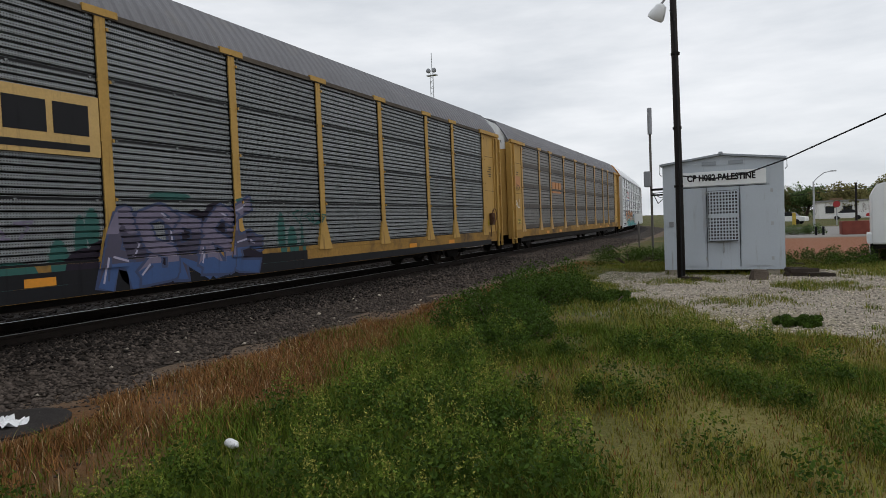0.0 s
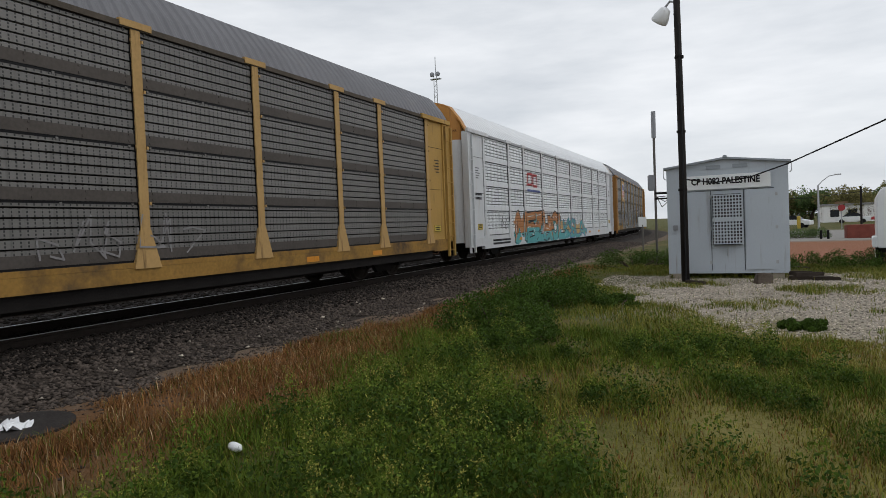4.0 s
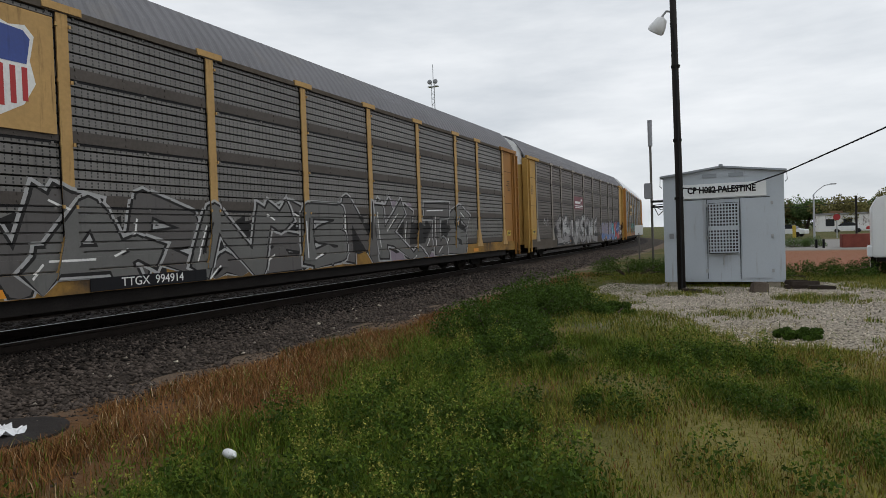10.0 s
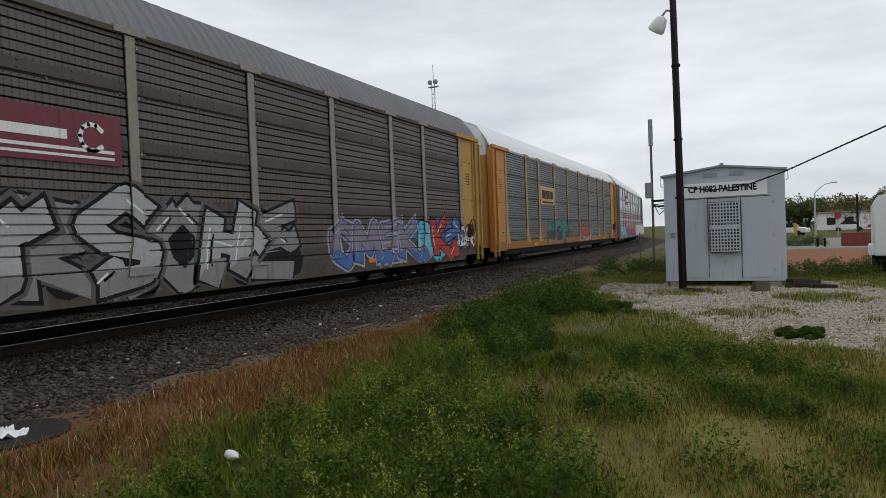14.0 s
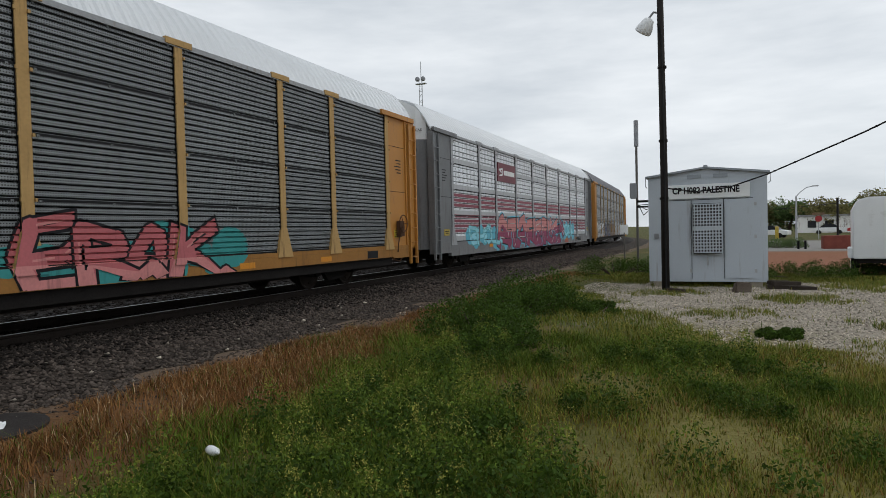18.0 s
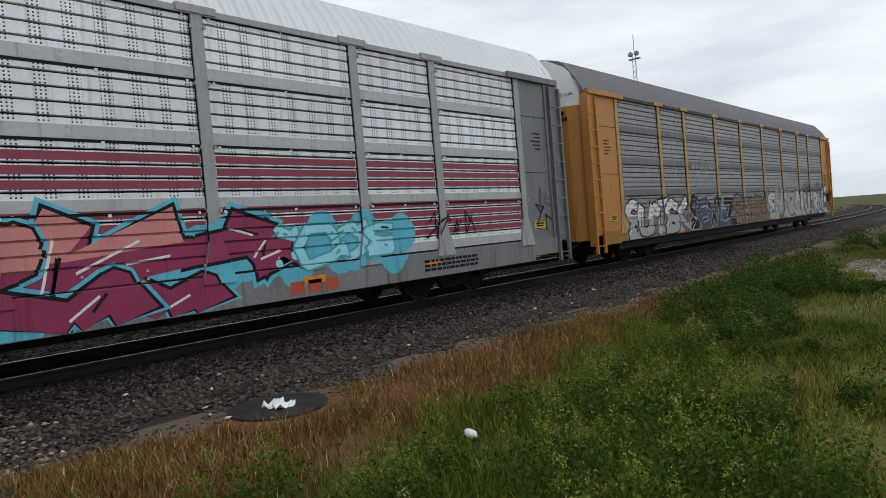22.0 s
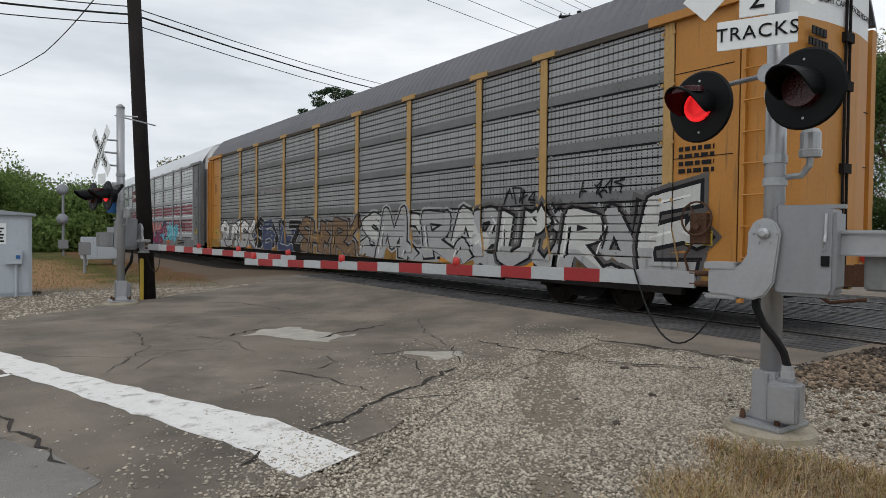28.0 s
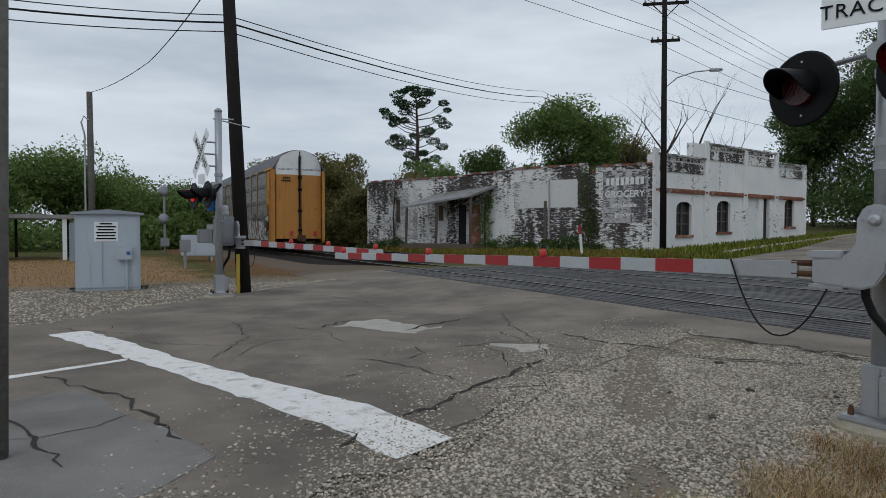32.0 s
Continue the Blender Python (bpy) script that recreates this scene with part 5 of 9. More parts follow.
def board(name, car, y0, y1, z0, z1, mat, lift=0.05, label=""):
    return part(name, Geo().box(SIDE - 0.02, SIDE - 0.02 + lift, y0, y1, z0, z1), mat, car, label)


def bars_of_text(car, y0, y1, z0, z1, mat, rows=1, lift=0.036, seed=0):
    """Unreadable small print as plain bars."""
    rng = random.Random(seed)
    g = Geo()
    h = (z1 - z0) / rows
    for r in range(rows):
        y = y0
        while y < y1:
            w = rng.uniform(0.06, 0.16)
            g.box(SIDE, SIDE + lift, y, min(y + w, y1), z0 + r * h + 0.2 * h, z0 + r * h + 0.8 * h)
            y += w + 0.035
    part("small_print", g, mat, car, "rows of small black print")


def flat_paint(name, color, rough=0.55):
    return material(name, color, rough, 0, 0.15, 2.0, 25, 0.03, [c * 0.5 for c in color], 0.15, streaks=True)


M["orange_patch"] = flat_paint("orange_reflector", (0.62, 0.24, 0.01))
RUSTY = (0.12, 0.07, 0.035)
M["band_dark"] = material("dull_grey_band", (0.17, 0.172, 0.172), 0.6, 0.1, 0.2, 1.5, 20, 0.05)
M["band_brown"] = material("dull_brown_grey_band", (0.085, 0.074, 0.066), 0.6, 0.1, 0.25, 1.5, 20, 0.05)
M["band_white"] = material("smooth_white_band", (0.66, 0.67, 0.68), 0.45, 0.05, 0.06, 1.5, 20, 0.02, (0.45, 0.42, 0.38), 0.12, streaks=True)
M["car_yellow"] = material("faded_railcar_yellow", (0.42, 0.255, 0.072), 0.6, 0, 0.15, 1.2, 20, 0.05, RUSTY, 0.16, streaks=True)
M["car_orange"] = material("faded_railcar_orange_yellow", (0.31, 0.15, 0.042), 0.6, 0, 0.15, 1.2, 20, 0.05, RUSTY, 0.16, streaks=True)
M["car_tan"] = material("sun_bleached_yellow_posts", (0.45, 0.285, 0.115), 0.65, 0, 0.15, 1.2, 20, 0.05, RUSTY, 0.16, streaks=True)
M["car_gold"] = material("railcar_golden_yellow", (0.44, 0.19, 0.03), 0.55, 0, 0.12, 1.2, 20, 0.05, RUSTY, 0.10, streaks=True)
M["car_grey"] = material("railcar_grey", (0.32, 0.33, 0.34), 0.55, 0.1, 0.15, 1.2, 20, 0.05, (0.2, 0.17, 0.14), 0.2, streaks=True)
M["car_white"] = material("railcar_white", (0.58, 0.59, 0.60), 0.5, 0.05, 0.08, 1.2, 20, 0.04, (0.42, 0.38, 0.33), 0.2, streaks=True)
M["car_slate"] = material("grimy_slate_grey_paint", (0.16, 0.165, 0.17), 0.55, 0.1, 0.18, 1.2, 20, 0.05, (0.09, 0.08, 0.07), 0.25, streaks=True)
M["sill_grey"] = material("grimy_grey_sill", (0.21, 0.21, 0.212), 0.65, 0.1, 0.2, 1.2, 20, 0.06, (0.10, 0.09, 0.08), 0.25, streaks=True)
M["band_silver"] = material("dull_silver_band", (0.43, 0.44, 0.45), 0.5, 0.2, 0.14, 1.5, 20, 0.03, (0.28, 0.27, 0.26), 0.2, streaks=True)
M["sill_brown"] = material("grimy_yellow_sill", (0.30, 0.17, 0.045), 0.75, 0, 0.25, 1.5, 20, 0.1, (0.07, 0.05, 0.035), 0.4)
M["sill_dark"] = material("grimy_dark_sill", (0.09, 0.075, 0.06), 0.8, 0, 0.3, 1.5, 20, 0.1)
M["panel_dark"] = perforated("weathered_dark_panels", (0.155, 0.148, 0.138), "columns")
M["panel_fine"] = perforated("weathered_fine_ribbed_panels", (0.30, 0.305, 0.305), "columns")
M["panel_brown"] = perforated("grimy_brown_panels", (0.098, 0.079, 0.067), "columns")
M["panel_grey"] = perforated("weathered_grey_panels", (0.22, 0.235, 0.24))
M["panel_silver"] = perforated("bright_galvanised_panels", (0.72, 0.74, 0.76), False)
M["panel_white"] = perforated("white_panels", (0.74, 0.76, 0.77), False)
M["roof_steel"] = material("dull_steel_roof", (0.16, 0.16, 0.172), 0.6, 0.2, 0.12, 1.0, 20, 0.03, (0.2, 0.19, 0.18), 0.2)
M["roof_white"] = material("pale_roof", (0.62, 0.64, 0.66), 0.5, 0.2, 0.06, 1.0, 20, 0.03)
for key, color in dict(black=(0.012, 0.012, 0.014), white=(0.72, 0.72, 0.70), silver=(0.36, 0.36, 0.36), teal=(0.03, 0.26, 0.25), purple=(0.11, 0.09, 0.20), blue=(0.05, 0.13, 0.34), orange=(0.43, 0.17, 0.04),
                       magenta=(0.247, 0.018, 0.078), salmon=(0.575, 0.215, 0.203), sky=(0.10, 0.43, 0.56), aqua=(0.07, 0.33, 0.34), red=(0.40, 0.02, 0.02), lilac=(0.22, 0.18, 0.22), pink=(0.45, 0.11, 0.12),
                       maroon=(0.14, 0.018, 0.03), navy=(0.03, 0.06, 0.25), dull=(0.22, 0.21, 0.21), rust_red=(0.45, 0.07, 0.03), gold=(0.48, 0.31, 0.10), brown=(0.17, 0.10, 0.05),
                       dusk=(0.045, 0.038, 0.07), plum=(0.018, 0.013, 0.022), mauve=(0.14, 0.12, 0.18), slate=(0.03, 0.045, 0.11), deep_teal=(0.010, 0.085, 0.072), lavender=(0.34, 0.32, 0.42), ash=(0.085, 0.078, 0.075), pale=(0.52, 0.52, 0.50), pale_sky=(0.30, 0.66, 0.76), grime=(0.115, 0.105, 0.10), deep_blue=(0.03, 0.07, 0.19), dull_orange=(0.32, 0.13, 0.06)).items():
    M["spray_" + key] = flat_paint("paint_" + key, color)
for key, color in (("rose", (0.23, 0.035, 0.058)), ("soot", (0.022, 0.021, 0.021)), ("stone", (0.12, 0.118, 0.112))):
    M["spray_" + key] = flat_paint("paint_" + key, color)
P = {k[6:]: v for k, v in M.items() if k.startswith("spray_")}

# 1: weathered yellow and grey car with a sign board and purple lettering
c = autorack(1, M["car_yellow"], M["panel_grey"], M["roof_steel"], M["sill_brown"], "weathered grey ribbed car carrier with faded yellow posts and purple graffiti")
board("sign_board", c, 6.9, 9.28, 2.55, 3.45, M["spray_gold"], 0.045, "faded yellow board")
part("emblem", Geo().box(SIDE + 0.024, SIDE + 0.03, 7.15, 7.75, 2.85, 3.3).box(SIDE + 0.024, SIDE + 0.03, 7.85, 8.45, 2.85, 3.3).box(SIDE + 0.024, SIDE + 0.03, 8.55, 9.1, 2.85, 3.3).box(SIDE + 0.024, SIDE + 0.03, 7.15, 9.1, 2.62, 2.72), M["spray_black"], c, "blocky black emblem")
part("sill_paint", Geo().box(SIDE, SIDE + 0.0225, 1.6, 26, 0.505, 0.69), M["spray_black"], c, "black lower edge of the sill")
part("sill_paint", Geo().box(SIDE, SIDE + 0.0225, 3.4, 14.3, 0.693, 0.89), M["spray_black"], c, "black overpainted stretch of the sill")
sprays = [disc(y, z, a, b) for y, z, a, b in ((8.9, 1.15, 0.10, 0.55), (8.55, 0.95, 0.16, 0.4), (9.1, 1.5, 0.12, 0.3), (13.5, 1.2, 0.12, 0.55), (13.85, 1.05, 0.16, 0.4), (14.2, 1.0, 0.06, 0.5), (7.9, 0.9, 0.3, 0.16), (10.6, 2.0, 0.45, 0.08), (12.4, 1.95, 0.3, 0.06), (7.2, 0.72, 0.7, 0.09), (13.2, 0.75, 0.5, 0.1))]
for blot in sprays:
    painted("teal_spray", [blot], 0.002, P["deep_teal"], c, None, "misty teal sprayed edge")
graffiti(c, 9.25, 12.65, 0.56, 1.84, "ASRSE", ([P["dusk"], P["mauve"]], P["slate"], P["lavender"]), 4, cloud=P["plum"], upper=P["mauve"], lower=P["deep_blue"], thick=0.36, thin=0.26)
tag_scrawl(c, 13.9, 1.35, 0.45, P["deep_teal"], 6, False)
tag_scrawl(c, 6.75, 1.2, 0.35, P["mauve"], 66, False, 5)
bars_of_text(c, 4.6, 7.2, 0.6, 0.85, P["white"], 1, 0.03, 1)
brake_gear(c, LENGTH - 1.1)

# 2: dark grey car with yellow posts and an orange emblem
c = autorack(2, M["car_tan"], M["panel_dark"], M["roof_steel"], M["sill_brown"], "dark weathered car carrier with pale yellow posts and orange-yellow doors", door_paint=M["car_yellow"], banded="fine", band_paint="band_brown")
part("emblem", Geo().box(SIDE - 0.02, SIDE - 0.003, 6.9, 7.45, 2.95, 3.3).box(SIDE - 0.02, SIDE - 0.003, 7.55, 8.1, 2.95, 3.3).box(SIDE - 0.02, SIDE - 0.003, 8.2, 8.75, 2.95, 3.3).box(SIDE - 0.02, SIDE - 0.003, 6.9, 8.75, 2.74, 2.84), M["spray_orange"], c, "blocky orange emblem")
tag_scrawl(c, 13.2, 1.05, 0.6, P["dull"], 7, False)
tag_scrawl(c, 14.8, 1.05, 0.6, P["dull"], 8, False)
tag_scrawl(c, 0.75, 1.9, 0.35, P["white"], 9, False, 2)
tag_scrawl(c, 0.75, 2.6, 0.35, P["black"], 10, False, 2)
part("notice", Geo().box(SIDE - 0.01, SIDE + 0.004, 0.75, 1.45, 2.85, 3.3), M["spray_orange"], c, "orange notice plate")

# 3: white car with a red emblem and orange and turquoise lettering
c = autorack(3, M["car_white"], M["panel_white"], M["roof_white"], M["car_white"], "white ribbed car carrier with orange and turquoise graffiti", banded="six", band_paint="band_white", top_paint=M["car_gold"])
logo = stroke([(7.11, 3.14), (7.8, 3.14), (7.8, 3.62), (7.11, 3.62), (7.11, 3.14)], 0.11) + stroke([(7.95, 3.1), (8.55, 3.1), (8.55, 3.6), (7.95, 3.6), (7.95, 3.1)], 0.11)
painted("emblem", logo, 0.012, P["red"], c, None, "red emblem of two open squares")
bars_of_text(c, 7.03, 9.0, 2.80, 2.96, P["navy"], 1, -0.008, 2)
graffiti(c, 5.35, 13.4, 0.55, 1.86, "MEZHOL", ([P["orange"], P["aqua"], P["orange"]], P["black"], P["white"]), 11, shadow=P["aqua"], upper=P["orange"], lower=P["aqua"], thick=0.30, thin=0.24, edge=0.05, wild=0.06)
graffiti(c, 13.2, 18.0, 0.58, 1.5, "KSLA", (P["aqua"], P["navy"], P["gold"]), 12, cloud=P["gold"], thick=0.26, thin=0.16, edge=0.04)
painted("paint_splash", [disc(5.2, 0.95, 0.35, 0.16), disc(5.6, 0.78, 0.3, 0.2)], 0.002, P["aqua"], c, None, "turquoise sprayed splash")
part("number_plate", Geo().box(SIDE + 0.02, SIDE + 0.026, 7.35, 8.75, 0.56, 0.75), M["spray_black"], c, "black number panel with pale marks")
part("number_print", Geo().box(SIDE + 0.026, SIDE + 0.029, 7.45, 7.95, 0.60, 0.71).box(SIDE + 0.026, SIDE + 0.029, 8.1, 8.65, 0.60, 0.71), M["spray_white"], c)
tag_scrawl(c, 3.4, 1.15, 0.55, P["black"], 131, False, 2)
bars_of_text(c, 2.4, 4.4, 0.6, 0.85, P["black"], 2, 0.03, 3)
bars_of_text(c, 0.8, 1.4, 2.3, 2.6, P["black"], 2, 0.004, 4)

# 4: dark banded car with orange ends and a shield board
c = autorack(4, M["car_tan"], M["panel_dark"], M["roof_steel"], M["sill_brown"], door_paint=M["car_orange"], label="dark banded car carrier with orange ends, shield board and pale graffiti", banded="fine", band_paint="band_brown")
board("sign_board", c, 4.72, 6.40, 2.95, 4.6, M["car_tan"], 0.045, "pale yellow board")
shield = [(5.0, 4.25), (5.12, 4.38), (5.35, 4.34), (5.56, 4.42), (5.78, 4.34), (6.0, 4.38), (6.12, 4.25), (6.05, 3.9), (6.12, 3.6), (5.95, 3.3), (5.56, 3.08), (5.17, 3.3), (5.0, 3.6), (5.07, 3.9)]
part("emblem", Geo().prism(shield, "x", SIDE + 0.024, SIDE + 0.030), M["spray_white"], c, "white shield")
part("emblem_field", Geo().prism([(5.06, 4.2), (5.15, 4.3), (5.56, 4.34), (5.97, 4.3), (6.06, 4.2), (6.0, 3.85), (5.12, 3.85)], "x", SIDE + 0.029, SIDE + 0.034), M["spray_navy"], c, "blue upper field of the shield")
stripes = Geo()
for k in range(6):
    y = 5.13 + 0.16 * k
    stripes.box(SIDE + 0.029, SIDE + 0.033, y, y + 0.075, 3.32 + abs(k - 2.5) * 0.05 - 0.1, 3.8)
part("emblem_stripes", stripes, M["spray_red"], c, "red stripes of the shield")
graffiti(c, 4.5, 13.7, 0.72, 2.05, "WARNSB", ([P["ash"], P["stone"]], P["soot"], P["white"]), 14, halo=P["silver"], thick=0.30, thin=0.24, edge=0.045)
rng = random.Random(61)
bubbles = [disc(15.75 + 0.28 * k, 1.98 + 0.12 * math.sin(k * 1.3), 0.26, 0.32, 14) for k in range(6)]
painted("paint_cloud", bubbles, 0.0012, P["lilac"], c, None, "pale lilac bubbles behind the lettering")
painted("paint_cloud", [disc(15.3 + 0.34 * k, 0.76 + rng.uniform(-0.03, 0.08), 0.30, 0.16, 12) for k in range(18)], 0.0014, P["lilac"], c, None, "pale lilac bubbles along the sill")
painted("base_coat", [[(y, 0.92 + rng.uniform(-0.08, 0.1)), (y + 0.42, 0.92 + rng.uniform(-0.08, 0.1)), (y + 0.42, 1.72 + rng.uniform(-0.15, 0.25)), (y, 1.72 + rng.uniform(-0.15, 0.25))] for y in np.arange(4.6, 21.2, 0.4)], 0.0018, P["soot"], c, None, "dull dark grey ground coat")
graffiti(c, 13.8, 21.4, 0.72, 2.24, "NKLTS", ([P["ash"], P["stone"], P["ash"]], P["soot"], P["white"]), 16, halo=P["silver"], thick=0.26, thin=0.24, edge=0.045)
tag_scrawl(c, 2.6, 1.4, 0.6, P["black"], 16, True)
part("number_plate", Geo().box(SIDE + 0.03, SIDE + 0.036, 6.8, 9.1, 0.67, 0.87), M["spray_black"], c, "black number panel")
part("lettering", moved(lettering("TTGX  994914", 0.20), facing(SIDE + 0.04, 7.95, 0.77, 90)), M["spray_white"], c)

# 5: brown grimy car with silver lettering
M["car_dust"] = material("dusty_grey_posts", (0.27, 0.245, 0.215), 0.65, 0.05, 0.18, 1.2, 20, 0.05, RUSTY, 0.14, streaks=True)
c = autorack(5, M["car_dust"], M["panel_brown"], M["roof_steel"], M["sill_dark"], "grimy brown car carrier with grey posts, yellow ends, silver graffiti", banded="fine", band_paint="band_brown", door_paint=M["car_yellow"])
board("sign_board", c, 9.55, 11.95, 2.6, 3.35, M["spray_maroon"], 0.03, "maroon board with a white wheel emblem")
ring = stroke([(11.45 + 0.2 * math.cos(a), 3.0 + 0.2 * math.sin(a)) for a in np.linspace(0.6, 5.6, 9)], 0.07)
g = Geo()
for q in ring + stroke([(9.7, 2.8), (11.8, 2.8)], 0.05) + stroke([(9.7, 2.7), (11.8, 2.7)], 0.04) + stroke([(9.8, 3.0), (11.0, 3.0)], 0.14):
    g.add([(SIDE + 0.016, y, z) for y, z in q], [(0, 1, 2, 3)])
part("emblem", g, M["spray_white"], c, "white lines and open ring")
graffiti(c, 5.5, 16.0, 0.66, 2.02, "SEMURSOHE", ([P["dull"], P["silver"]], P["black"], P["white"]), 17, cloud=P["black"], lower=P["dull"], halo=P["ash"], thick=0.33, thin=0.24, edge=0.06, wild=0.09)
graffiti(c, 17.6, 22.0, 0.70, 1.72, "OMEK", (P["lilac"], P["navy"], P["silver"]), 18, lower=P["blue"], halo=P["silver"], thick=0.3, thin=0.2)
graffiti(c, 22.2, 25.2, 0.70, 1.85, "RK>", ([P["sky"], P["red"], P["blue"]], P["black"], P["white"]), 19, cloud=P["blue"], thick=0.34, thin=0.26)
graffiti(c, 25.0, 26.3, 0.95, 1.6, "SA", (P["white"], P["black"], P["gold"]), 20, thick=0.2, thin=0.16)
tag_scrawl(c, 2.9, 1.6, 0.4, P["silver"], 21, True, 3)
part("number_plate", Geo().box(SIDE + 0.02, SIDE + 0.026, 5.3, 9.0, 0.58, 0.86), M["spray_black"], c, "black panel behind the reporting marks")
part("lettering", moved(lettering("TTGX  159002", 0.24), facing(SIDE + 0.03, 7.2, 0.72, 90)), M["spray_white"], c)
brake_gear(c, LENGTH - 1.1)

# 6: blue-grey car with yellow ends
c = autorack(6, M["car_tan"], M["panel_grey"], M["roof_white"], M["car_orange"], door_paint=M["car_gold"], label="blue-grey ribbed car carrier with golden yellow posts and ends")
board("sign_board", c, 6.72, 9.25, 2.65, 3.55, M["spray_gold"], 0.045, "faded yellow board")
part("emblem", Geo().box(SIDE + 0.024, SIDE + 0.03, 7.0, 7.65, 2.95, 3.35).box(SIDE + 0.024, SIDE + 0.03, 7.75, 8.35, 2.95, 3.35).box(SIDE + 0.024, SIDE + 0.03, 8.45, 9.0, 2.95, 3.35).box(SIDE + 0.024, SIDE + 0.03, 7.0, 9.0, 2.74, 2.82), M["spray_black"], c, "blocky black emblem")
painted("orange_spray", [disc(7.6, 1.35, 0.5, 0.4), disc(13.0, 1.2, 0.5, 0.45), disc(12.9, 0.85, 0.4, 0.2)], 0.0018, P["dull_orange"], c, None, "orange sprayed patch")
graffiti(c, 8.1, 12.85, 0.60, 1.80, "NEMO", ([P["deep_teal"], P["slate"], P["teal"]], P["black"], P["salmon"]), 22, cloud=P["deep_teal"], upper=P["teal"], lower=P["dull_orange"], thick=0.34, thin=0.26, edge=0.05)
painted("teal_spray", [disc(19.0, 1.15, 0.5, 0.4)], 0.002, P["teal"], c, False, "teal sprayed patch")
graffiti(c, 14.85, 18.45, 0.62, 1.62, "ERAK", (P["pink"], P["black"], P["salmon"]), 23, cloud=P["teal"], lower=P["salmon"], thick=0.27, thin=0.20, edge=0.045)
tag_scrawl(c, 4.7, 1.1, 0.5, P["dull"], 24, False)
brake_gear(c, LENGTH - 1.1)
part("number_plate", Geo().box(SIDE + 0.02, SIDE + 0.026, 24.2, 24.75, 0.68, 0.88), M["spray_black"], c, "small black data plate")

# 7: silver car with maroon stripes and the large magenta and sky-blue lettering
c = autorack(7, M["car_grey"], M["panel_silver"], M["roof_white"], M["sill_grey"], "bright silver car carrier with maroon stripes and large magenta graffiti", banded="four", band_paint="band_silver", door_paint=M["car_slate"])
for row, ribs in ((0, (0, 1, 2, 3)), (1, (0, 1, 2))):
    for r in ribs:
        z = PANEL_LOW + row * PANEL_HIGH + 0.197 + (r + 1) * 0.179 - 0.055
        for a, b in zip(POSTS, POSTS[1:]):
            painted("stripe", [[(a + 0.12, z), (b - 0.12, z), (b - 0.12, z + 0.11), (a + 0.12, z + 0.11)]], 0.0014, P["rose"], c, True)
board("sign_board", c, 6.75, 9.25, 3.45, 4.25, M["spray_maroon"], 0.045, "maroon board with white emblem")
g = Geo()
for q in stroke([(6.95, 3.7), (7.35, 3.75), (7.35, 4.0), (6.95, 3.95), (7.2, 3.85)], 0.07) + stroke([(7.6, 3.85), (9.0, 3.85)], 0.2):
    g.add([(SIDE + 0.028, y, z) for y, z in q], [(0, 1, 2, 3)])
part("emblem", g, M["spray_white"], c, "white emblem strokes")
painted("paint_cloud", [disc(3.3 + 0.33 * k, 1.15 + 0.12 * math.sin(2.1 * k), 0.34, 0.30 + 0.1 * math.sin(3.7 * k)) for k in range(10)], 0.0019, P["sky"], c, None, "sky-blue sprayed cloud")
graffiti(c, 3.4, 6.6, 0.85, 1.5, "BHOL", (P["pale_sky"], P["aqua"], P["white"]), 32, thick=0.22, thin=0.18, edge=0.03, shine=False)
painted("paint_cloud", [disc(16.4 + 0.3 * k, 1.28 + 0.14 * math.sin(1.9 * k), 0.36, 0.42 + 0.12 * math.sin(2.9 * k)) for k in range(18)], 0.0019, P["sky"], c, None, "sky-blue sprayed cloud")
graffiti(c, 6.6, 17.0, 0.60, 1.86, "ATARERK", (P["magenta"], P["black"], P["white"]), 31, cloud=P["sky"], upper=P["salmon"], halo=P["sky"], thick=0.40, thin=0.32, edge=0.045, lean=0.3, wild=0.09)
graffiti(c, 16.6, 18.5, 0.72, 1.75, ">", (P["magenta"], P["black"], P["white"]), 36, halo=P["sky"], thick=0.42, thin=0.36, edge=0.05)
graffiti(c, 18.5, 21.3, 1.0, 1.62, "OCOS", (P["pale_sky"], P["aqua"], P["white"]), 33, thick=0.26, thin=0.2, edge=0.035, shine=False)
painted("paint_splash", [disc(21.5, 1.45, 0.3, 0.32), disc(21.2, 1.0, 0.4, 0.2)], 0.0025, P["sky"], c, None, "sky-blue sprayed splash")
tag_scrawl(c, 22.0, 1.2, 0.5, P["black"], 34, True, 4)
tag_scrawl(c, LENGTH - 1.5, 1.0, 0.7, P["black"], 35, True, 2)
tag_scrawl(c, LENGTH - 1.4, 1.7, 0.5, P["ash"], 37, True, 2)
g = Geo()
for a, b in ((18.96, 19.22), (19.3, 19.56), (19.64, 19.9)):
    g.box(SIDE + 0.02, SIDE + 0.026, a, b, 0.56, 0.76)
part("emblem", g, M["spray_rust_red"], c, "rust-red emblem of bars")
bars_of_text(c, 22.0, 23.6, 0.6, 0.85, P["black"], 3, 0.03, 6)

# 8: the last car: grey banded panels, golden ends and white lettering
c = autorack(8, M["car_tan"], M["panel_fine"], M["roof_steel"], M["sill_brown"], door_paint=M["car_gold"], label="grey banded car carrier with golden yellow ends, last of the train", banded="fine", band_paint="band_dark")
bars_of_text(c, 6.9, 9.2, 2.72, 3.0, P["dull"], 1, -0.025, 8)
graffiti(c, 1.9, 6.35, 0.72, 1.72, "SUTSK", (P["silver"], P["black"], P["white"]), 41, halo=P["dull"], upper=P["white"], thick=0.32, thin=0.24, edge=0.05)
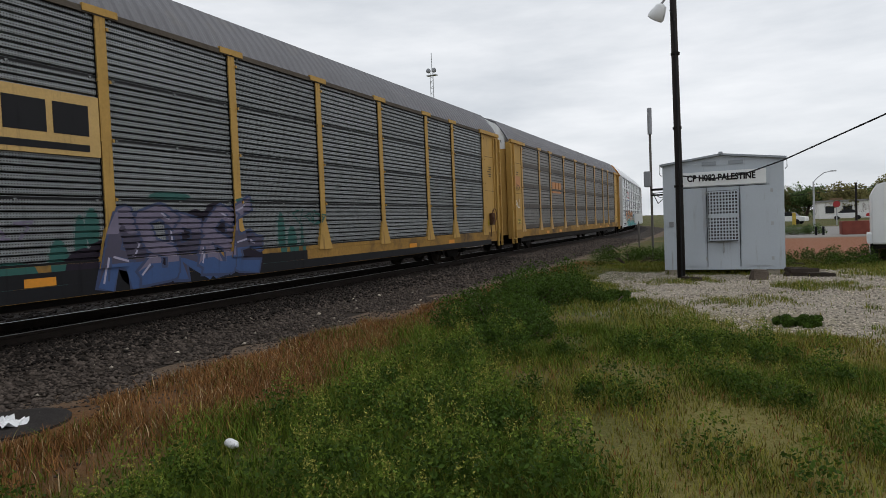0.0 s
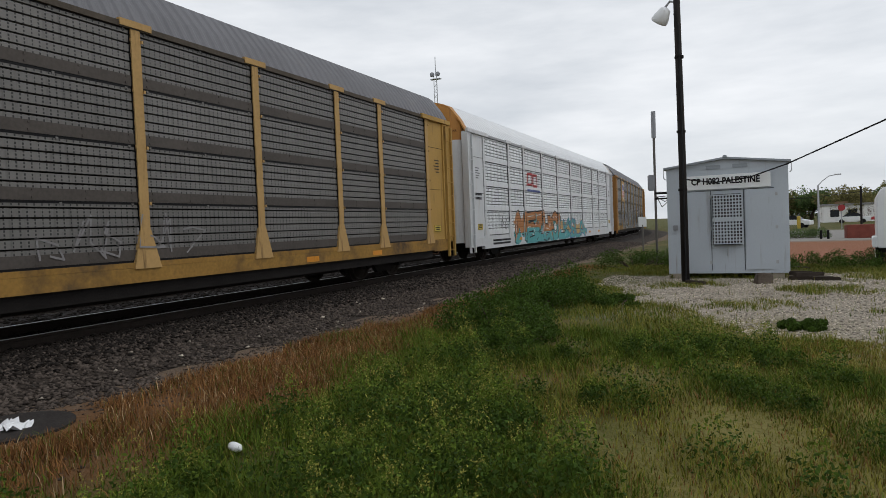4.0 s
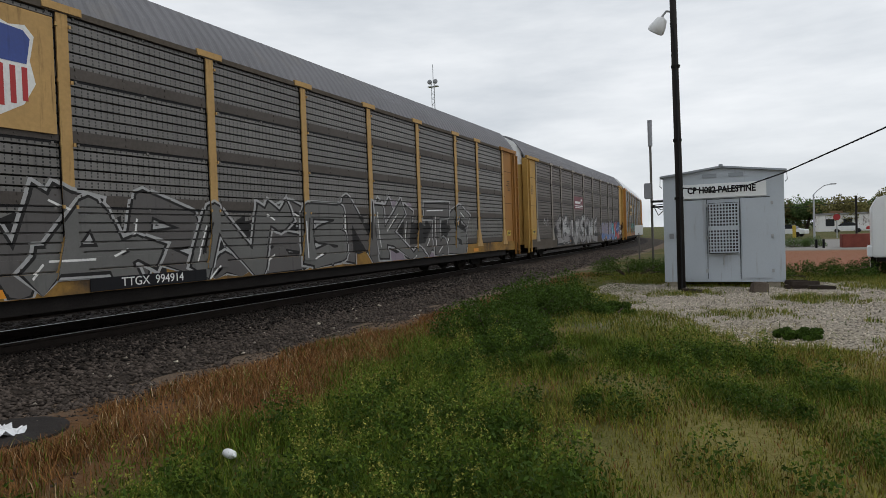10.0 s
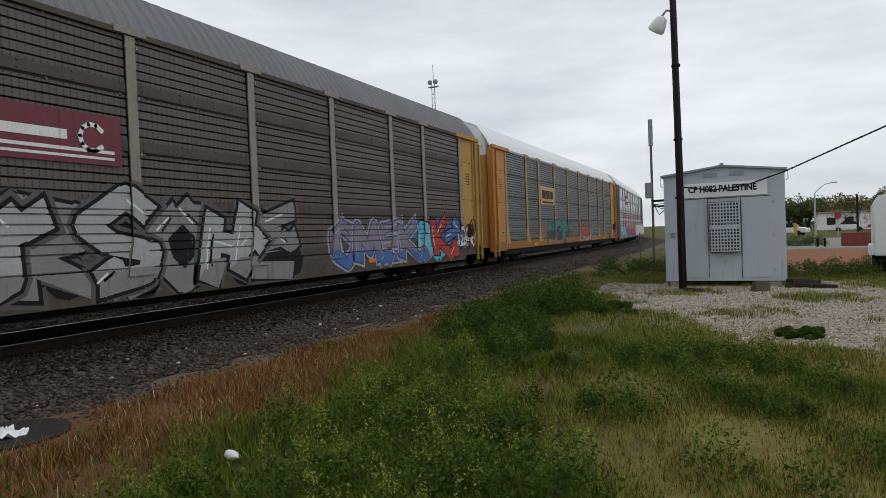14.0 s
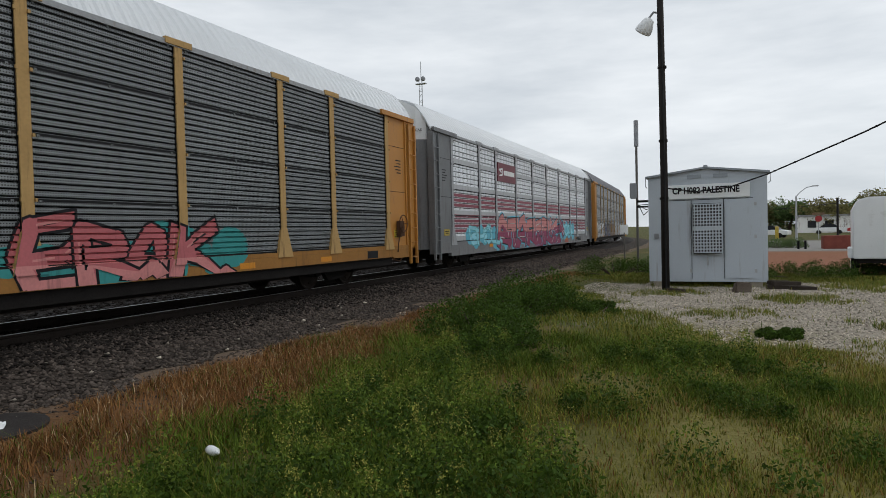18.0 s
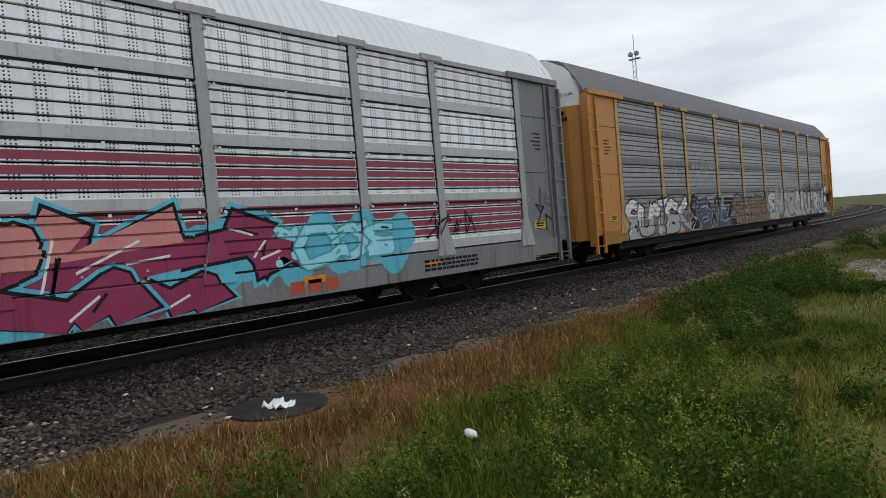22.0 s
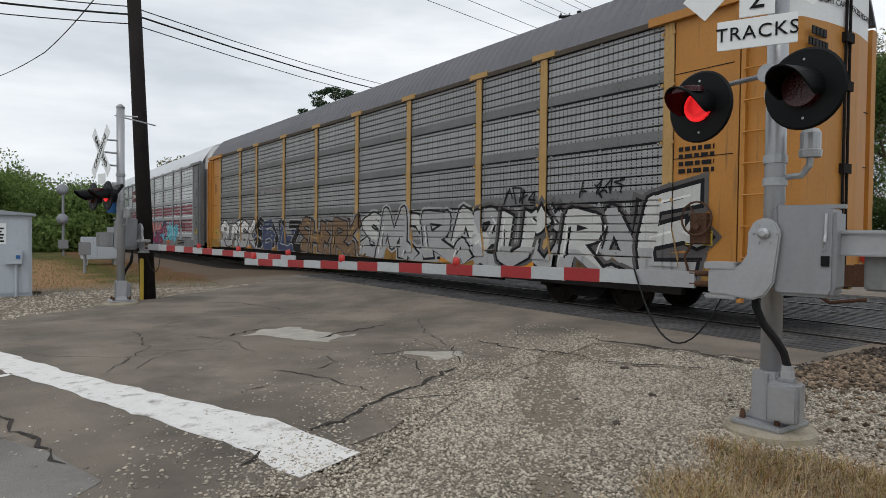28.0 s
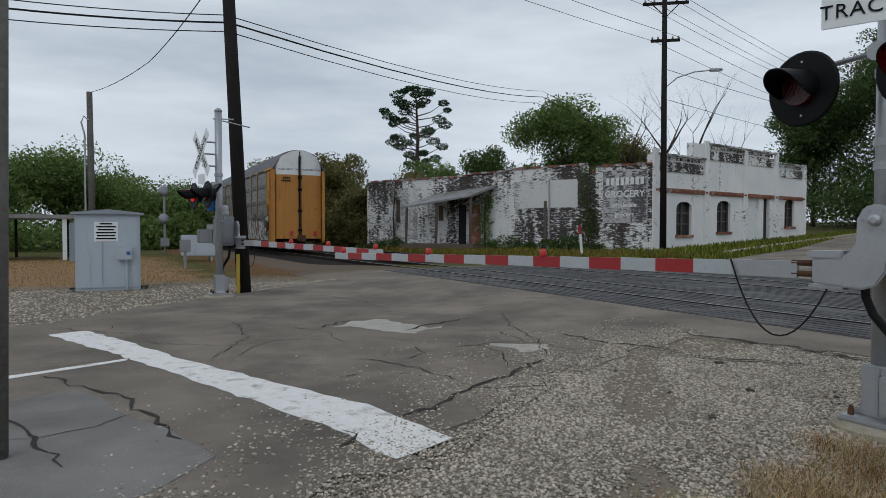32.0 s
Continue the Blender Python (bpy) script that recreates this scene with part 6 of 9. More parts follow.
graffiti(c, 6.5, 10.85, 0.72, 1.75, "SENLZ", ([P["black"], P["slate"]], P["silver"], P["dull"]), 42, cloud=P["slate"], thick=0.34, thin=0.26, edge=0.035)
graffiti(c, 10.95, 15.2, 0.72, 1.70, "SHBRK", (P["brown"], P["black"], P["gold"]), 43, halo=P["dull"], thick=0.32, thin=0.24, edge=0.05)
graffiti(c, 15.4, 20.7, 0.72, 1.86, "SMCRA", ([P["pale"], P["silver"]], P["black"], P["white"]), 44, halo=P["silver"], lower=P["silver"], thick=0.32, thin=0.24, edge=0.055)
graffiti(c, 20.6, 25.9, 0.72, 1.88, "GUORNE", ([P["silver"], P["pale"]], P["black"], P["white"]), 45, halo=P["ash"], lower=P["silver"], thick=0.34, thin=0.26, edge=0.06)
tag_scrawl(c, 21.5, 1.95, 0.3, P["black"], 46, True, 4)
tag_scrawl(c, 23.6, 2.0, 0.3, P["black"], 47, True, 4)
bars_of_text(c, LENGTH - 1.55, LENGTH - 0.95, 2.3, 2.75, P["black"], 4, 0.004, 48)
brake_gear(c, LENGTH - 1.1)
for x in (0.5, -0.9):
    lamp = Geo().box(x - 0.09, x + 0.09, LENGTH + 0.1, LENGTH + 0.22, 0.98, 1.22)
    part("end_lamp", lamp, M["red_plastic"], c, "red end marker", bevel=0.02)


# ---- plants ----
def leaf_cloud(centres, radii, per, size, rng, squash=0.8):
    """Small leaf quads spread through clumps."""
    C = np.repeat(np.asarray(centres), per, 0)
    Rr = np.repeat(np.asarray(radii), per)
    n = len(C)
    d = rng.normal(size=(n, 3))
    d /= np.linalg.norm(d, axis=1)[:, None]
    p = C + d * (Rr * rng.uniform(0.35, 1.0, n) ** 0.6)[:, None] * np.array([1, 1, squash])
    a, b = rng.normal(size=(n, 3)), rng.normal(size=(n, 3))
    a /= np.linalg.norm(a, axis=1)[:, None]
    b -= a * (a * b).sum(1)[:, None]
    b /= np.linalg.norm(b, axis=1)[:, None]
    s = size * rng.uniform(0.5, 1.3, n)[:, None]
    V = np.stack([p - a * s, p - b * s * 0.5, p + a * s, p + b * s * 0.5], 1)
    F = np.arange(4 * n).reshape(n, 4)
    return V.reshape(-1, 3), F


def limbs(base, height, spread, rng, levels=3, thick=0.2, forks=4, first=0.35):
    """A trunk that forks into tapering limbs; gives the mesh and the twig ends."""
    g, ends = Geo(), []

    def grow(p, d, length, r, level):
        pts, radii = [p], [r]
        q, u = p.copy(), d.copy()
        for i in range(4):
            u = (u + Vector((rng.uniform(-1, 1), rng.uniform(-1, 1), rng.uniform(-0.3, 0.6))) * 0.16).normalized()
            q = q + u * length / 4
            pts.append(q.copy())
            radii.append(r * (1 - 0.16 * (i + 1)))
        g.tube(pts, radii, 7 if level == 0 else (5 if level == 1 else 4))
        if level >= levels:
            ends.append(pts[-1])
            ends.append(pts[2])
            return
        n = forks if level else forks + 2
        for k in range(n):
            at = pts[-1] if k < 2 else pts[rng.randint(2, 4)]
            a = 2 * math.pi * (k + rng.random()) / n
            v = (u * rng.uniform(0.5, 1.0) + Vector((math.cos(a), math.sin(a), 0.15)) * spread).normalized()
            grow(at, v, length * rng.uniform(0.5, 0.75) * (1.0 if level else 0.9), radii[-1] * rng.uniform(0.55, 0.75), level + 1)

    grow(Vector(base), Vector((0, 0, 1)), height * first, thick, 0)
    return g, ends


def tree(x, y, height, label, leaf="leaf", seed=1, spread=0.8, levels=3, per=26, size=0.16, clump=0.8, thick=0.22, first=0.35, bark="bark", forks=4, crown=True, width=None, dense=0):
    rng, prng = np.random.default_rng(seed), random.Random(seed)
    z = float(land(x, y)) - 0.1
    t = thing("tree", label, "tree", pose(x, y, z))
    g, ends = limbs((0, 0, 0), height, spread, prng, levels, thick, forks, first)
    top = max(e.z for e in ends)
    k = height / (top + clump * 0.5)
    w = k
    if width:
        reach = max(math.hypot(e.x, e.y) for e in ends)
        w = (width / 2) / (reach + clump * 0.4)
    g = moved(g, Matrix.Diagonal((w, w, k, 1)))
    ends = [Vector((e.x * w, e.y * w, e.z * k)) for e in ends]
    part("trunk", g, M[bark], t, smooth=True)
    for _ in range(dense):
        a, r, q = prng.uniform(0, 6.283), math.sqrt(prng.random()), prng.uniform(-1, 1)
        wide = (width or height * 0.7) * 0.46 * math.sqrt(1 - q * q * 0.85)
        ends.append(Vector((wide * r * math.cos(a), wide * r * math.sin(a), height * (0.56 + 0.42 * q))))
    if crown:
        V, F = leaf_cloud([tuple(e) for e in ends], [clump * prng.uniform(0.6, 1.3) for _ in ends], per, size, rng)
        ob = many("crown", V, F, [M[leaf]])
        ob.parent = t
    return t


def shrub(x, y, w, h, label, leaf="leaf", seed=1, per=40, size=0.07, clumps=18, category="bush"):
    rng = np.random.default_rng(seed)
    z = float(land(x, y))
    t = thing("bush", label, category, pose(x, y, z))
    c = np.stack([rng.uniform(-w / 2, w / 2, clumps), rng.uniform(-w / 2, w / 2, clumps), rng.uniform(0.15, 0.8, clumps) * h], 1)
    c[:, 2] *= np.sqrt(np.clip(1 - (np.hypot(c[:, 0], c[:, 1]) / (w * 0.75)) ** 2, 0.1, 1))
    g = Geo()
    for p in c[::2]:
        g.tube([(p[0] * 0.2, p[1] * 0.2, -0.05), (p[0] * 0.7, p[1] * 0.7, p[2] * 0.6), tuple(p)], [0.02, 0.014, 0.006], 5)
    part("stem", g, M["bark"], t)
    V, F = leaf_cloud(c, np.full(clumps, 0.28 * min(w, h * 1.6)), per, size, rng)
    ob = many("foliage", V, F, [M[leaf]])
    ob.parent = t
    return t


# ---- the signal hut ----
HX0, HX1, HY, HZ = 8.37, 11.31, 18.8, -0.26
hut = thing("signal_hut", "pale grey steel signal hut with a lettered white board", "equipment hut", pose(HX0, HY, HZ))
W, D, H = HX1 - HX0, 3.4, 2.95
body = Geo().prism([(0, 0.10), (W, 0.10), (W, H), (W / 2, H + 0.17), (0, H)], "y", 0, D)
part("body", body, M["shed_paint"], hut)
roof = Geo()
for a, b in (((-0.07, H - 0.01), (W / 2, H + 0.18)), ((W / 2, H + 0.18), (W + 0.07, H - 0.01))):
    roof.add([(a[0], -0.10, a[1]), (b[0], -0.10, b[1]), (b[0], D + 0.1, b[1]), (a[0], D + 0.1, a[1]), (a[0], -0.10, a[1] + 0.05), (b[0], -0.10, b[1] + 0.05), (b[0], D + 0.1, b[1] + 0.05), (a[0], D + 0.1, a[1] + 0.05)],
             [(0, 1, 2, 3), (7, 6, 5, 4), (0, 4, 5, 1), (1, 5, 6, 2), (2, 6, 7, 3), (3, 7, 4, 0)])
part("roof", roof, M["shed_trim"], hut)
part("ridge_cap", Geo().box(W / 2 - 0.05, W / 2 + 0.05, -0.12, D + 0.1, H + 0.2, H + 0.27), M["shed_trim"], hut, bevel=0.01)
for x in (0, W - 0.32):
    part("corner_trim", Geo().box(x - 0.005, x + 0.325, -0.012, 0.0, 0.1, H - 0.05), M["shed_paint"], hut)
for x0, x1 in ((0.52, 1.08), (1.92, 2.66)):
    leaf = part("door", Geo().box(x0, x1, -0.03, 0.0, 0.2, 2.28), M["shed_paint"], hut, "flush steel door", bevel=0.008)
    for z in (0.35, 1.25, 2.1):
        part("hinge", Geo().box(x1 - 0.03 if x0 > 1 else x1 - 0.03, x1 + 0.03, -0.045, -0.02, z, z + 0.09), M["steel"], leaf)
seam = Geo()
for x in (0.50, 1.10, 1.90, 2.68):
    seam.box(x - 0.006, x + 0.006, -0.008, 0.0, 0.18, 2.3)
seam.box(0.5, 2.68, -0.008, 0.0, 2.3, 2.312)
part("seams", seam, M["black_paint"], hut)
vent = part("vent_cover", Geo().box(1.14, 1.86, -0.16, -0.03, 0.86, 2.2), M["black_iron"], hut, "dark vent behind a pale lattice", bevel=0.012)
grid_mat = M["shed_paint"]
for x in np.arange(1.17, 1.85, 0.075):
    part("bar", Geo().box(x, x + 0.03, -0.178, -0.162, 0.88, 2.18), grid_mat, vent)
cross = Geo()
for z in np.arange(0.88, 2.2, 0.085):
    cross.box(1.15, 1.85, -0.176, -0.164, z, z + 0.032)
cross.box(1.14, 1.86, -0.18, -0.16, 1.5, 1.56)
part("lattice", cross, grid_mat, vent)
part("drain_spout", Geo().tube([(1.5, -0.06, 0.86), (1.5, -0.08, 0.74), (1.5, -0.08, 0.55)], 0.02, 6), M["steel"], hut)
sign = part("sign_board", Geo().box(0.44, 2.54, -0.05, -0.015, 2.34, 2.72), M["sign_white"], hut, "white lettered board", bevel=0.006)
text = lettering("CP H082 PALESTINE", 0.235, 0.01, 1.0, 0.008)
wide = max(v[0] for v in text.v) - min(v[0] for v in text.v)
part("lettering", moved(text, pose(1.46, -0.056, 2.55, 90) @ Matrix.Diagonal((1.66 / wide, 1, 1, 1))), M["black_paint"], sign)
for x in (1.0, 1.65):
    part("eave_vent", Geo().box(x, x + 0.36, -0.03, 0.0, H - 0.07, H + 0.03), M["shed_trim"], hut, bevel=0.006)
for x in (-0.02, W + 0.02):
    s = 1 if x > 1 else -1
    part("lifting_hook", Geo().tube([(x, 0.1, H - 0.02), (x + 0.06 * s, 0.1, H), (x + 0.07 * s, 0.1, H - 0.22), (x + 0.02 * s, 0.1, H - 0.27)], 0.014, 6), M["steel"], hut)
part("latch_box", Geo().box(0.14, 0.26, -0.06, -0.012, 1.28, 1.42), M["grey_box"], hut, bevel=0.008)
for x in (0.1, W - 0.4):
    part("skid", Geo().box(x, x + 0.28, 0.02, D, -0.06, 0.1), M["concrete"], hut)

# lamp post with a floodlight
pole = thing("lamp_post", "tall black tarred post with a white floodlight", "lamp post", pose(8.86, 17.9, -0.32))
part("post", Geo().tube([(0, 0, 0), (0.0, 0, 3.0), (-0.04, 0, 8.2)], [0.10, 0.092, 0.08], 14), M["pole_dark"], pole, smooth=True)
flood = part("floodlight", Geo().lathe([(0.05, 0.16), (0.13, 0.12), (0.2, -0.08), (0.22, -0.2), (0.2, -0.24)], pose(-0.36, -0.05, 6.95, 20, 35, 0), 16), M["white_paint"], pole, "white floodlight housing", smooth=True)
part("bracket", Geo().tube([(-0.03, 0, 7.2), (-0.2, 0, 7.25), (-0.32, -0.03, 7.1)], 0.03, 8), M["grey_box"], pole)
part("conduit", Geo().tube([(0.02, -0.11, 0.0), (0.02, -0.105, 3.8), (0.0, -0.1, 6.6), (-0.1, -0.08, 6.9)], 0.02, 6), M["wire"], pole)
for z in (2.4, 3.9, 5.8):
    part("strap", Geo().lathe([(0.1, -0.03), (0.112, -0.03), (0.112, 0.03), (0.1, 0.03)], pose(-0.01, 0, z), 14), M["black_iron"], pole)

# antenna mast with a small cabinet, behind the hut
mast = thing("antenna_mast", "thin grey antenna mast with a radio box and bracket", "antenna mast", pose(7.2, 26.0, -0.3))
part("mast_pole", Geo().tube([(0, 0, 0), (0, 0, 4.8)], 0.045, 8), M["pole_grey"], mast)
part("antenna", Geo().tube([(0, 0, 4.75), (0, 0, 5.75)], 0.085, 10), M["grey_box"], mast, "grey cylindrical antenna")
part("radio_box", Geo().box(-0.26, 0.0, -0.12, 0.1, 2.75, 3.35), M["grey_box"], mast, bevel=0.03)
part("bracket", Geo().box(0.0, 0.55, -0.1, 0.1, 2.6, 2.68).box(0.0, 0.5, -0.1, 0.1, 2.4, 2.46), M["black_iron"], mast)
for k in range(3):
    part("cable", Geo().tube([(0.05, 0, 2.5), (0.3 + 0.1 * k, -0.6, 2.1 + 0.2 * k), (0.9, -3.5, 2.3), (1.2, -7.0, 2.45)], 0.015, 5), M["wire"], mast)

drop = thing("overhead_cable", "black twisted cable strung from the hut to a far pole", "cable")
pts = [(8.9, 18.0, 2.35), (9.6, 18.5, 2.25), (10.4, 18.6, 2.33), (11.3, 18.6, 2.62), (13.0, 16.0, 3.22), (16.5, 10.8, 4.7)]
part("cable_run", Geo().tube(pts, 0.018, 6), M["wire"], drop)
for i in range(22):
    k = i / 21 * (len(pts) - 1.001)
    a, b = Vector(pts[int(k)]), Vector(pts[int(k) + 1])
    p = a + (b - a) * (k % 1)
    part("cable_tie", Geo().lathe([(0.02, -0.02), (0.033, 0), (0.02, 0.02)], Matrix.Translation(p), 6), M["wire"], drop)

# far radio tower behind the train
tower = thing("radio_tower", "slim lattice radio tower with two round lamps at its top", "radio tower", pose(-41.2, 110, -0.4))
for x, y in ((-0.3, -0.2), (0.3, -0.2), (0, 0.35)):
    part("leg", Geo().tube([(x, y, 0), (x, y, 30)], 0.06, 5), M["steel"], tower)
for k in range(28):
    z = 1 + k
    part("brace", Geo().tube([(-0.3, -0.2, z), (0.3, -0.2, z + 0.5), (0, 0.35, z + 1), (-0.3, -0.2, z + 1)], 0.035, 4), M["steel"], tower)
for x in (-0.95, 0.95):
    part("dish", Geo().lathe([(0.2, -0.2), (0.42, -0.12), (0.45, 0.12), (0.2, 0.2)], pose(x * 0.6, -0.3, 30.2, 90), 14), M["grey_box"], tower, "small grey round lamp")
part("platform", Geo().box(-1.0, 1.0, -0.4, 0.4, 29.3, 29.45), M["steel"], tower)
part("whip", Geo().tube([(0, 0, 30), (0, 0, 33.5)], 0.07, 5), M["steel"], tower)


# ---- loose things in the grass and gravel ----
def rock(x, y, w, d, h, seed, label, mat="rubble", turn=0):
    rng = random.Random(seed)
    g = Geo().box(-w / 2, w / 2, -d / 2, d / 2, 0, h)
    g.v = [(a + rng.uniform(-0.15, 0.15) * w, b + rng.uniform(-0.15, 0.15) * d, c + (rng.uniform(-0.3, 0.05) * h if c else -0.03)) for a, b, c in g.v]
    ob = part("rock", g, M[mat], bevel=min(w, h) * 0.12)
    ob.matrix_basis = pose(x, y, float(land(x, y)), 0, 0, turn)
    return tagged(ob, label, "rock")


rock(10.68, 17.4, 0.36, 0.3, 0.26, 3, "grey-brown lump of broken concrete beside the hut", "old_wood", 15)
for i, (x, y, l, a, z) in enumerate([(11.75, 18.4, 1.0, 10, 0.0), (11.8, 18.65, 0.9, -14, 0.0), (11.7, 18.5, 0.8, 35, 0.09), (11.55, 18.9, 0.7, 70, 0.0), (9.15, 17.2, 0.5, -25, 0.0), (11.55, 18.85, 0.55, 20, 0.09), (12.05, 18.2, 0.6, 5, 0)]):
    g = Geo().box(-l / 2, l / 2, -0.065, 0.065, -0.02, 0.09)
    ob = part("timber", g, M["tie"], bevel=0.015, at=pose(x, y, float(land(x, y)) + z, 0, 2, a))
    tagged(ob, "short dark weathered timber lying beside the hut", "timber", group="old timbers")

can = part("plastic_jug", Geo().lathe([(0.0, -0.02), (0.075, -0.015), (0.085, 0.04), (0.08, 0.14), (0.05, 0.18), (0.028, 0.19), (0.028, 0.23), (0.0, 0.235)], pose(0, 0, 0.07, 75, 10, 40), 14), M["plastic_white"], smooth=True, at=pose(6.8, 3.66, -0.25, 8, 14, 30) @ Matrix.Diagonal((0.5, 0.45, 0.4, 1)))
tagged(can, "crushed white plastic jug lying in the grass", "plastic jug")
for i, (x, y, r) in enumerate([(4.35, 3.55, 0.44), (4.66, 0.62, 0.46)]):
    cover = thing("manhole_cover", "dark round iron cover lying at the edge of the ballast", "manhole cover", pose(x, y, (-0.325, -0.285)[i]), group="manhole covers")
    part("rim", Geo().lathe([(r, -0.1), (r + 0.06, -0.08), (r + 0.06, 0.05), (r, 0.06)], None, 24), M["manhole"], cover)
    part("lid", Geo().lathe([(0.0, -0.05), (r - 0.01, -0.05), (r - 0.01, 0.035), (0.0, 0.045)], None, 24), M["manhole"], cover)
rng = random.Random(8)


def crumpled(w, d, h, nx, ny):
    """A crumpled sheet of thin plastic."""
    g = Geo()
    vs = [(w * (i / nx - 0.5) + rng.uniform(-0.4, 0.4) * w / nx, d * (j / ny - 0.5) + rng.uniform(-0.4, 0.4) * d / ny, h * rng.random() ** 1.5) for j in range(ny + 1) for i in range(nx + 1)]
    return g.add(vs, [(j * (nx + 1) + i, j * (nx + 1) + i + 1, (j + 1) * (nx + 1) + i + 1, (j + 1) * (nx + 1) + i) for j in range(ny) for i in range(nx)])


rag = crumpled(0.32, 0.22, 0.08, 9, 5)
ob = part("plastic_bag", rag, M["plastic_white"], at=pose(4.42, 3.5, -0.275))
tagged(ob, "torn white plastic bag lying on an iron cover", "plastic bag")
ob = part("green_cloth", moved(rag, Matrix.Diagonal((0.6, 0.7, 0.6, 1))), M["spray_teal"], at=pose(4.35, 0.25, -0.28))
tagged(ob, "scrap of green plastic in dry grass", "litter")
stake = part("marker_stake", Geo().box(-0.026, 0.026, -0.012, 0.012, -0.1, 0.78), M["white_paint"], bevel=0.004, at=pose(6.1, 0.28, -0.3, 1, 2, 20))
tagged(stake, "white wooden marker stake with small holes", "stake")
post = thing("sign_post", "small white plate on a thin post beside the track", "sign", pose(5.5, 34.6, -0.3))
part("post", Geo().tube([(0, 0, 0), (0, 0, 1.4)], 0.04, 6), M["pole_grey"], post)
part("plate", Geo().box(-0.2, 0.2, -0.03, 0, 1.3, 1.8), M["sign_white"], post, bevel=0.006)

# white enclosed trailer
tr = thing("trailer", "white enclosed cargo trailer with twin axles", "trailer", pose(13.78, 22.6, -0.3, 0, 0, -8))
part("body", Geo().prism([(0, 0.55), (0, 2.05), (0.12, 2.3), (0.4, 2.38), (2.0, 2.38), (2.25, 2.3), (2.35, 2.05), (2.35, 0.55)], "y", 0, 5.2), M["white_paint"], tr, bevel=0.03)
part("frame", Geo().box(0.1, 2.25, 0.1, 5.9, 0.42, 0.55), M["black_iron"], tr)
for y in (0.9, 1.75):
    w = part("wheel", Geo().lathe([(0.18, -0.1), (0.34, -0.1), (0.36, 0.0), (0.34, 0.1), (0.18, 0.1)], pose(0.06, y, 0.36, 0, 90), 20), M["tire"], tr)
    part("rim", Geo().lathe([(0.02, -0.112), (0.18, -0.1), (0.18, 0.1), (0.02, 0.09)], pose(0.06, y, 0.36, 0, 90), 14), M["white_paint"], w)
part("fender", Geo().prism([(0.35, 0.55), (0.5, 0.85), (2.15, 0.85), (2.3, 0.55)], "x", -0.12, 0.02), M["white_paint"], tr, bevel=0.02)

# ---- the far side of the red lot ----
store = thing("low_building", "long low white building with dark openings across the road", "building", pose(22.3, 128, -0.3))
part("wall", Geo().box(0, 20, 0, 8, 0, 2.8), M["white_wall"], store)
part("roof", Geo().box(-0.2, 20.2, -0.2, 8.2, 2.8, 3.1), M["roof_grey"], store)
for x in (1, 3.6, 7.4, 11.0, 14.2, 17.0):
    part("window", Geo().box(x, x + 1.3, -0.05, 0.02, 0.9, 2.1), M["window_dark"], store)
street = thing("street_lamp", "tall grey street lamp with a curved arm", "street lamp", pose(15.6, 60, -0.3))
part("pole", Geo().tube([(0, 0, 0), (0, 0, 3.9)], [0.09, 0.06], 8), M["steel"], street)
part("arm", Geo().tube([(0, 0, 3.85), (0.3, 0, 4.2), (0.75, 0, 4.55), (1.25, 0, 4.65)], 0.04, 6), M["steel"], street)
part("head", Geo().box(1.15, 1.6, -0.08, 0.08, 4.6, 4.7), M["steel"], street, bevel=0.02)
util = thing("utility_pole", "thin wooden utility pole with wires", "utility pole", pose(18.5, 60, -0.3), group="utility poles")
part("pole", Geo().tube([(0, 0, 0), (0, 0, 3.6)], 0.08, 6), M["pole_dark"], util)
part("wire_run", Geo().tube([(-8, 8, 3.4), (-4, 4, 2.95), (0, 0, 3.2), (5, -6, 3.3), (10, -12, 4.0)], 0.02, 4), M["wire"], util)
planter = part("brick_planter", Geo().box(-0.8, 0.8, -0.6, 0.6, 0, 0.85), M["clay_brick"], bevel=0.03, at=pose(16.8, 48, -0.32))
tagged(planter, "low red-brown brick block at the edge of the lot", "planter")
for x, y, h in ((14.6, 47.5, 0.55), (15.0, 47.5, 0.55)):
    ob = part("bollard", Geo().tube([(0, 0, 0), (0, 0, h)], 0.07, 8), M["black_paint"], at=pose(x, y, -0.3))
    tagged(ob, "short black bollard beside the red lot", "bollard", group="bollards")
stopsign = thing("stop_sign", "red eight-sided road sign on a thin post", "road sign", pose(19.0, 76, -0.3))
part("post", Geo().tube([(0, 0, 0), (0, 0, 2.4)], 0.05, 6), M["steel"], stopsign)
part("plate", Geo().prism([(0.34 * math.cos(a), 2.1 + 0.34 * math.sin(a)) for a in np.arange(0.39, 6.6, 0.785)][:8], "y", -0.06, -0.03), M["red_tape"], stopsign)
part("street_name_plate", Geo().box(-0.55, 0.55, -0.02, 0.02, 2.5, 2.72), M["spray_brown"], stopsign)


def small_car(x, y, turn, paint, label):
    t = thing("parked_car", label, "car", pose(x, y, -0.3, 0, 0, turn))
    part("body", Geo().prism([(-2.2, 0.35), (-2.2, 0.85), (-1.2, 0.98), (1.3, 0.98), (2.1, 0.8), (2.2, 0.4)], "x", -0.85, 0.85), paint, t, bevel=0.05)
    part("cabin", Geo().prism([(-1.3, 0.96), (-0.7, 1.45), (0.6, 1.45), (1.3, 0.96)], "x", -0.75, 0.75), M["window_dark"], t, bevel=0.04)
    for yy in (-1.35, 1.35):
        for s in (-1, 1):
            part("wheel", Geo().lathe([(0.1, -0.1), (0.31, -0.1), (0.31, 0.1), (0.1, 0.1)], pose(s * 0.8, yy, 0.31, 0, 90), 12), M["tire"], t)
    return t


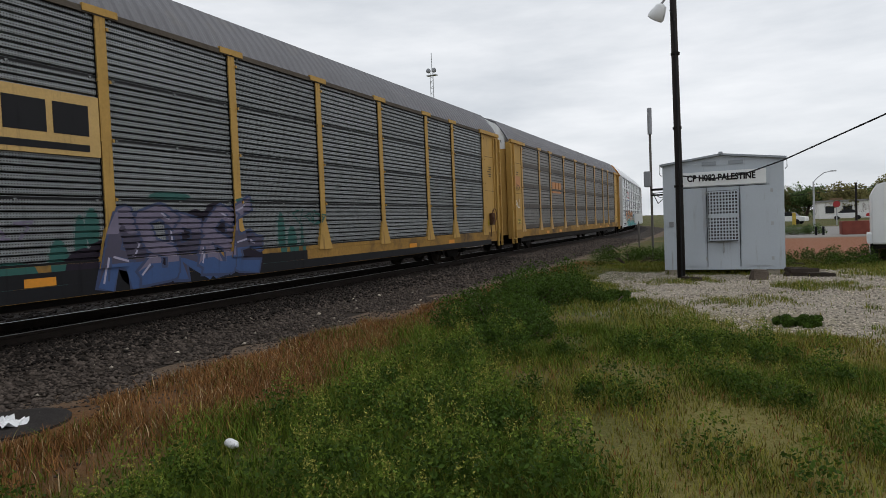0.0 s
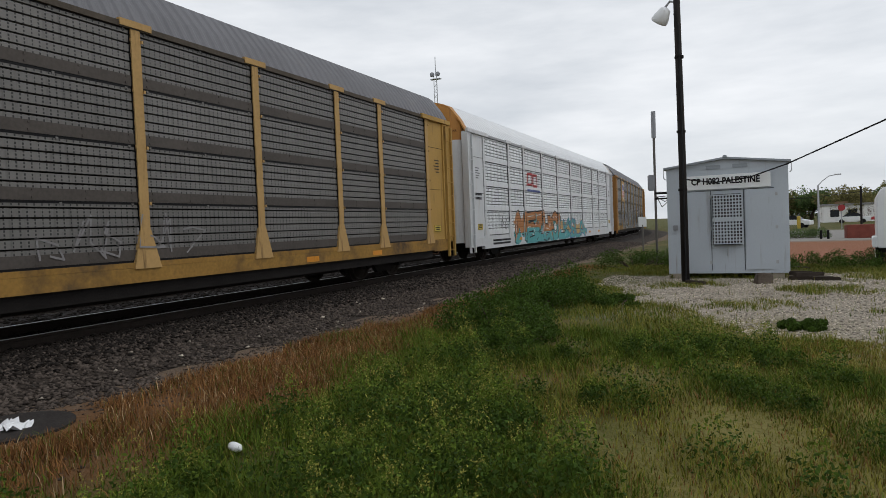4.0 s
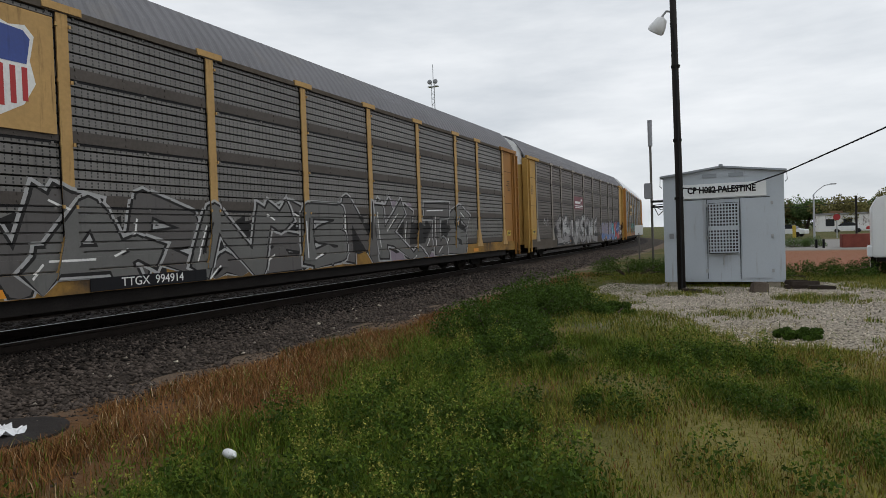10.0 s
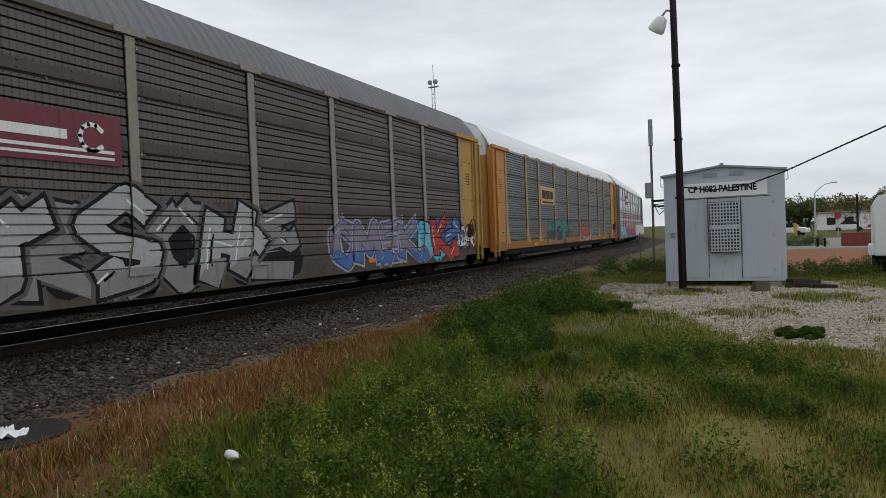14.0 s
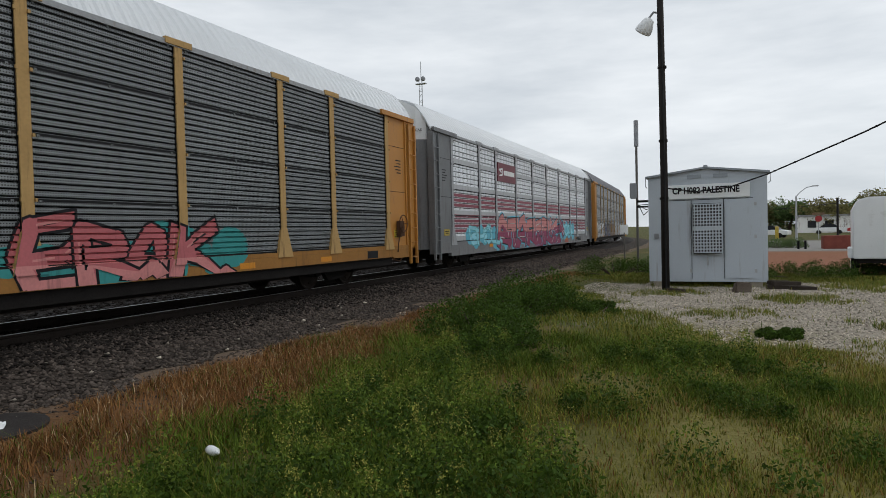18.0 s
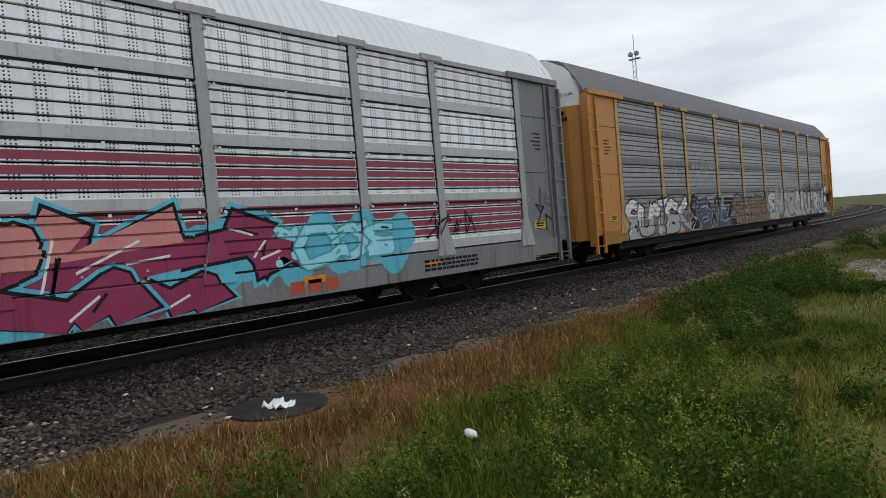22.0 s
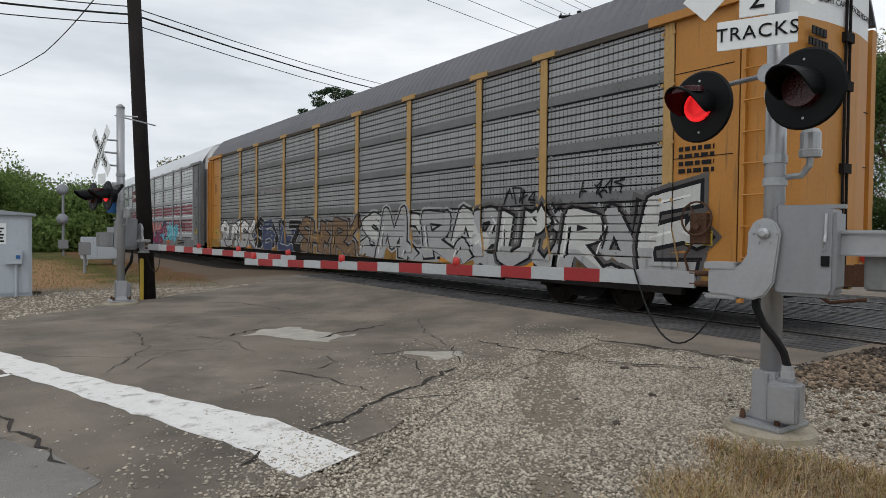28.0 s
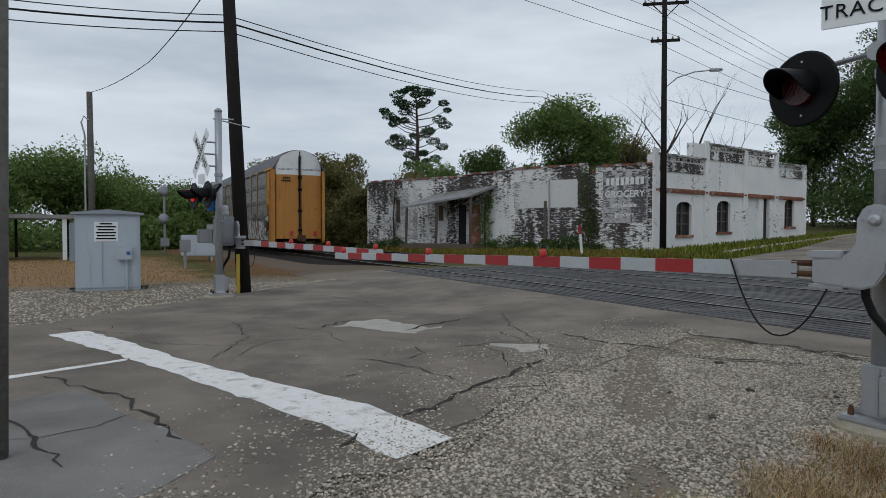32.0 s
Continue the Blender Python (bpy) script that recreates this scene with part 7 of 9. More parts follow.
small_car(15.2, 88, 70, M["white_paint"], "white car parked across the road")
small_car(24.5, 112, 80, M["white_paint"], "pale car parked before the low building")
small_car(29.0, 112, 85, M["spray_red"], "red pickup truck parked before the low building")
yellow = part("barrier_post", Geo().box(-0.18, 0.18, -0.1, 0.1, 0, 1.4), M["yellow_plastic"], bevel=0.05, at=pose(15.6, 82, -0.3))
tagged(yellow, "tall yellow marker post across the lot", "marker post")
for i, (x, y, w, h) in enumerate([(13.6, 50, 1.6, 0.75), (14.6, 50.5, 1.4, 0.7), (6.83, 9.3, 1.4, 0.62), (6.4, 10.6, 1.2, 0.62), (6.48, 14.1, 1.5, 0.8), (7.0, 13.0, 1.1, 0.6), (6.6, 11.9, 1.3, 0.68), (7.4, 8.4, 1.0, 0.4), (6.73, 23.5, 2.6, 0.7), (7.5, 25, 2.2, 0.6), (12.6, 22.5, 2.2, 0.55), (14.0, 24, 2.0, 0.45), (11.03, 10.5, 0.6, 0.13), (8.0, 12.6, 0.8, 0.25)]):
    shrub(x, y, w, h, "dense green clump of weeds and grass" if y < 45 else "clipped dark bush at the edge of the lot", "leaf_dark" if i < 2 else "weed", 50 + i, 220, 0.026, 26)

rngt = random.Random(77)
for i in range(16):
    x = 2 + i * 4.2 + rngt.uniform(-1, 1)
    y = 150 + rngt.uniform(-10, 14) - 0.35 * x
    tree(x, y, rngt.uniform(5.2, 8.2) * (1.0 if x > 12 else 0.6), "broad green tree beyond the street", "leaf_dark" if i % 2 else "leaf_olive", 100 + i, 1.0, 2, 90, 0.24, 1.6, 0.25, 0.3, width=rngt.uniform(9, 13), dense=30)

# ---- loose stones and grass ----
rs = np.random.default_rng(5)


def plan(n, x0, x1, y0, y1, keep=None):
    p = np.stack([rs.uniform(x0, x1, n), rs.uniform(y0, y1, n)], 1)
    return p if keep is None else p[keep(p[:, 0], p[:, 1])]


bed = lambda x: np.interp(x, [1.4, 2.2, 3.4, 4.7], [-0.165, -0.19, -0.26, -0.40])
p = plan(33000, 0.9, 4.6, -5.0, 15.0, lambda x, y: ~((x > 3.5) & (y < -2.6)) & (x < 4.15 + 0.3 * np.sin(y * 1.7) + 0.25 * np.sin(y * 4.1) + np.clip((-y - 1.0) * 0.2, -0.1, 0.5)))
stones("ballast_stones", p, np.maximum(bed(p[:, 0]), land(p[:, 0], p[:, 1])), 0.036, M["ballast"], rs, "angular grey and brown ballast stones beside the rails")
p = plan(16000, 3.9, 6.0, -3.7, 15.0, lambda x, y: rs.random(len(x)) < np.exp(-(x - 3.9) * 1.5))
stones("scattered_stones", p, np.maximum(bed(p[:, 0]), land(p[:, 0], p[:, 1])), 0.02, M["ballast"], rs, "small brown stones scattered along the edge of the ballast")
p = plan(16000, 0.9, 4.9, 15.0, 48.0)
stones("ballast_stones", p, bed(p[:, 0]), 0.055, M["ballast"], rs, "angular grey ballast stones beside the rails")
# Crib, middle and rail-side stones carry the train's shade in their colour.
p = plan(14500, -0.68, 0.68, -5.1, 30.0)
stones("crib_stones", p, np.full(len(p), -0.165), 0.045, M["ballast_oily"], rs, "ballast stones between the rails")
p = plan(17000, 1.9, 5.0, -4.9, 1.8, lambda x, y: (rs.random(len(x)) < np.clip((1.8 - y) / 1.5, 0, 1) * np.clip((x - 1.8) / 0.9, 0, 1) * np.where(y < -2.3, np.clip((3.9 + 0.35 * np.sin(2.1 * y) + 0.2 * np.sin(5.3 * y) - x) / 0.7, 0.05, 1), 1)))
stones("dusty_stones", p, np.maximum(bed(p[:, 0]), land(p[:, 0], p[:, 1])) + 0.012, 0.032, M["dusty_ballast"], rs, "dusty brown stones at the foot of the ballast beside the road")
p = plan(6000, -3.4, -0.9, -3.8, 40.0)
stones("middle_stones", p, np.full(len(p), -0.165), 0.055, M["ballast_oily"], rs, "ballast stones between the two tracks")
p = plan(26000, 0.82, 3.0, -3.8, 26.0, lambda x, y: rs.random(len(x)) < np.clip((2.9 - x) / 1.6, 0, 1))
stones("oily_stones", p, bed(p[:, 0]) + 0.012, 0.04, M["ballast_oily"], rs, "oily ballast stones beside the rail, coloured darker for the train's shade")


p = plan(90, 2.4, 4.6, -3.0, 14.0)
stones("pale_stones", p, np.maximum(bed(p[:, 0]), land(p[:, 0], p[:, 1])) + 0.02, 0.034, M["white_gravel"], rs, "few pale stones strewn on the ballast")


def hut_gravel(x, y):
    e = 0.9 * np.sin(x * 2.1 + y) + 0.7 * np.sin(x * 0.9 - y * 1.3) + 0.4 * np.sin(3.7 * x + 2.9 * y)
    f = 0.5 * np.sin(7.3 * x + 4.1 * y) + 0.5 * np.sin(5.1 * y - 6.7 * x + 1)
    inner = np.minimum(x + 0.62 * (y - 10) + e - 10.6, (y + e * 0.6 - 8.9) * 1.3)
    worn = np.sin(0.8 * x + 1.9 * y) + np.sin(1.7 * x - 0.9 * y + 2)
    return (inner + 0.5 * f > 0.0) & (f * 0.9 + worn < 0.75) & (y < 20 + e) & ~((x > HX0) & (x < HX1) & (y > HY))


p = plan(34000, 6.6, 15.5, 8.5, 20.5, hut_gravel)
stones("hut_gravel", p, land(p[:, 0], p[:, 1]), 0.022, M["white_gravel"], rs, "pale limestone gravel spread round the hut")


def gate_gravel(x, y):
    e = 0.35 * np.sin(x * 2.3 + y * 1.1) + 0.25 * np.sin(4.1 * x - 2.7 * y)
    worn = np.abs(y - np.interp(x, [4.78, 6.23, 6.99, 7.48, 8.4], [-6.99, -5.77, -4.91, -4.31, -3.2])) < 0.28 + 0.5 * e
    return ~inside(ROAD_NEAR, x, y + 0.25 + 0.6 * e) & (y + e < -2.3 - 0.10 * (x - 4)) & (x > 3.0) & ~(worn & (rs.random(len(x)) < 0.8))


p = plan(135000, 3.0, 10.5, -8.0, -1.8, gate_gravel)
stones("verge_gravel", p, land(p[:, 0], p[:, 1]), 0.0155, M["white_gravel"], rs, "pale loose gravel on the verge of the road")


def left_gravel(x, y):
    return ~inside(ROAD_NEAR, x, y)


p = plan(16000, 3.0, 14.0, -19.5, -11.5, left_gravel)
stones("verge_gravel", p, land(p[:, 0], p[:, 1]), 0.026, M["white_gravel"], rs, "pale loose gravel beyond the road edge")
ROAD_EDGE = ([3.74, 5.4, 6.35, 7.22, 7.85, 8.31, 9.9], [-7.56, -7.15, -6.7, -6.15, -5.71, -5.36, -4.55])


def strewn(x, y):
    d = np.interp(x, *ROAD_EDGE) - y
    patch = 0.55 + 0.3 * np.sin(3.1 * x + 2.3 * y) + 0.3 * np.sin(5.7 * x - 4.9 * y)
    return (d > -0.25) & (rs.random(len(x)) < np.clip(patch * np.exp(-np.clip(d, 0, 9) * 2.0) * 1.3 + 0.0012 * (d > 0), 0, 1))


p = plan(90000, 3.2, 10.4, -9.0, -4.3, strewn)
stones("strewn_gravel", p, land(p[:, 0], p[:, 1]) + 0.02, 0.014, M["white_gravel"], rs, "gravel strewn over the asphalt edge")
for k, (x, y, w, h) in enumerate([(5.7, -6.5, 0.06, 0.02), (6.2, -4.9, 0.1, 0.02), (5.2, -5.3, 0.07, 0.03), (4.5, -6.2, 0.09, 0.03), (5.9, -5.6, 0.05, 0.02)]):
    rock(x, y, w, w * 0.45, h, 90 + k, "dark clod of bark or stone on the gravel", "rubble", 47 * k)


def lawn(x, y):
    return (~hut_gravel(x, y) | (rs.random(len(x)) < 0.03)) & (y > -2.4)


def strip(x):
    return np.clip((6.9 - x) / 1.1, 0, 1)


clump = lambda x, y: 0.5 + 0.28 * np.sin(1.3 * x + 0.7 * y + 1) + 0.22 * np.sin(2.9 * y - 1.7 * x) + 0.2 * np.sin(4.3 * x + 3.1 * y)
near = plan(330000, 4.3, 12.8, -0.4, 9.5, lambda x, y: lawn(x, y) & (rs.random(len(x)) < np.clip(clump(x, y) + 0.25, 0.12, 1)) & (x > 4.35 + 0.2 * np.sin(3 * y)) & (np.hypot(x - 4.35, y - 3.55) > 0.75))
c = np.clip(clump(near[:, 0], near[:, 1]), 0.1, 1.2)
dry = rs.random(len(near)) < np.clip(strip(near[:, 0] - 0.25 * np.sin(near[:, 1] * 1.4)) + np.clip((1.3 - near[:, 1]) / 1.6, 0, 1) * np.clip((9.5 - near[:, 0]) / 2, 0, 1), 0, 1) * 0.92
tan = np.clip(0.70 - c + 0.22 * (near[:, 0] - 8.6) + 0.25 * np.sin(0.9 * near[:, 0] + 1.1 * near[:, 1]), 0.1, 0.9)
pick = np.where(dry, np.where(rs.random(len(near)) < 0.07, 3, 2), np.where(rs.random(len(near)) < tan, np.where(rs.random(len(near)) < 0.14, 2, 1), 0))
blades("near_grass", near, np.where(dry, 0.12, (0.07 + 0.13 * c) * np.interp(near[:, 0], [8.6, 10.4], [1.0, 0.5])), [M["grass_green"], M["grass_olive"], M["grass_dry"], M["grass_straw"]], pick, rs, "thick green grass running into reddish dry grass beside the ballast", 0.0032, 1.1)
mid = plan(130000, 4.5, 15.0, 9.5, 24, lambda x, y: lawn(x, y) & (x > 4.7 + 0.2 * np.sin(2 * y)) & (rs.random(len(x)) < np.clip(clump(x, y) + 0.3, 0.2, 1)))
c = np.clip(clump(mid[:, 0], mid[:, 1]), 0.1, 1.2)
dry = rs.random(len(mid)) < np.clip((6.0 - mid[:, 0]) / 1.2, 0, 1) * 0.9
pick = np.where(dry, 2, np.where(rs.random(len(mid)) < 0.62, 1, 0))
blades("far_grass", mid, np.where(dry, 0.13, 0.06 + 0.07 * c), [M["grass_green"], M["grass_olive"], M["grass_dry"]], pick, rs, "short patchy grass before the hut", 0.0042, 1.4)
def verge(x, y):
    """The tuft of dry grass that reaches from the ballast to the gate's foot."""
    low = np.interp(x, [4.5, 5.3, 5.6, 6.0, 6.9, 8.2], [-1.6, -2.3, -3.9, -4.25, -4.0, -3.9]) + 0.12 * np.sin(7 * x)
    return (np.hypot(x - 4.66, y - 0.62) > 0.7) & (np.hypot(x - 5.34, y + 4.12) > 0.5) & (x > 4.5 + 0.25 * np.sin(y * 2.3)) & (rs.random(len(x)) < np.clip(0.3 + clump(x, y), 0, 1) * np.clip((y - low) / 0.5, 0, 1))


dryp = plan(150000, 4.2, 8.6, -4.4, 0.6, verge)
blades("dry_grass", dryp, np.full(len(dryp), 0.11), [M["grass_dry"], M["grass_straw"], M["grass_olive"]], rs.choice(3, len(dryp), p=[0.25, 0.62, 0.13]), rs, "dry straw-coloured grass beside the road", 0.0019, 2.4)

outer = plan(120000, 4.6, 26.0, -5.0, 24.0, lambda x, y: lawn(x, y - 0.0) & ~inside(ROAD_NEAR, x, y) & ~((x < 12.6) & (y > -0.3) & (y < 9.4)) & ~((x < 15) & (y >= 9.4)) & (y > -3.6 + 0.1 * x) & (rs.random(len(x)) < np.clip(clump(x, y) + 0.3, 0.2, 1)))
blades("outer_grass", outer, np.full(len(outer), 0.10), [M["grass_green"], M["grass_olive"], M["grass_straw"]], rs.choice(3, len(outer), p=[0.4, 0.5, 0.1]), rs, "patchy green and olive grass behind the lane", 0.009)

# leafy weeds in clumps, with yellow-green seed heads
spots = plan(420, 6.2, 11.2, 1.0, 8.6, lambda x, y: (clump(x, y) > 0.42) & (x > 6.15 + 0.14 * y) & (rs.random(len(x)) < np.interp(x, [9.2, 11.0], [1.0, 0.35])))
n = len(spots)
rad = rs.uniform(0.12, 0.34, n) * np.interp(spots[:, 0], [8.8, 10.5], [1.0, 0.7])
tall = rad * rs.uniform(1.0, 1.7, n) + 0.06
each = 230
base = np.concatenate([spots, land(spots[:, 0], spots[:, 1])[:, None]], 1)


def dome(lo, hi, count):
    """Points spread through the clumps' domes between two shares of their height."""
    u, a, r = rs.uniform(lo, hi, (n, count)), rs.uniform(0, 2 * np.pi, (n, count)), np.sqrt(rs.random((n, count)))
    wide = np.sqrt(np.clip(1 - u ** 2, 0.05, 1)) * r * rad[:, None]
    return (base[:, None, :] + np.stack([wide * np.cos(a), wide * np.sin(a), u * tall[:, None]], 2)).reshape(-1, 3)


Vl, Fl = leaf_cloud(dome(0.0, 0.75, each), np.full(n * each, 0.02), 1, 0.019, rs, 0.8)
weeds = many("leafy_weeds", Vl, Fl, [M["weed"]])
tagged(weeds, "leafy dark green weeds in clumps among the grass", "weeds", kind="stuff")
Vl, Fl = leaf_cloud(dome(0.7, 1.05, 90), np.full(n * 90, 0.02), 1, 0.014, rs, 1.0)
tips = many("weed_tips", Vl, Fl, [M["weed_tip"]])
tagged(tips, "fresh lighter green tips of the weeds", "weeds", kind="stuff")
crest = dome(0.9, 1.3, 10)
Vh, Fh = leaf_cloud(crest, np.full(len(crest), 0.018), 8, 0.0075, rs, 2.2)
seed_heads = many("seed_heads", Vh, Fh, [M["flower"]])
tagged(seed_heads, "yellow-green seed heads of tall weeds", "weeds", kind="stuff")


# ---- the level crossing gates ----
SHUTTERS = []


def flasher(parent, at, first, label):
    """A round black signal with a hooded red lens, always lit; an added shutter hides it by turns in place of flashing.
    It faces -y of its own frame.
    """
    disc_ = part("signal_disc", moved(Geo().lathe([(0.0, -0.012), (0.265, -0.012), (0.28, 0.0), (0.265, 0.014), (0.0, 0.02)], pose(0, 0, 0, 90), 32), at), M["lamp_black"], parent, label)
    part("housing", moved(Geo().lathe([(0.05, -0.16), (0.13, -0.14), (0.155, -0.02), (0.16, 0.0)], pose(0, 0, 0, 90, 0, 180), 20), at @ pose(0, 0.0, 0, 180, 0, 0)), M["lamp_black"], disc_)
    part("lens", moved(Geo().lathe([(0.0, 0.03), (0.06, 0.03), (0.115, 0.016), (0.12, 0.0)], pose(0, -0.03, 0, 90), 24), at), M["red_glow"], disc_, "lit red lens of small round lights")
    # Added shutter: the lens glows all the time, this hides it.
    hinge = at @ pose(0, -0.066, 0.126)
    blade = part("shutter", Geo().lathe([(0.0, 0.004), (0.124, 0.004), (0.128, 0.0), (0.128, -0.04), (0.124, -0.04), (0.123, 0.0), (0.0, 0.0)], pose(0, 0, -0.126, 90), 24), M["red_lens"], disc_, "added dark red shutter that hides the lit lens in place of flashing")
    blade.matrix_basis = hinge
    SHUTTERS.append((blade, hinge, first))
    for x, z in ((0.0, 0.2), (0.0, -0.2)):
        part("rivet", moved(Geo().lathe([(0.0, 0.0), (0.009, 0.0), (0.009, 0.006), (0.0, 0.006)], pose(x, -0.012, z, 90), 8), at), M["steel"], disc_)
    hood = Geo()
    n = 16
    vs, fs = [], []
    for k in range(n + 1):
        a = math.pi * (-0.12 + 1.24 * k / n)
        reach = 0.34 * math.sin(max(0.05, math.pi * (k + 0.5) / (n + 1))) ** 0.5
        for r in (0.135, 0.145):
            vs += [(r * math.cos(a), -0.01, r * math.sin(a)), (r * 0.92 * math.cos(a), -0.01 - reach, r * 0.92 * math.sin(a) - 0.02)]
    for k in range(n):
        i, j = 4 * k, 4 * (k + 1)
        fs += [(i, i + 1, j + 1, j), (i + 2, j + 2, j + 3, i + 3), (i + 1, i + 3, j + 3, j + 1)]
    hood.add(vs, fs)
    part("hood", moved(hood, at), M["lamp_black"], disc_, "projecting hood")
    return disc_


def crossbuck(parent, at, size=1.2):
    for a, word in ((45, "RAILROAD"), (-45, "CROSSING")):
        m = at @ pose(0, 0.0 if a > 0 else -0.012, 0, 0, a, 0)
        blade = part("crossbuck_blade", moved(Geo().box(-size / 2, size / 2, -0.006, 0.0, -0.115, 0.115), m), M["sign_white"], parent, "white lettered blade of the crossbuck")
        part("lettering", moved(lettering(word, 0.165, 0.004, 1.12), m @ pose(0, -0.012, 0, 90)), M["black_paint"], blade)


def gate(at, arm_length, arm_yaw, faces, first, label, boards=True, mast_top=4.25, drop=0.0):
    """A crossing gate: mast, lamps, crossbuck, drive box and lowered striped arm. at: foot of the mast."""
    t = thing("crossing_gate", label, "crossing gate", at, group="crossing gates")
    x = Matrix.Identity(4)
    part("foundation", Geo().lathe([(0.0, -0.35), (0.33, -0.35), (0.33, 0.05), (0.31, 0.08), (0.0, 0.08)], None, 28), M["concrete"], t, "stained round concrete footing")
    base = Geo().box(-0.22, 0.22, -0.2, 0.2, 0.08, 0.12)
    base.prism([(-0.17, 0.12), (-0.10, 0.18), (-0.10, 0.50), (0.10, 0.50), (0.10, 0.18), (0.17, 0.12)], "x", -0.1, 0.1)
    part("base_casting", base, M["aluminium"], t, "cast aluminium split base", bevel=0.012)
    turn = pose(0, 0, 0, 0, 0, arm_yaw)  # its +x runs along the arm
    face = pose(0, 0, 0, 0, 0, faces)    # its -y is the way the signals face
    jbox = part("junction_box", moved(Geo().box(-0.25, -0.03, 0.03, 0.20, 0.15, 0.45).box(-0.21, -0.08, 0.05, 0.17, 0.45, 0.48), turn), M["aluminium"], t, "cast junction box", bevel=0.015)
    part("cover", moved(Geo().box(-0.24, -0.04, 0.20, 0.235, 0.17, 0.43), turn), M["aluminium"], jbox, bevel=0.012)
    part("gland", moved(Geo().lathe([(0.0, 0.48), (0.05, 0.48), (0.05, 0.53), (0.042, 0.53), (0.042, 0.57), (0.0, 0.57)], Matrix.Translation((-0.145, 0.11, 0)), 8), turn), M["steel"], jbox)
    for k in range(4):
        a = math.pi / 4 + k * math.pi / 2
        part("base_bolt", Geo().lathe([(0.0, 0.12), (0.022, 0.12), (0.022, 0.155), (0.01, 0.19), (0.0, 0.19)], Matrix.Translation((0.21 * math.cos(a), 0.19 * math.sin(a), 0)), 6), M["rust"], t)
    for s in (-1, 1):
        part("base_rib", moved(Geo().box(-0.015, 0.015, 0.10 * s - 0.02, 0.10 * s + 0.02, 0.14, 0.49), turn), M["aluminium"], t, bevel=0.006)
    part("mast", Geo().tube([(0, 0, 0.1), (0, 0, mast_top)], 0.075, 18), M["aluminium"], t, smooth=True)
    part("mast_cap", Geo().lathe([(0.079, mast_top), (0.083, mast_top + 0.03), (0.03, mast_top + 0.08)], None, 14), M["aluminium"], t)
    for z in (1.95, 2.12, 2.62):
        part("clamp", Geo().lathe([(0.075, z - 0.03), (0.088, z - 0.03), (0.088, z + 0.03), (0.075, z + 0.03)], None, 14), M["steel"], t)
    box_ = Geo().prism([(-0.49, 1.16), (-0.46, 1.11), (-0.12, 1.11), (-0.09, 1.16), (-0.09, 1.76), (-0.49, 1.72)], "y", 0.05, 0.38)
    drive = part("drive_box", moved(box_, turn), M["grey_box"], t, "grey steel gate drive box", bevel=0.025)
    part("lid_seam", moved(Geo().box(-0.125, -0.115, 0.38, 0.386, 1.14, 1.75).box(-0.495, -0.085, 0.04, 0.1, 1.735, 1.765), turn), M["grey_box"], drive, bevel=0.01)
    part("hasp", moved(Geo().box(-0.455, -0.405, 0.38, 0.395, 1.33, 1.40), turn), M["black_paint"], drive)
    part("latch", moved(Geo().tube([(-0.43, 0.39, 1.69), (-0.43, 0.40, 1.55), (-0.43, 0.42, 1.50), (-0.42, 0.40, 1.44)], 0.010, 6), turn), M["steel"], drive)
    # cheek plate and elbow that carry the arm
    elbow = Geo()
    elbow.prism([(-0.16, 1.56), (-0.12, 1.64), (-0.05, 1.665), (0.02, 1.64), (0.06, 1.56), (0.065, 1.40), (0.11, 1.32), (0.18, 1.29), (0.34, 1.28), (0.34, 1.10), (0.02, 1.07), (-0.06, 1.10), (-0.12, 1.20)], "y", 0.39, 0.43)
    part("elbow", moved(elbow, turn), M["aluminium"], t, "cast elbow that carries the arm", bevel=0.012)
    part("pivot", moved(Geo().lathe([(0.0, 0.0), (0.04, 0.0), (0.04, 0.04), (0.02, 0.055), (0.0, 0.055)], pose(-0.05, 0.42, 1.55, -90), 14), turn), M["steel"], t)
    for k in range(6):
        a = k * math.pi / 3
        part("bolt", moved(Geo().lathe([(0.0, 0.0), (0.012, 0.0), (0.012, 0.015), (0.0, 0.015)], pose(-0.05 + 0.075 * math.cos(a), 0.425, 1.55 + 0.075 * math.sin(a), -90), 6), turn), M["steel"], t)
    part("arm_seat", moved(Geo().box(0.14, 0.37, 0.24, 0.44, 1.28, 1.335), turn), M["aluminium"], t, bevel=0.008)
    part("lower_seat", moved(Geo().box(0.14, 0.37, 0.28, 0.42, 1.06, 1.09), turn), M["aluminium"], t, bevel=0.008)
    for z in (1.16, 1.24):
        part("arm_bolt", moved(Geo().tube([(0.33, 0.36, z), (0.50, 0.36, z)], 0.022, 8), turn), M["rust"], t)
    weight = Geo().box(-1.12, -0.47, 0.16, 0.20, 1.40, 1.58).box(-1.12, -0.47, 0.20, 0.23, 1.55, 1.58).box(-1.12, -0.47, 0.20, 0.23, 1.40, 1.43)
    part("counterweight_arm", moved(weight, turn), M["aluminium"], t, bevel=0.01)
    part("counterweight", moved(Geo().box(-1.55, -0.62, 0.10, 0.16, 1.16, 1.47), turn), M["sill_grey"], t, "blue-grey counterweight plate", bevel=0.015)
    part("counterweight_bolt", moved(Geo().lathe([(0.0, 0.0), (0.028, 0.0), (0.028, 0.02), (0.0, 0.02)], pose(-1.46, 0.16, 1.33, -90), 6), turn), M["steel"], t)
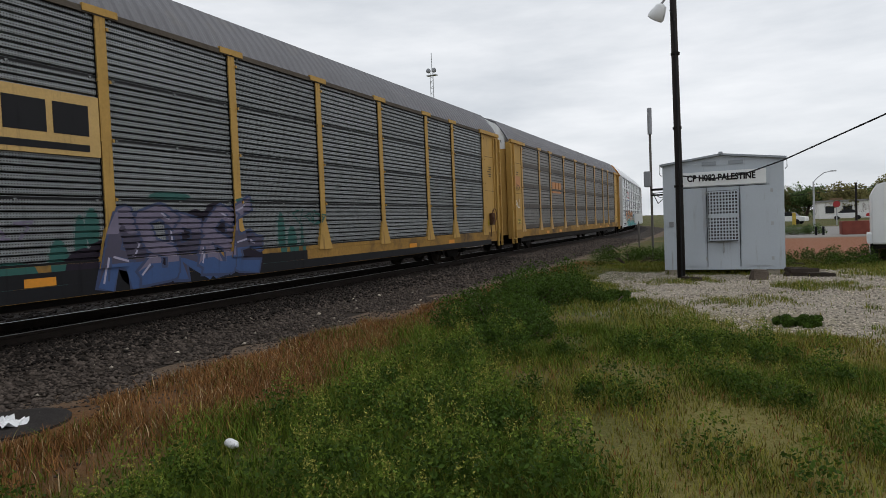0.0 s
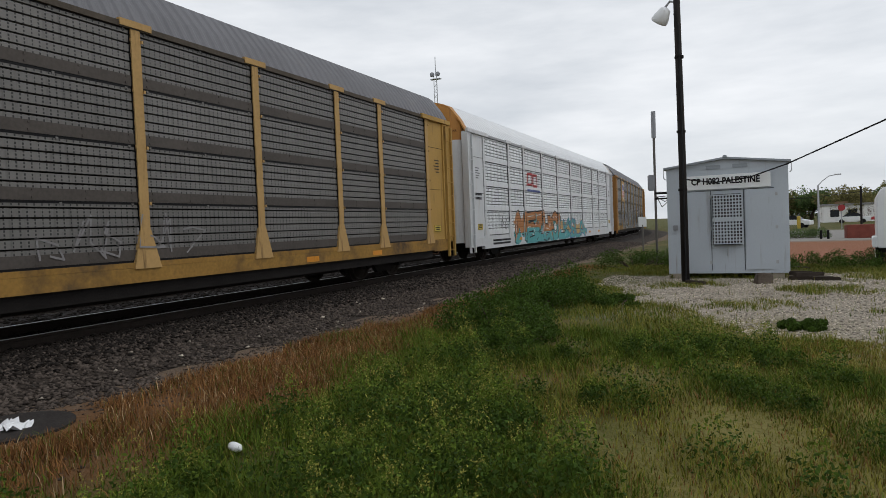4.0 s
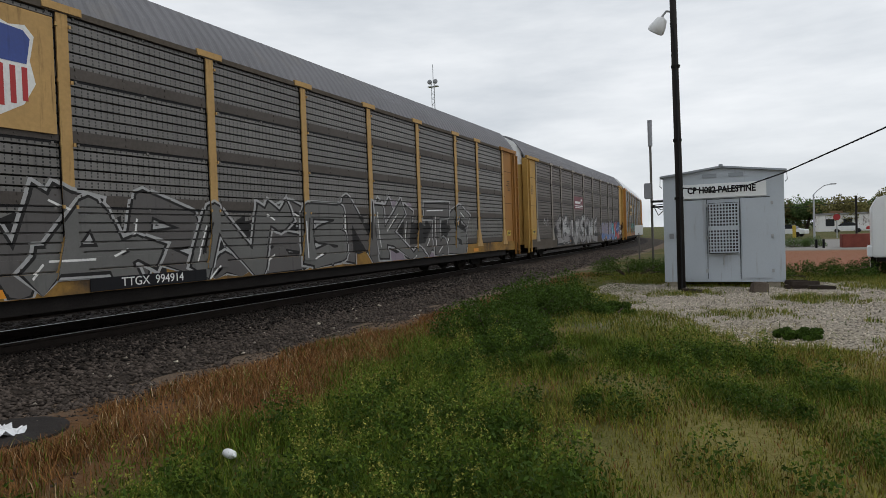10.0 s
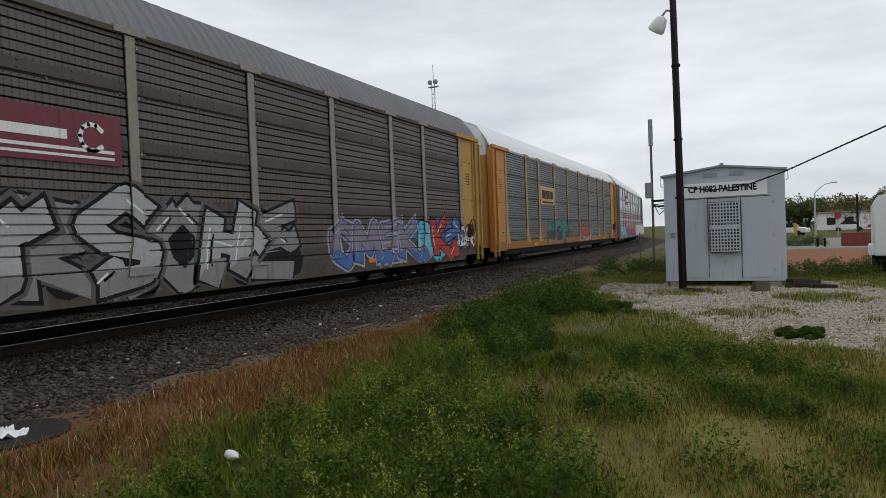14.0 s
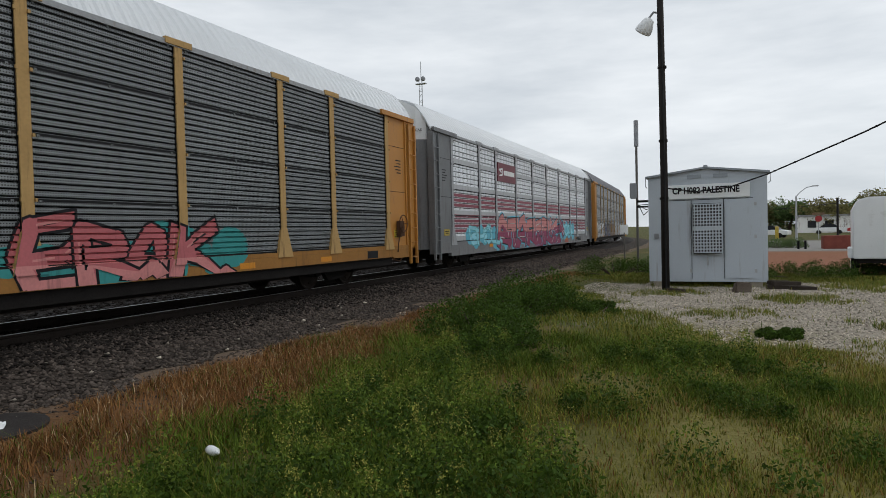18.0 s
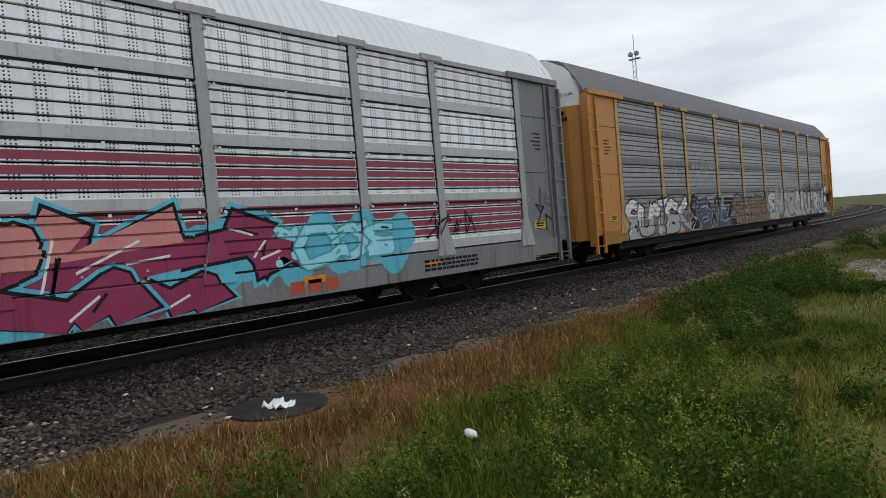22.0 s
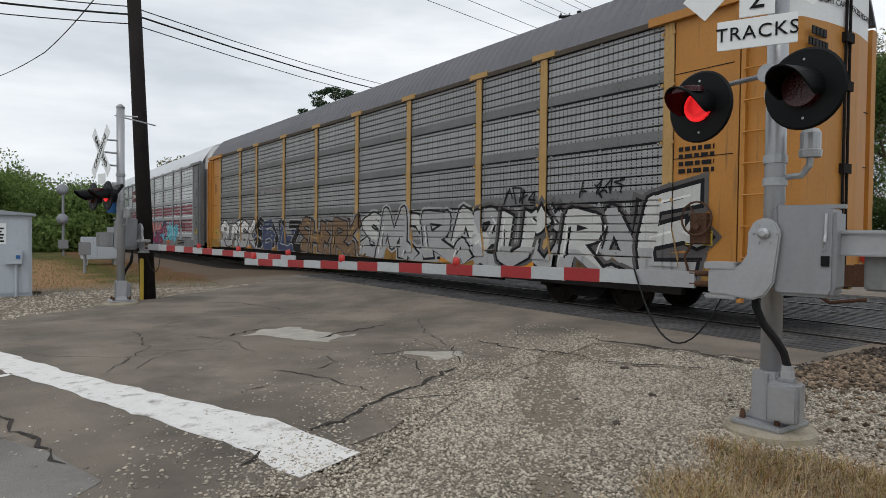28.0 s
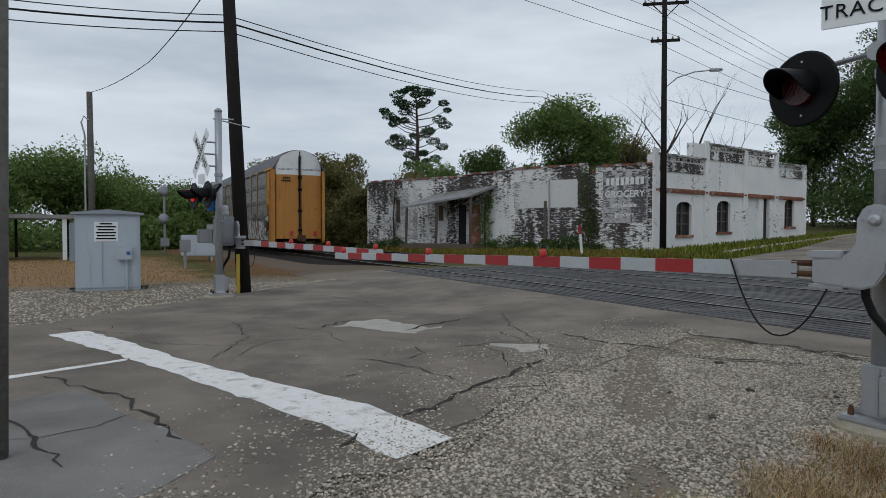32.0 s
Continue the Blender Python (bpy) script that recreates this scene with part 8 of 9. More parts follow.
    part("conduit", Geo().tube([tuple(turn @ Vector(p)) for p in ((0.07, 0.2, 1.12), (0.06, 0.2, 1.0), (0.01, 0.2, 0.88), (-0.07, 0.17, 0.77), (-0.12, 0.13, 0.67), (-0.145, 0.11, 0.56))], 0.03, 8), M["wire"], t, "ribbed black conduit")
    # arm: tapering striped board with lamps
    arm = thing_part("gate_arm", t)
    n = max(4, int(arm_length / 0.40))
    y0 = 0.36
    for k in range(n):
        u0, u1 = 0.92 + (arm_length - 0.92) * k / n, 0.92 + (arm_length - 0.92) * (k + 1) / n
        h0, h1 = 0.058 - 0.014 * k / n, 0.058 - 0.014 * (k + 1) / n
        z = 1.20 - 0.016 * u0
        g = Geo().add([(u0, y0 - 0.018, z - h0), (u1, y0 - 0.018, z - h1), (u1, y0 + 0.018, z - h1), (u0, y0 + 0.018, z - h0), (u0, y0 - 0.018, z + h0), (u1, y0 - 0.018, z + h1), (u1, y0 + 0.018, z + h1), (u0, y0 + 0.018, z + h0)],
                      [(0, 3, 2, 1), (4, 5, 6, 7), (0, 1, 5, 4), (1, 2, 6, 5), (2, 3, 7, 6), (3, 0, 4, 7)])
        part("stripe", moved(g, turn), M["red_tape"] if k % 2 else M["grey_tape"], arm)
    part("arm_root", moved(Geo().box(0.46, 0.93, y0 - 0.02, y0 + 0.02, 1.125, 1.25), turn), M["aluminium"], arm, "bolted aluminium root plate")
    for u in (0.28, 0.62, 0.98):
        p = 1.4 + (arm_length - 1.5) * u
        part("arm_lamp", moved(Geo().lathe([(0.03, 0.0), (0.038, 0.02), (0.038, 0.06), (0.024, 0.085)], pose(p, y0, 1.245 - 0.016 * p), 12), turn), M["red_plastic"], arm, "small red arm lamp", smooth=True)
    part("arm_cable", Geo().tube([tuple(turn @ Vector((0.95 - 0.70 * k / 14, y0 + 0.03 + 0.05 * math.sin(math.pi * k / 14), 1.25 - 0.19 * k / 14 - 0.46 * (1 - (2 * k / 14 - 1) ** 2)))) for k in range(15)], 0.007, 6), M["wire"], t, "slack black cable")
    # signals
    bar = Geo().tube([tuple(face @ Vector(p)) for p in ((-0.42, -0.10, 2.74 - drop), (0, -0.10, 2.76 - drop), (0.42, -0.10, 2.78 - drop))], 0.02, 8)
    part("signal_bar", bar, M["grey_box"], t)
    part("hub", moved(Geo().tube([(0, -0.16, 2.76 - drop), (0, 0.0, 2.76 - drop)], 0.07, 12), face), M["steel"], t)
    for s in (-1, 1):
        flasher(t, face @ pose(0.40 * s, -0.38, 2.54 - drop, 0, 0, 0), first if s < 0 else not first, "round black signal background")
        part("signal_stem", moved(Geo().tube([(0.40 * s, -0.10, 2.76 - drop), (0.40 * s, -0.24, 2.56 - drop), (0.40 * s, -0.36, 2.54 - drop)], 0.03, 8), face), M["lamp_black"], t)
    # bell cup under the lamps
    part("bell", moved(Geo().lathe([(0.075, 0.0), (0.08, 0.05), (0.07, 0.06), (0.07, 0.18), (0.05, 0.21)], pose(0.24, 0.04, 2.12 - drop), 14), face), M["aluminium"], t, "small grey bell")
    part("bell_bracket", Geo().tube([tuple(face @ Vector(p)) for p in ((0.02, 0.02, 1.98 - drop), (0.18, 0.04, 1.99 - drop), (0.235, 0.04, 2.06 - drop), (0.24, 0.04, 2.13 - drop))], 0.025, 6), M["steel"], t)
    sf = Matrix.Translation(face @ Vector((0, -0.30, 0))) @ pose(0, 0, 0, 0, 0, faces + 25)
    if boards:
        tracks = part("tracks_sign", moved(Geo().box(-0.27, 0.27, 0.0, 0.01, 2.93, 3.15), sf), M["sign_white"], t, "white lettered board under the crossbuck", bevel=0.003)
        part("lettering", moved(lettering("TRACKS", 0.142, 0.005, 1.10, 0.0), sf @ pose(0, -0.006, 3.04, 90)), M["black_paint"], tracks)
        two = part("number_sign", moved(Geo().box(-0.12, 0.12, 0.0, 0.01, 3.16, 3.41), sf), M["sign_white"], t, "white board with the number of tracks", bevel=0.003)
        part("lettering", moved(lettering("2", 0.23, 0.005, 1.0, 0.0), sf @ pose(0, -0.006, 3.285, 90)), M["black_paint"], two)
        crossbuck(t, sf @ pose(0, 0.02, 3.70), 1.25)
        for z in (3.06, 3.30, 3.70):
            part("sign_bracket", moved(Geo().tube([(0, 0, z), (0, -0.288, z)], 0.022, 6), face), M["steel"], t)
    return t


def thing_part(name, parent):
    ob = new(name)
    ob.parent = parent
    ob.empty_display_size = 0.1
    return ob


gate(pose(5.34, -4.12, -0.17), 6.9, -77.1, 89, True, "silver crossing gate with a lowered red and white arm")
left_gate = gate(pose(8.06, -15.9, -0.16), 5.4, 102.9, 101, False, "silver crossing gate across the lane with a lowered striped arm", boards=False, mast_top=3.95, drop=0.36)
face = pose(0, 0, 0, 0, 0, 101)
crossbuck(left_gate, face @ pose(0, -0.36, 3.05), 1.2)
for z in (2.8, 3.05, 3.3):
    part("sign_bracket", Geo().tube([(0, 0, z), tuple(face @ Vector((0, -0.35, z)))], 0.02, 6), M["steel"], left_gate)
tracks = part("tracks_sign", moved(Geo().box(-0.2, 0.2, -0.36, -0.35, 2.42, 2.62), face), M["sign_white"], left_gate, "small white lettered board")
part("blue_sign", moved(Geo().box(-0.14, 0.22, -0.1, -0.085, 1.86, 2.1), pose(0, 0, 0, 0, 0, 25)), M["blue_sign"], left_gate, "blue emergency notice plate")
part("stay", Geo().tube([(-0.3, 0.1, 3.8), (0.1, 0, 3.8), (-0.75, -0.5, 3.75)], 0.015, 6), M["steel"], left_gate)

# ---- cabinets, poles and signals beyond the road ----
cab = thing("equipment_cabinet", "pale grey crossing equipment cabinet with a white notice", "equipment cabinet", pose(9.42, -18.75, -0.2, 0, 0, -3))
part("body", Geo().box(0, 1.38, -1.1, 0, 0.05, 1.86), M["shed_paint"], cab, bevel=0.012)
part("roof", Geo().prism([(-0.08, 1.86), (-0.08, 1.90), (0.69, 1.98), (1.46, 1.90), (1.46, 1.86)], "y", -1.18, 0.08), M["shed_trim"], cab)
part("plinth", Geo().box(-0.2, 1.6, -1.3, 0.25, -0.15, 0.05), M["concrete"], cab, bevel=0.02)
for x0, x1 in ((0.05, 0.78), (0.82, 1.33)):
    part("door", Geo().box(x0, x1, 0.0, 0.022, 0.12, 1.78), M["shed_paint"], cab, bevel=0.008)
note = part("notice", Geo().box(0.48, 0.98, 0.024, 0.03, 1.22, 1.68), M["sign_white"], cab, "white notice with rows of small print")
pr = Geo()
for r, (a, b) in enumerate(((0.60, 0.86), (0.52, 0.94), (0.56, 0.90), (0.52, 0.94), (0.54, 0.92), (0.52, 0.94))):
    pr.box(a, b, 0.03, 0.034, 1.62 - 0.07 * r, 1.655 - 0.07 * r)
part("print", pr, M["black_paint"], note)
lockbox = part("meter_box", Geo().box(0.18, 0.50, 0.03, 0.16, 0.78, 1.10), M["shed_paint"], cab, "small meter box on the door", bevel=0.012)
part("conduit", Geo().tube([(0.3, 0.06, 0.78), (0.3, 0.06, -0.1)], 0.03, 8), M["shed_paint"], cab)
part("badge", Geo().box(0.22, 0.3, 0.16, 0.168, 0.9, 0.98), M["blue_sign"], lockbox)
lou = part("louvre", Geo().box(1.38, 1.5, -0.9, -0.2, 0.75, 1.65), M["shed_trim"], cab, bevel=0.006)
for z in np.arange(0.8, 1.62, 0.07):
    part("slat", Geo().box(1.5, 1.515, -0.88, -0.22, z, z + 0.03), M["shed_paint"], lou)

wood = thing("utility_pole", "tall dark tarred utility pole beside the crossing", "utility pole", pose(7.36, -16.85, -0.3), group="utility poles")
part("pole", Geo().tube([(0, 0, 0), (0.18, 0.05, 4), (0.5, 0.1, 11)], [0.165, 0.15, 0.12], 14), M["pole_dark"], wood, smooth=True)
part("guard", Geo().box(0.13, 0.20, 0.12, 0.20, 0, 1.05), M["yellow_plastic"], wood, "yellow plastic cable guard", bevel=0.01)
grey = thing("utility_pole", "grey wooden utility pole with a steel conduit loop", "utility pole", pose(10.45, -37.8, -0.3), group="utility poles")
part("pole", Geo().tube([(0, 0, 0), (0.05, 0, 8.3)], [0.17, 0.13], 10), M["pole_grey"], grey, smooth=True)
part("conduit", Geo().tube([(0.28, 0.1, 0), (0.28, 0.1, 6.2), (0.42, 0.1, 6.8), (0.3, 0.1, 7.1), (0.1, 0.1, 6.9)], 0.04, 6), M["steel"], grey)


def power_pole(x, y, z, h, label):
    t = thing("power_pole", label, "utility pole", pose(x, y, z, 0, 0, -38), group="utility poles")
    part("pole", Geo().tube([(0, 0, 0), (0.05, 0, h)], [0.17, 0.12], 10), M["pole_dark"], t, smooth=True)
    for zz, w in ((h - 0.35, 1.1), (h - 2.2, 0.7)):
        arm = part("crossarm", Geo().box(-w, w, -0.06, 0.06, zz, zz + 0.13), M["pole_dark"], t)
        for k in (-0.9, -0.5, 0.5, 0.9):
            part("insulator", Geo().lathe([(0.02, 0.0), (0.05, 0.03), (0.05, 0.1), (0.02, 0.15)], pose(k * w, 0, zz + 0.13), 8), M["grey_box"], arm)
    part("lamp_arm", Geo().tube([(0, 0, h - 4.5), (-0.6, 0, h - 4.0), (-1.4, 0, h - 3.75), (-2.2, 0, h - 3.7)], 0.035, 6), M["steel"], t)
    part("lamp_head", Geo().box(-2.75, -2.1, -0.13, 0.13, h - 3.76, h - 3.62), M["steel"], t, "street lamp head", bevel=0.05)
    part("brace", Geo().tube([(-0.7, 0.08, h - 0.3), (0, 0.1, h - 1.0), (0.7, 0.08, h - 0.3)], 0.03, 5), M["pole_dark"], t)
    return t


power_pole(-15.0, -25.2, 0.35, 12.6, "dark wooden power pole with two crossarms before the old building")
wires = thing("power_lines", "black power and telephone lines strung over the crossing", "power lines")


def wire(points, r=0.016):
    pts = []
    for a, b in zip(points, points[1:]):
        a, b = Vector(a), Vector(b)
        sag = (b - a).length * 0.012
        for k in range(8):
            u = k / 8
            p = a + (b - a) * u
            p.z -= 4 * sag * u * (1 - u)
            pts.append(tuple(p))
    pts.append(points[-1])
    part("line", Geo().tube(pts, r, 5), M["wire"], wires)


wire([(40, -19, 7.6), (12.0, -17.2, 5.9), (7.73, -16.78, 6.12), (-17.1, -38.1, 10.9), (-58, -66, 13.5)], 0.012)
wire([(40, -19, 7.3), (12.0, -17.2, 5.72), (7.68, -16.75, 5.95), (-17.1, -38.1, 10.5), (-58, -66, 13)], 0.022)
wire([(40, -19, 7.0), (12.0, -17.2, 5.5), (7.72, -16.72, 5.74), (-16.7, -38.3, 10.1), (-58, -66, 12.4)], 0.012)
wire([(10.45, -37.8, 8.0), (8.7, -25.7, 6.95), (7.98, -18.3, 7.0), (7.86, -16.7, 8.2)], 0.014)
for dx, zz in ((-0.95, 12.75), (-0.45, 12.75), (0.45, 12.75), (0.95, 12.75), (-0.6, 10.9), (0.6, 10.9)):
    wire([(30 + dx * 0.24, -14.4 - dx, zz + 0.6), (-15 + dx * 0.24, -25.2 - dx, zz), (-62 + dx * 0.24, -37.0 - dx, zz - 0.4), (-110, -49 - dx, zz)], 0.011)
for k in range(2):
    wire([(-15, -25.2, 9.4 - 1.5 * k), (-62, -34 - 2 * k, 10.4 - 1.3 * k)], 0.013)

sig = thing("track_signal", "grey railway signal mast with two round heads", "railway signal", pose(6.55, -44.8, -0.25))
part("mast", Geo().tube([(0, 0, 0), (0, 0, 3.7)], 0.07, 8), M["grey_box"], sig)
for z in (2.2, 3.9):
    part("signal_head", Geo().lathe([(0.0, 0.0), (0.3, 0.0), (0.32, 0.15), (0.2, 0.4), (0.0, 0.42)], pose(0, 0.1, z, 90, 0, 20), 18), M["grey_box"], sig, "round signal head seen from behind", smooth=True)
part("case", Geo().box(-0.25, 0.25, -0.2, 0.2, 0.5, 1.0), M["grey_box"], sig, bevel=0.03)
jb = thing("junction_post", "small grey junction box on a post", "junction box", pose(7.45, -27.0, -0.22))
part("post", Geo().tube([(0, 0, 0), (0, 0, 0.75)], 0.05, 8), M["grey_box"], jb)
part("case", Geo().box(-0.18, 0.18, -0.12, 0.12, 0.7, 1.15), M["grey_box"], jb, bevel=0.02)
sw = thing("switch_case", "grey relay case beside the track", "relay case", pose(6.2, -33.0, -0.25))
part("case", Geo().box(-0.7, 0.7, -0.4, 0.4, 0.35, 1.3), M["shed_paint"], sw, bevel=0.03)
part("stand", Geo().box(-0.6, -0.5, -0.3, 0.3, 0, 0.36).box(0.5, 0.6, -0.3, 0.3, 0, 0.36), M["steel"], sw)

canopy = thing("open_shelter", "low flat-roofed open shelter with white posts", "shelter", pose(11.5, -37.5, -0.3))
part("roof", Geo().box(-0.3, 7, -4, 1.0, 2.1, 2.28), M["roof_grey"], canopy)
for x in (0.1, 2.4, 5.0):
    part("post", Geo().box(x - 0.09, x + 0.09, 0.7, 0.88, 0, 2.1), M["white_paint"], canopy)
for x in (0.1, 2.4, 5.0):
    part("post", Geo().box(x - 0.06, x + 0.06, -3.7, -3.58, 0, 2.1), M["pole_dark"], canopy)

near_post = part("steel_post", Geo().tube([(0.0, 0, -0.1), (-0.05, 0.0, 3.2)], 0.045, 12), M["pole_grey"], smooth=True, at=pose(10.95, -6.35, -0.2))
tagged(near_post, "grey steel sign post beside the lane", "post")
marker = thing("marker_post", "white post with a red band beside the far track", "marker post", pose(-9.4, -24.8, 0.02, 0, 6, 0))
part("shaft", Geo().box(-0.06, 0.06, -0.03, 0.03, 0, 1.1), M["white_paint"], marker, bevel=0.006)
part("band", Geo().box(-0.064, 0.064, -0.034, 0.034, 1.1, 1.5), M["red_tape"], marker)
sgn = thing("weight_limit_sign", "two small white notice plates on a post", "road sign", pose(-11.0, -10.5, 0.2, 0, 0, 115))
part("post", Geo().tube([(0, 0.03, 0), (0, 0.03, 2.5)], 0.04, 6), M["steel"], sgn)
for z in (1.15, 1.85):
    plate = part("plate", Geo().box(-0.32, 0.32, -0.01, 0.0, z, z + 0.62), M["sign_white"], sgn)
    words = ("DO NOT", "STOP", "ON") if z < 1.5 else ("WEIGHT", "LIMIT")
    for k, word in enumerate(words):
        part("lettering", moved(lettering(word, 0.17, 0.004), pose(0, -0.014, z + 0.5 - 0.19 * k, 90)), M["black_paint"], plate)

# ---- the old warehouse ----
CORNER, LEFT_END, RIGHT_END = Vector((-15.5, -26.4, 0)), Vector((-7.4, -46.4, 0)), Vector((-33.1, -29.4, 0))
house = thing("old_warehouse", "long whitewashed brick warehouse with peeling paint and a stepped front", "building")


def wall_frame(a, b):
    """A frame at a whose x runs to b, y into the house, z up."""
    d = (b - a).normalized()
    return Matrix.Translation(a) @ Matrix.Rotation(math.atan2(d.y, d.x), 4, "Z"), (b - a).length


def wall_with_holes(w, h, thick, holes, z0=-0.6):
    """A wall along x with arched or square openings (x0, x1, z0, z1) cut through."""
    g = Geo()
    xs = sorted({0.0, w} | {v for o in holes for v in o[:2]})
    for a, b in zip(xs, xs[1:]):
        opens = [o for o in holes if o[0] <= a + 1e-6 and o[1] >= b - 1e-6]
        z = z0
        for o in sorted(opens, key=lambda q: q[2]):
            g.box(a, b, 0, thick, z, o[2])
            z = o[3]
        g.box(a, b, 0, thick, z, h(0.5 * (a + b)) if callable(h) else h)
    return g


# front, with piers, cornice and arched windows
m, L = wall_frame(CORNER, RIGHT_END)
gz = lambda u: 0.33 + 0.72 * u / L
wins = [(2.2, 3.7), (6.4, 7.9), (14.9, 16.3)]
doors = [(10.1, 11.4), (12.0, 12.8)]
holes = [(a, b, gz(a) + 0.62, gz(a) + 2.45) for a, b in wins] + [(a, b, gz(a) - 0.2, gz(a) + 2.6) for a, b in doors]
front = moved(wall_with_holes(L, lambda u: 5.3 if u < 4.9 else 6.2 if u < 13.4 else 5.65, 0.35, holes), m)
for k in range(0, len(front.v), 8):
    bay = Geo()
    bay.v, bay.f = front.v[k:k + 8], front.f[:6]
    part("wall_bay", bay, M["white_wall"], house, "whitewashed stepped front")
for a, b, z0, z1 in holes[:3]:
    win = part("window", moved(Geo().box(a, b, 0.22, 0.26, z0, z1), m), M["window_dark"], house, "dark broken arched window")
    for q in range(3):
        u = a + (b - a) * q / 2
        part("mullion", moved(Geo().box(u - 0.04, u + 0.04, 0.14, 0.22, z0, z1), m), M["old_wood"], win)
    for q in (1, 2):
        zz = z0 + (z1 - z0) * q / 3
        part("rail", moved(Geo().box(a, b, 0.16, 0.21, zz - 0.03, zz + 0.03), m), M["old_wood"], win)
    part("sill", moved(Geo().box(a - 0.1, b + 0.1, -0.1, 0.2, z0 - 0.14, z0), m), M["brick_red"], win)
    arch = Geo()
    cx, r = (a + b) / 2, (b - a) / 2
    for q in range(10):
        t0, t1 = math.pi * q / 10, math.pi * (q + 1) / 10
        arch.add([(cx + r * math.cos(t0), -0.012, z1 - 0.35 + 0.36 * math.sin(t0)), (cx + r * math.cos(t1), -0.012, z1 - 0.35 + 0.36 * math.sin(t1)), (cx + (r + 0.22) * math.cos(t1), -0.012, z1 - 0.3 + 0.55 * math.sin(t1)), (cx + (r + 0.22) * math.cos(t0), -0.012, z1 - 0.3 + 0.55 * math.sin(t0))], [(0, 1, 2, 3)])
    part("arch", moved(arch, m), M["white_wall"], win, "brick window arch")
for a, b, z0, z1 in holes[3:]:
    part("door", moved(Geo().box(a, b, 0.2, 0.26, z0, z1), m), M["white_paint"] if b - a > 1 else M["window_dark"], house, "closed doorway")
for u, h in ((-0.05, 5.6), (4.9, 6.4), (9.3, 6.3), (13.3, 6.4), (L - 0.45, 5.8)):
    part("pier", moved(Geo().box(u, u + 0.45, -0.12, 0.0, gz(u) - 0.6, h), m), M["white_wall"], house)
for u0, u1, h in ((0.4, 4.9, 5.3), (5.35, 13.3, 6.2), (13.75, L - 0.4, 5.65)):
    frieze = part("frieze", moved(Geo().box(u0 + 0.15, u1 - 0.1, -0.05, 0.0, h - 0.85, h - 0.3), m), M["old_brick"], house, "weathered brick frieze panel", bevel=0.01)
    part("coping", moved(Geo().box(u0 - 0.1, u1 + 0.1, -0.16, 0.42, h, h + 0.1), m), M["ghost_paint"], house)
    v = u0 + 0.2
    while v < u1 - 0.3:
        part("dentil", moved(Geo().box(v, v + 0.18, -0.1, -0.05, h - 0.22, h - 0.06), m), M["old_brick"], frieze)
        v += 0.36
belt = part("belt_course", moved(Geo().box(0, L, -0.09, 0.0, 3.32, 3.56), m), M["brick_red"], house, "band of bare red brick")
for q in range(44):
    u = 0.1 + q * (L - 0.2) / 44
    part("brick", moved(Geo().box(u, u + 0.28, -0.13, -0.09, 3.38, 3.5), m), M["brick_red"], belt)

# long side, in bays of different height, with the faded painted sign
m, L = wall_frame(LEFT_END, CORNER)
sz = lambda u: -0.07 + 0.40 * u / L
bays = [(0.0, 9.3, 4.72), (9.3, 12.4, 4.85), (12.4, 17.7, 4.95), (17.7, 18.3, 4.5), (18.3, L, 4.78)]
for i, (a, b, h) in enumerate(bays):
    part("side_wall", moved(Geo().box(a, b, 0.06 * (i % 2), 0.35, -0.8, h), m), M["old_brick"], house, "peeling whitewashed side wall")
    n = int((b - a) / 0.42) + 1
    for q in range(n):
        u = a + (b - a) * q / n
        part("coping_brick", moved(Geo().box(u, u + (b - a) / n - 0.03, -0.06, 0.38, h + 0.003, h + 0.08 + 0.06 * random.random()), m), M["brick_red"] if q % 3 else M["ghost_paint"], house)
for a, b, z0, z1, mat in ((18.75, 21.3, 1.7, 4.55, "ghost_paint"), (12.9, 17.2, 2.6, 4.2, "ghost_grey"), (2.2, 5.0, 0.6, 4.2, "ghost_grey")):
    sign = part("painted_sign", moved(Geo().box(a, b, -0.012, -0.002, z0, z1), m), M[mat], house, "faded painted wall sign" if mat == "ghost_grey" else "faded dark painted wall sign with pale lettering")
    if mat == "ghost_paint":
        for word, z, s in (("GROCERY", 3.25, 0.50), ("wholesale", 2.65, 0.36), ("grocers", 2.15, 0.36)):
            part("lettering", moved(moved(lettering(word, s, 0.006, 1.0, 0.006), pose(20.0, -0.018, z, 90)), m), M["white_wall"], sign)
        tops = Geo()
        for q in range(8):
            tops.box(18.95 + 0.28 * q, 19.13 + 0.28 * q, -0.018, -0.012, 3.75, 4.15)
        part("letter_bars", moved(tops, m), M["white_wall"], sign, "row of unreadable pale letters")
for a, b, z0, z1 in ((3.0, 3.35, 1.8, 3.4), (6.9, 7.3, 1.9, 2.9), (15.0, 15.2, 0.6, 3.0)):
    part("bricked_slot", moved(Geo().box(a, b, -0.03, -0.002, z0, z1), m), M["old_wood"], house, "narrow boarded opening")
# lean-to porch
part("porch_roof", moved(Geo().add([(11.6, -0.02, 3.95), (6.6, -0.02, 3.55), (5.4, -2.0, 2.7), (11.2, -2.0, 3.3), (11.6, -0.02, 4.1), (6.6, -0.02, 3.7), (5.4, -2.0, 2.82), (11.2, -2.0, 3.42)], [(0, 1, 2, 3), (7, 6, 5, 4), (0, 4, 5, 1), (1, 5, 6, 2), (2, 6, 7, 3), (3, 7, 4, 0)]), m), M["roof_grey"], house, "sagging tin porch roof")
for u in (5.6, 8.2, 10.9):
    part("porch_post", moved(Geo().tube([(u, -1.85, sz(u) - 0.1), (u + 0.1, -1.85, 2.75 + 0.1 * (u - 5))], 0.09, 6), m), M["old_wood"], house)
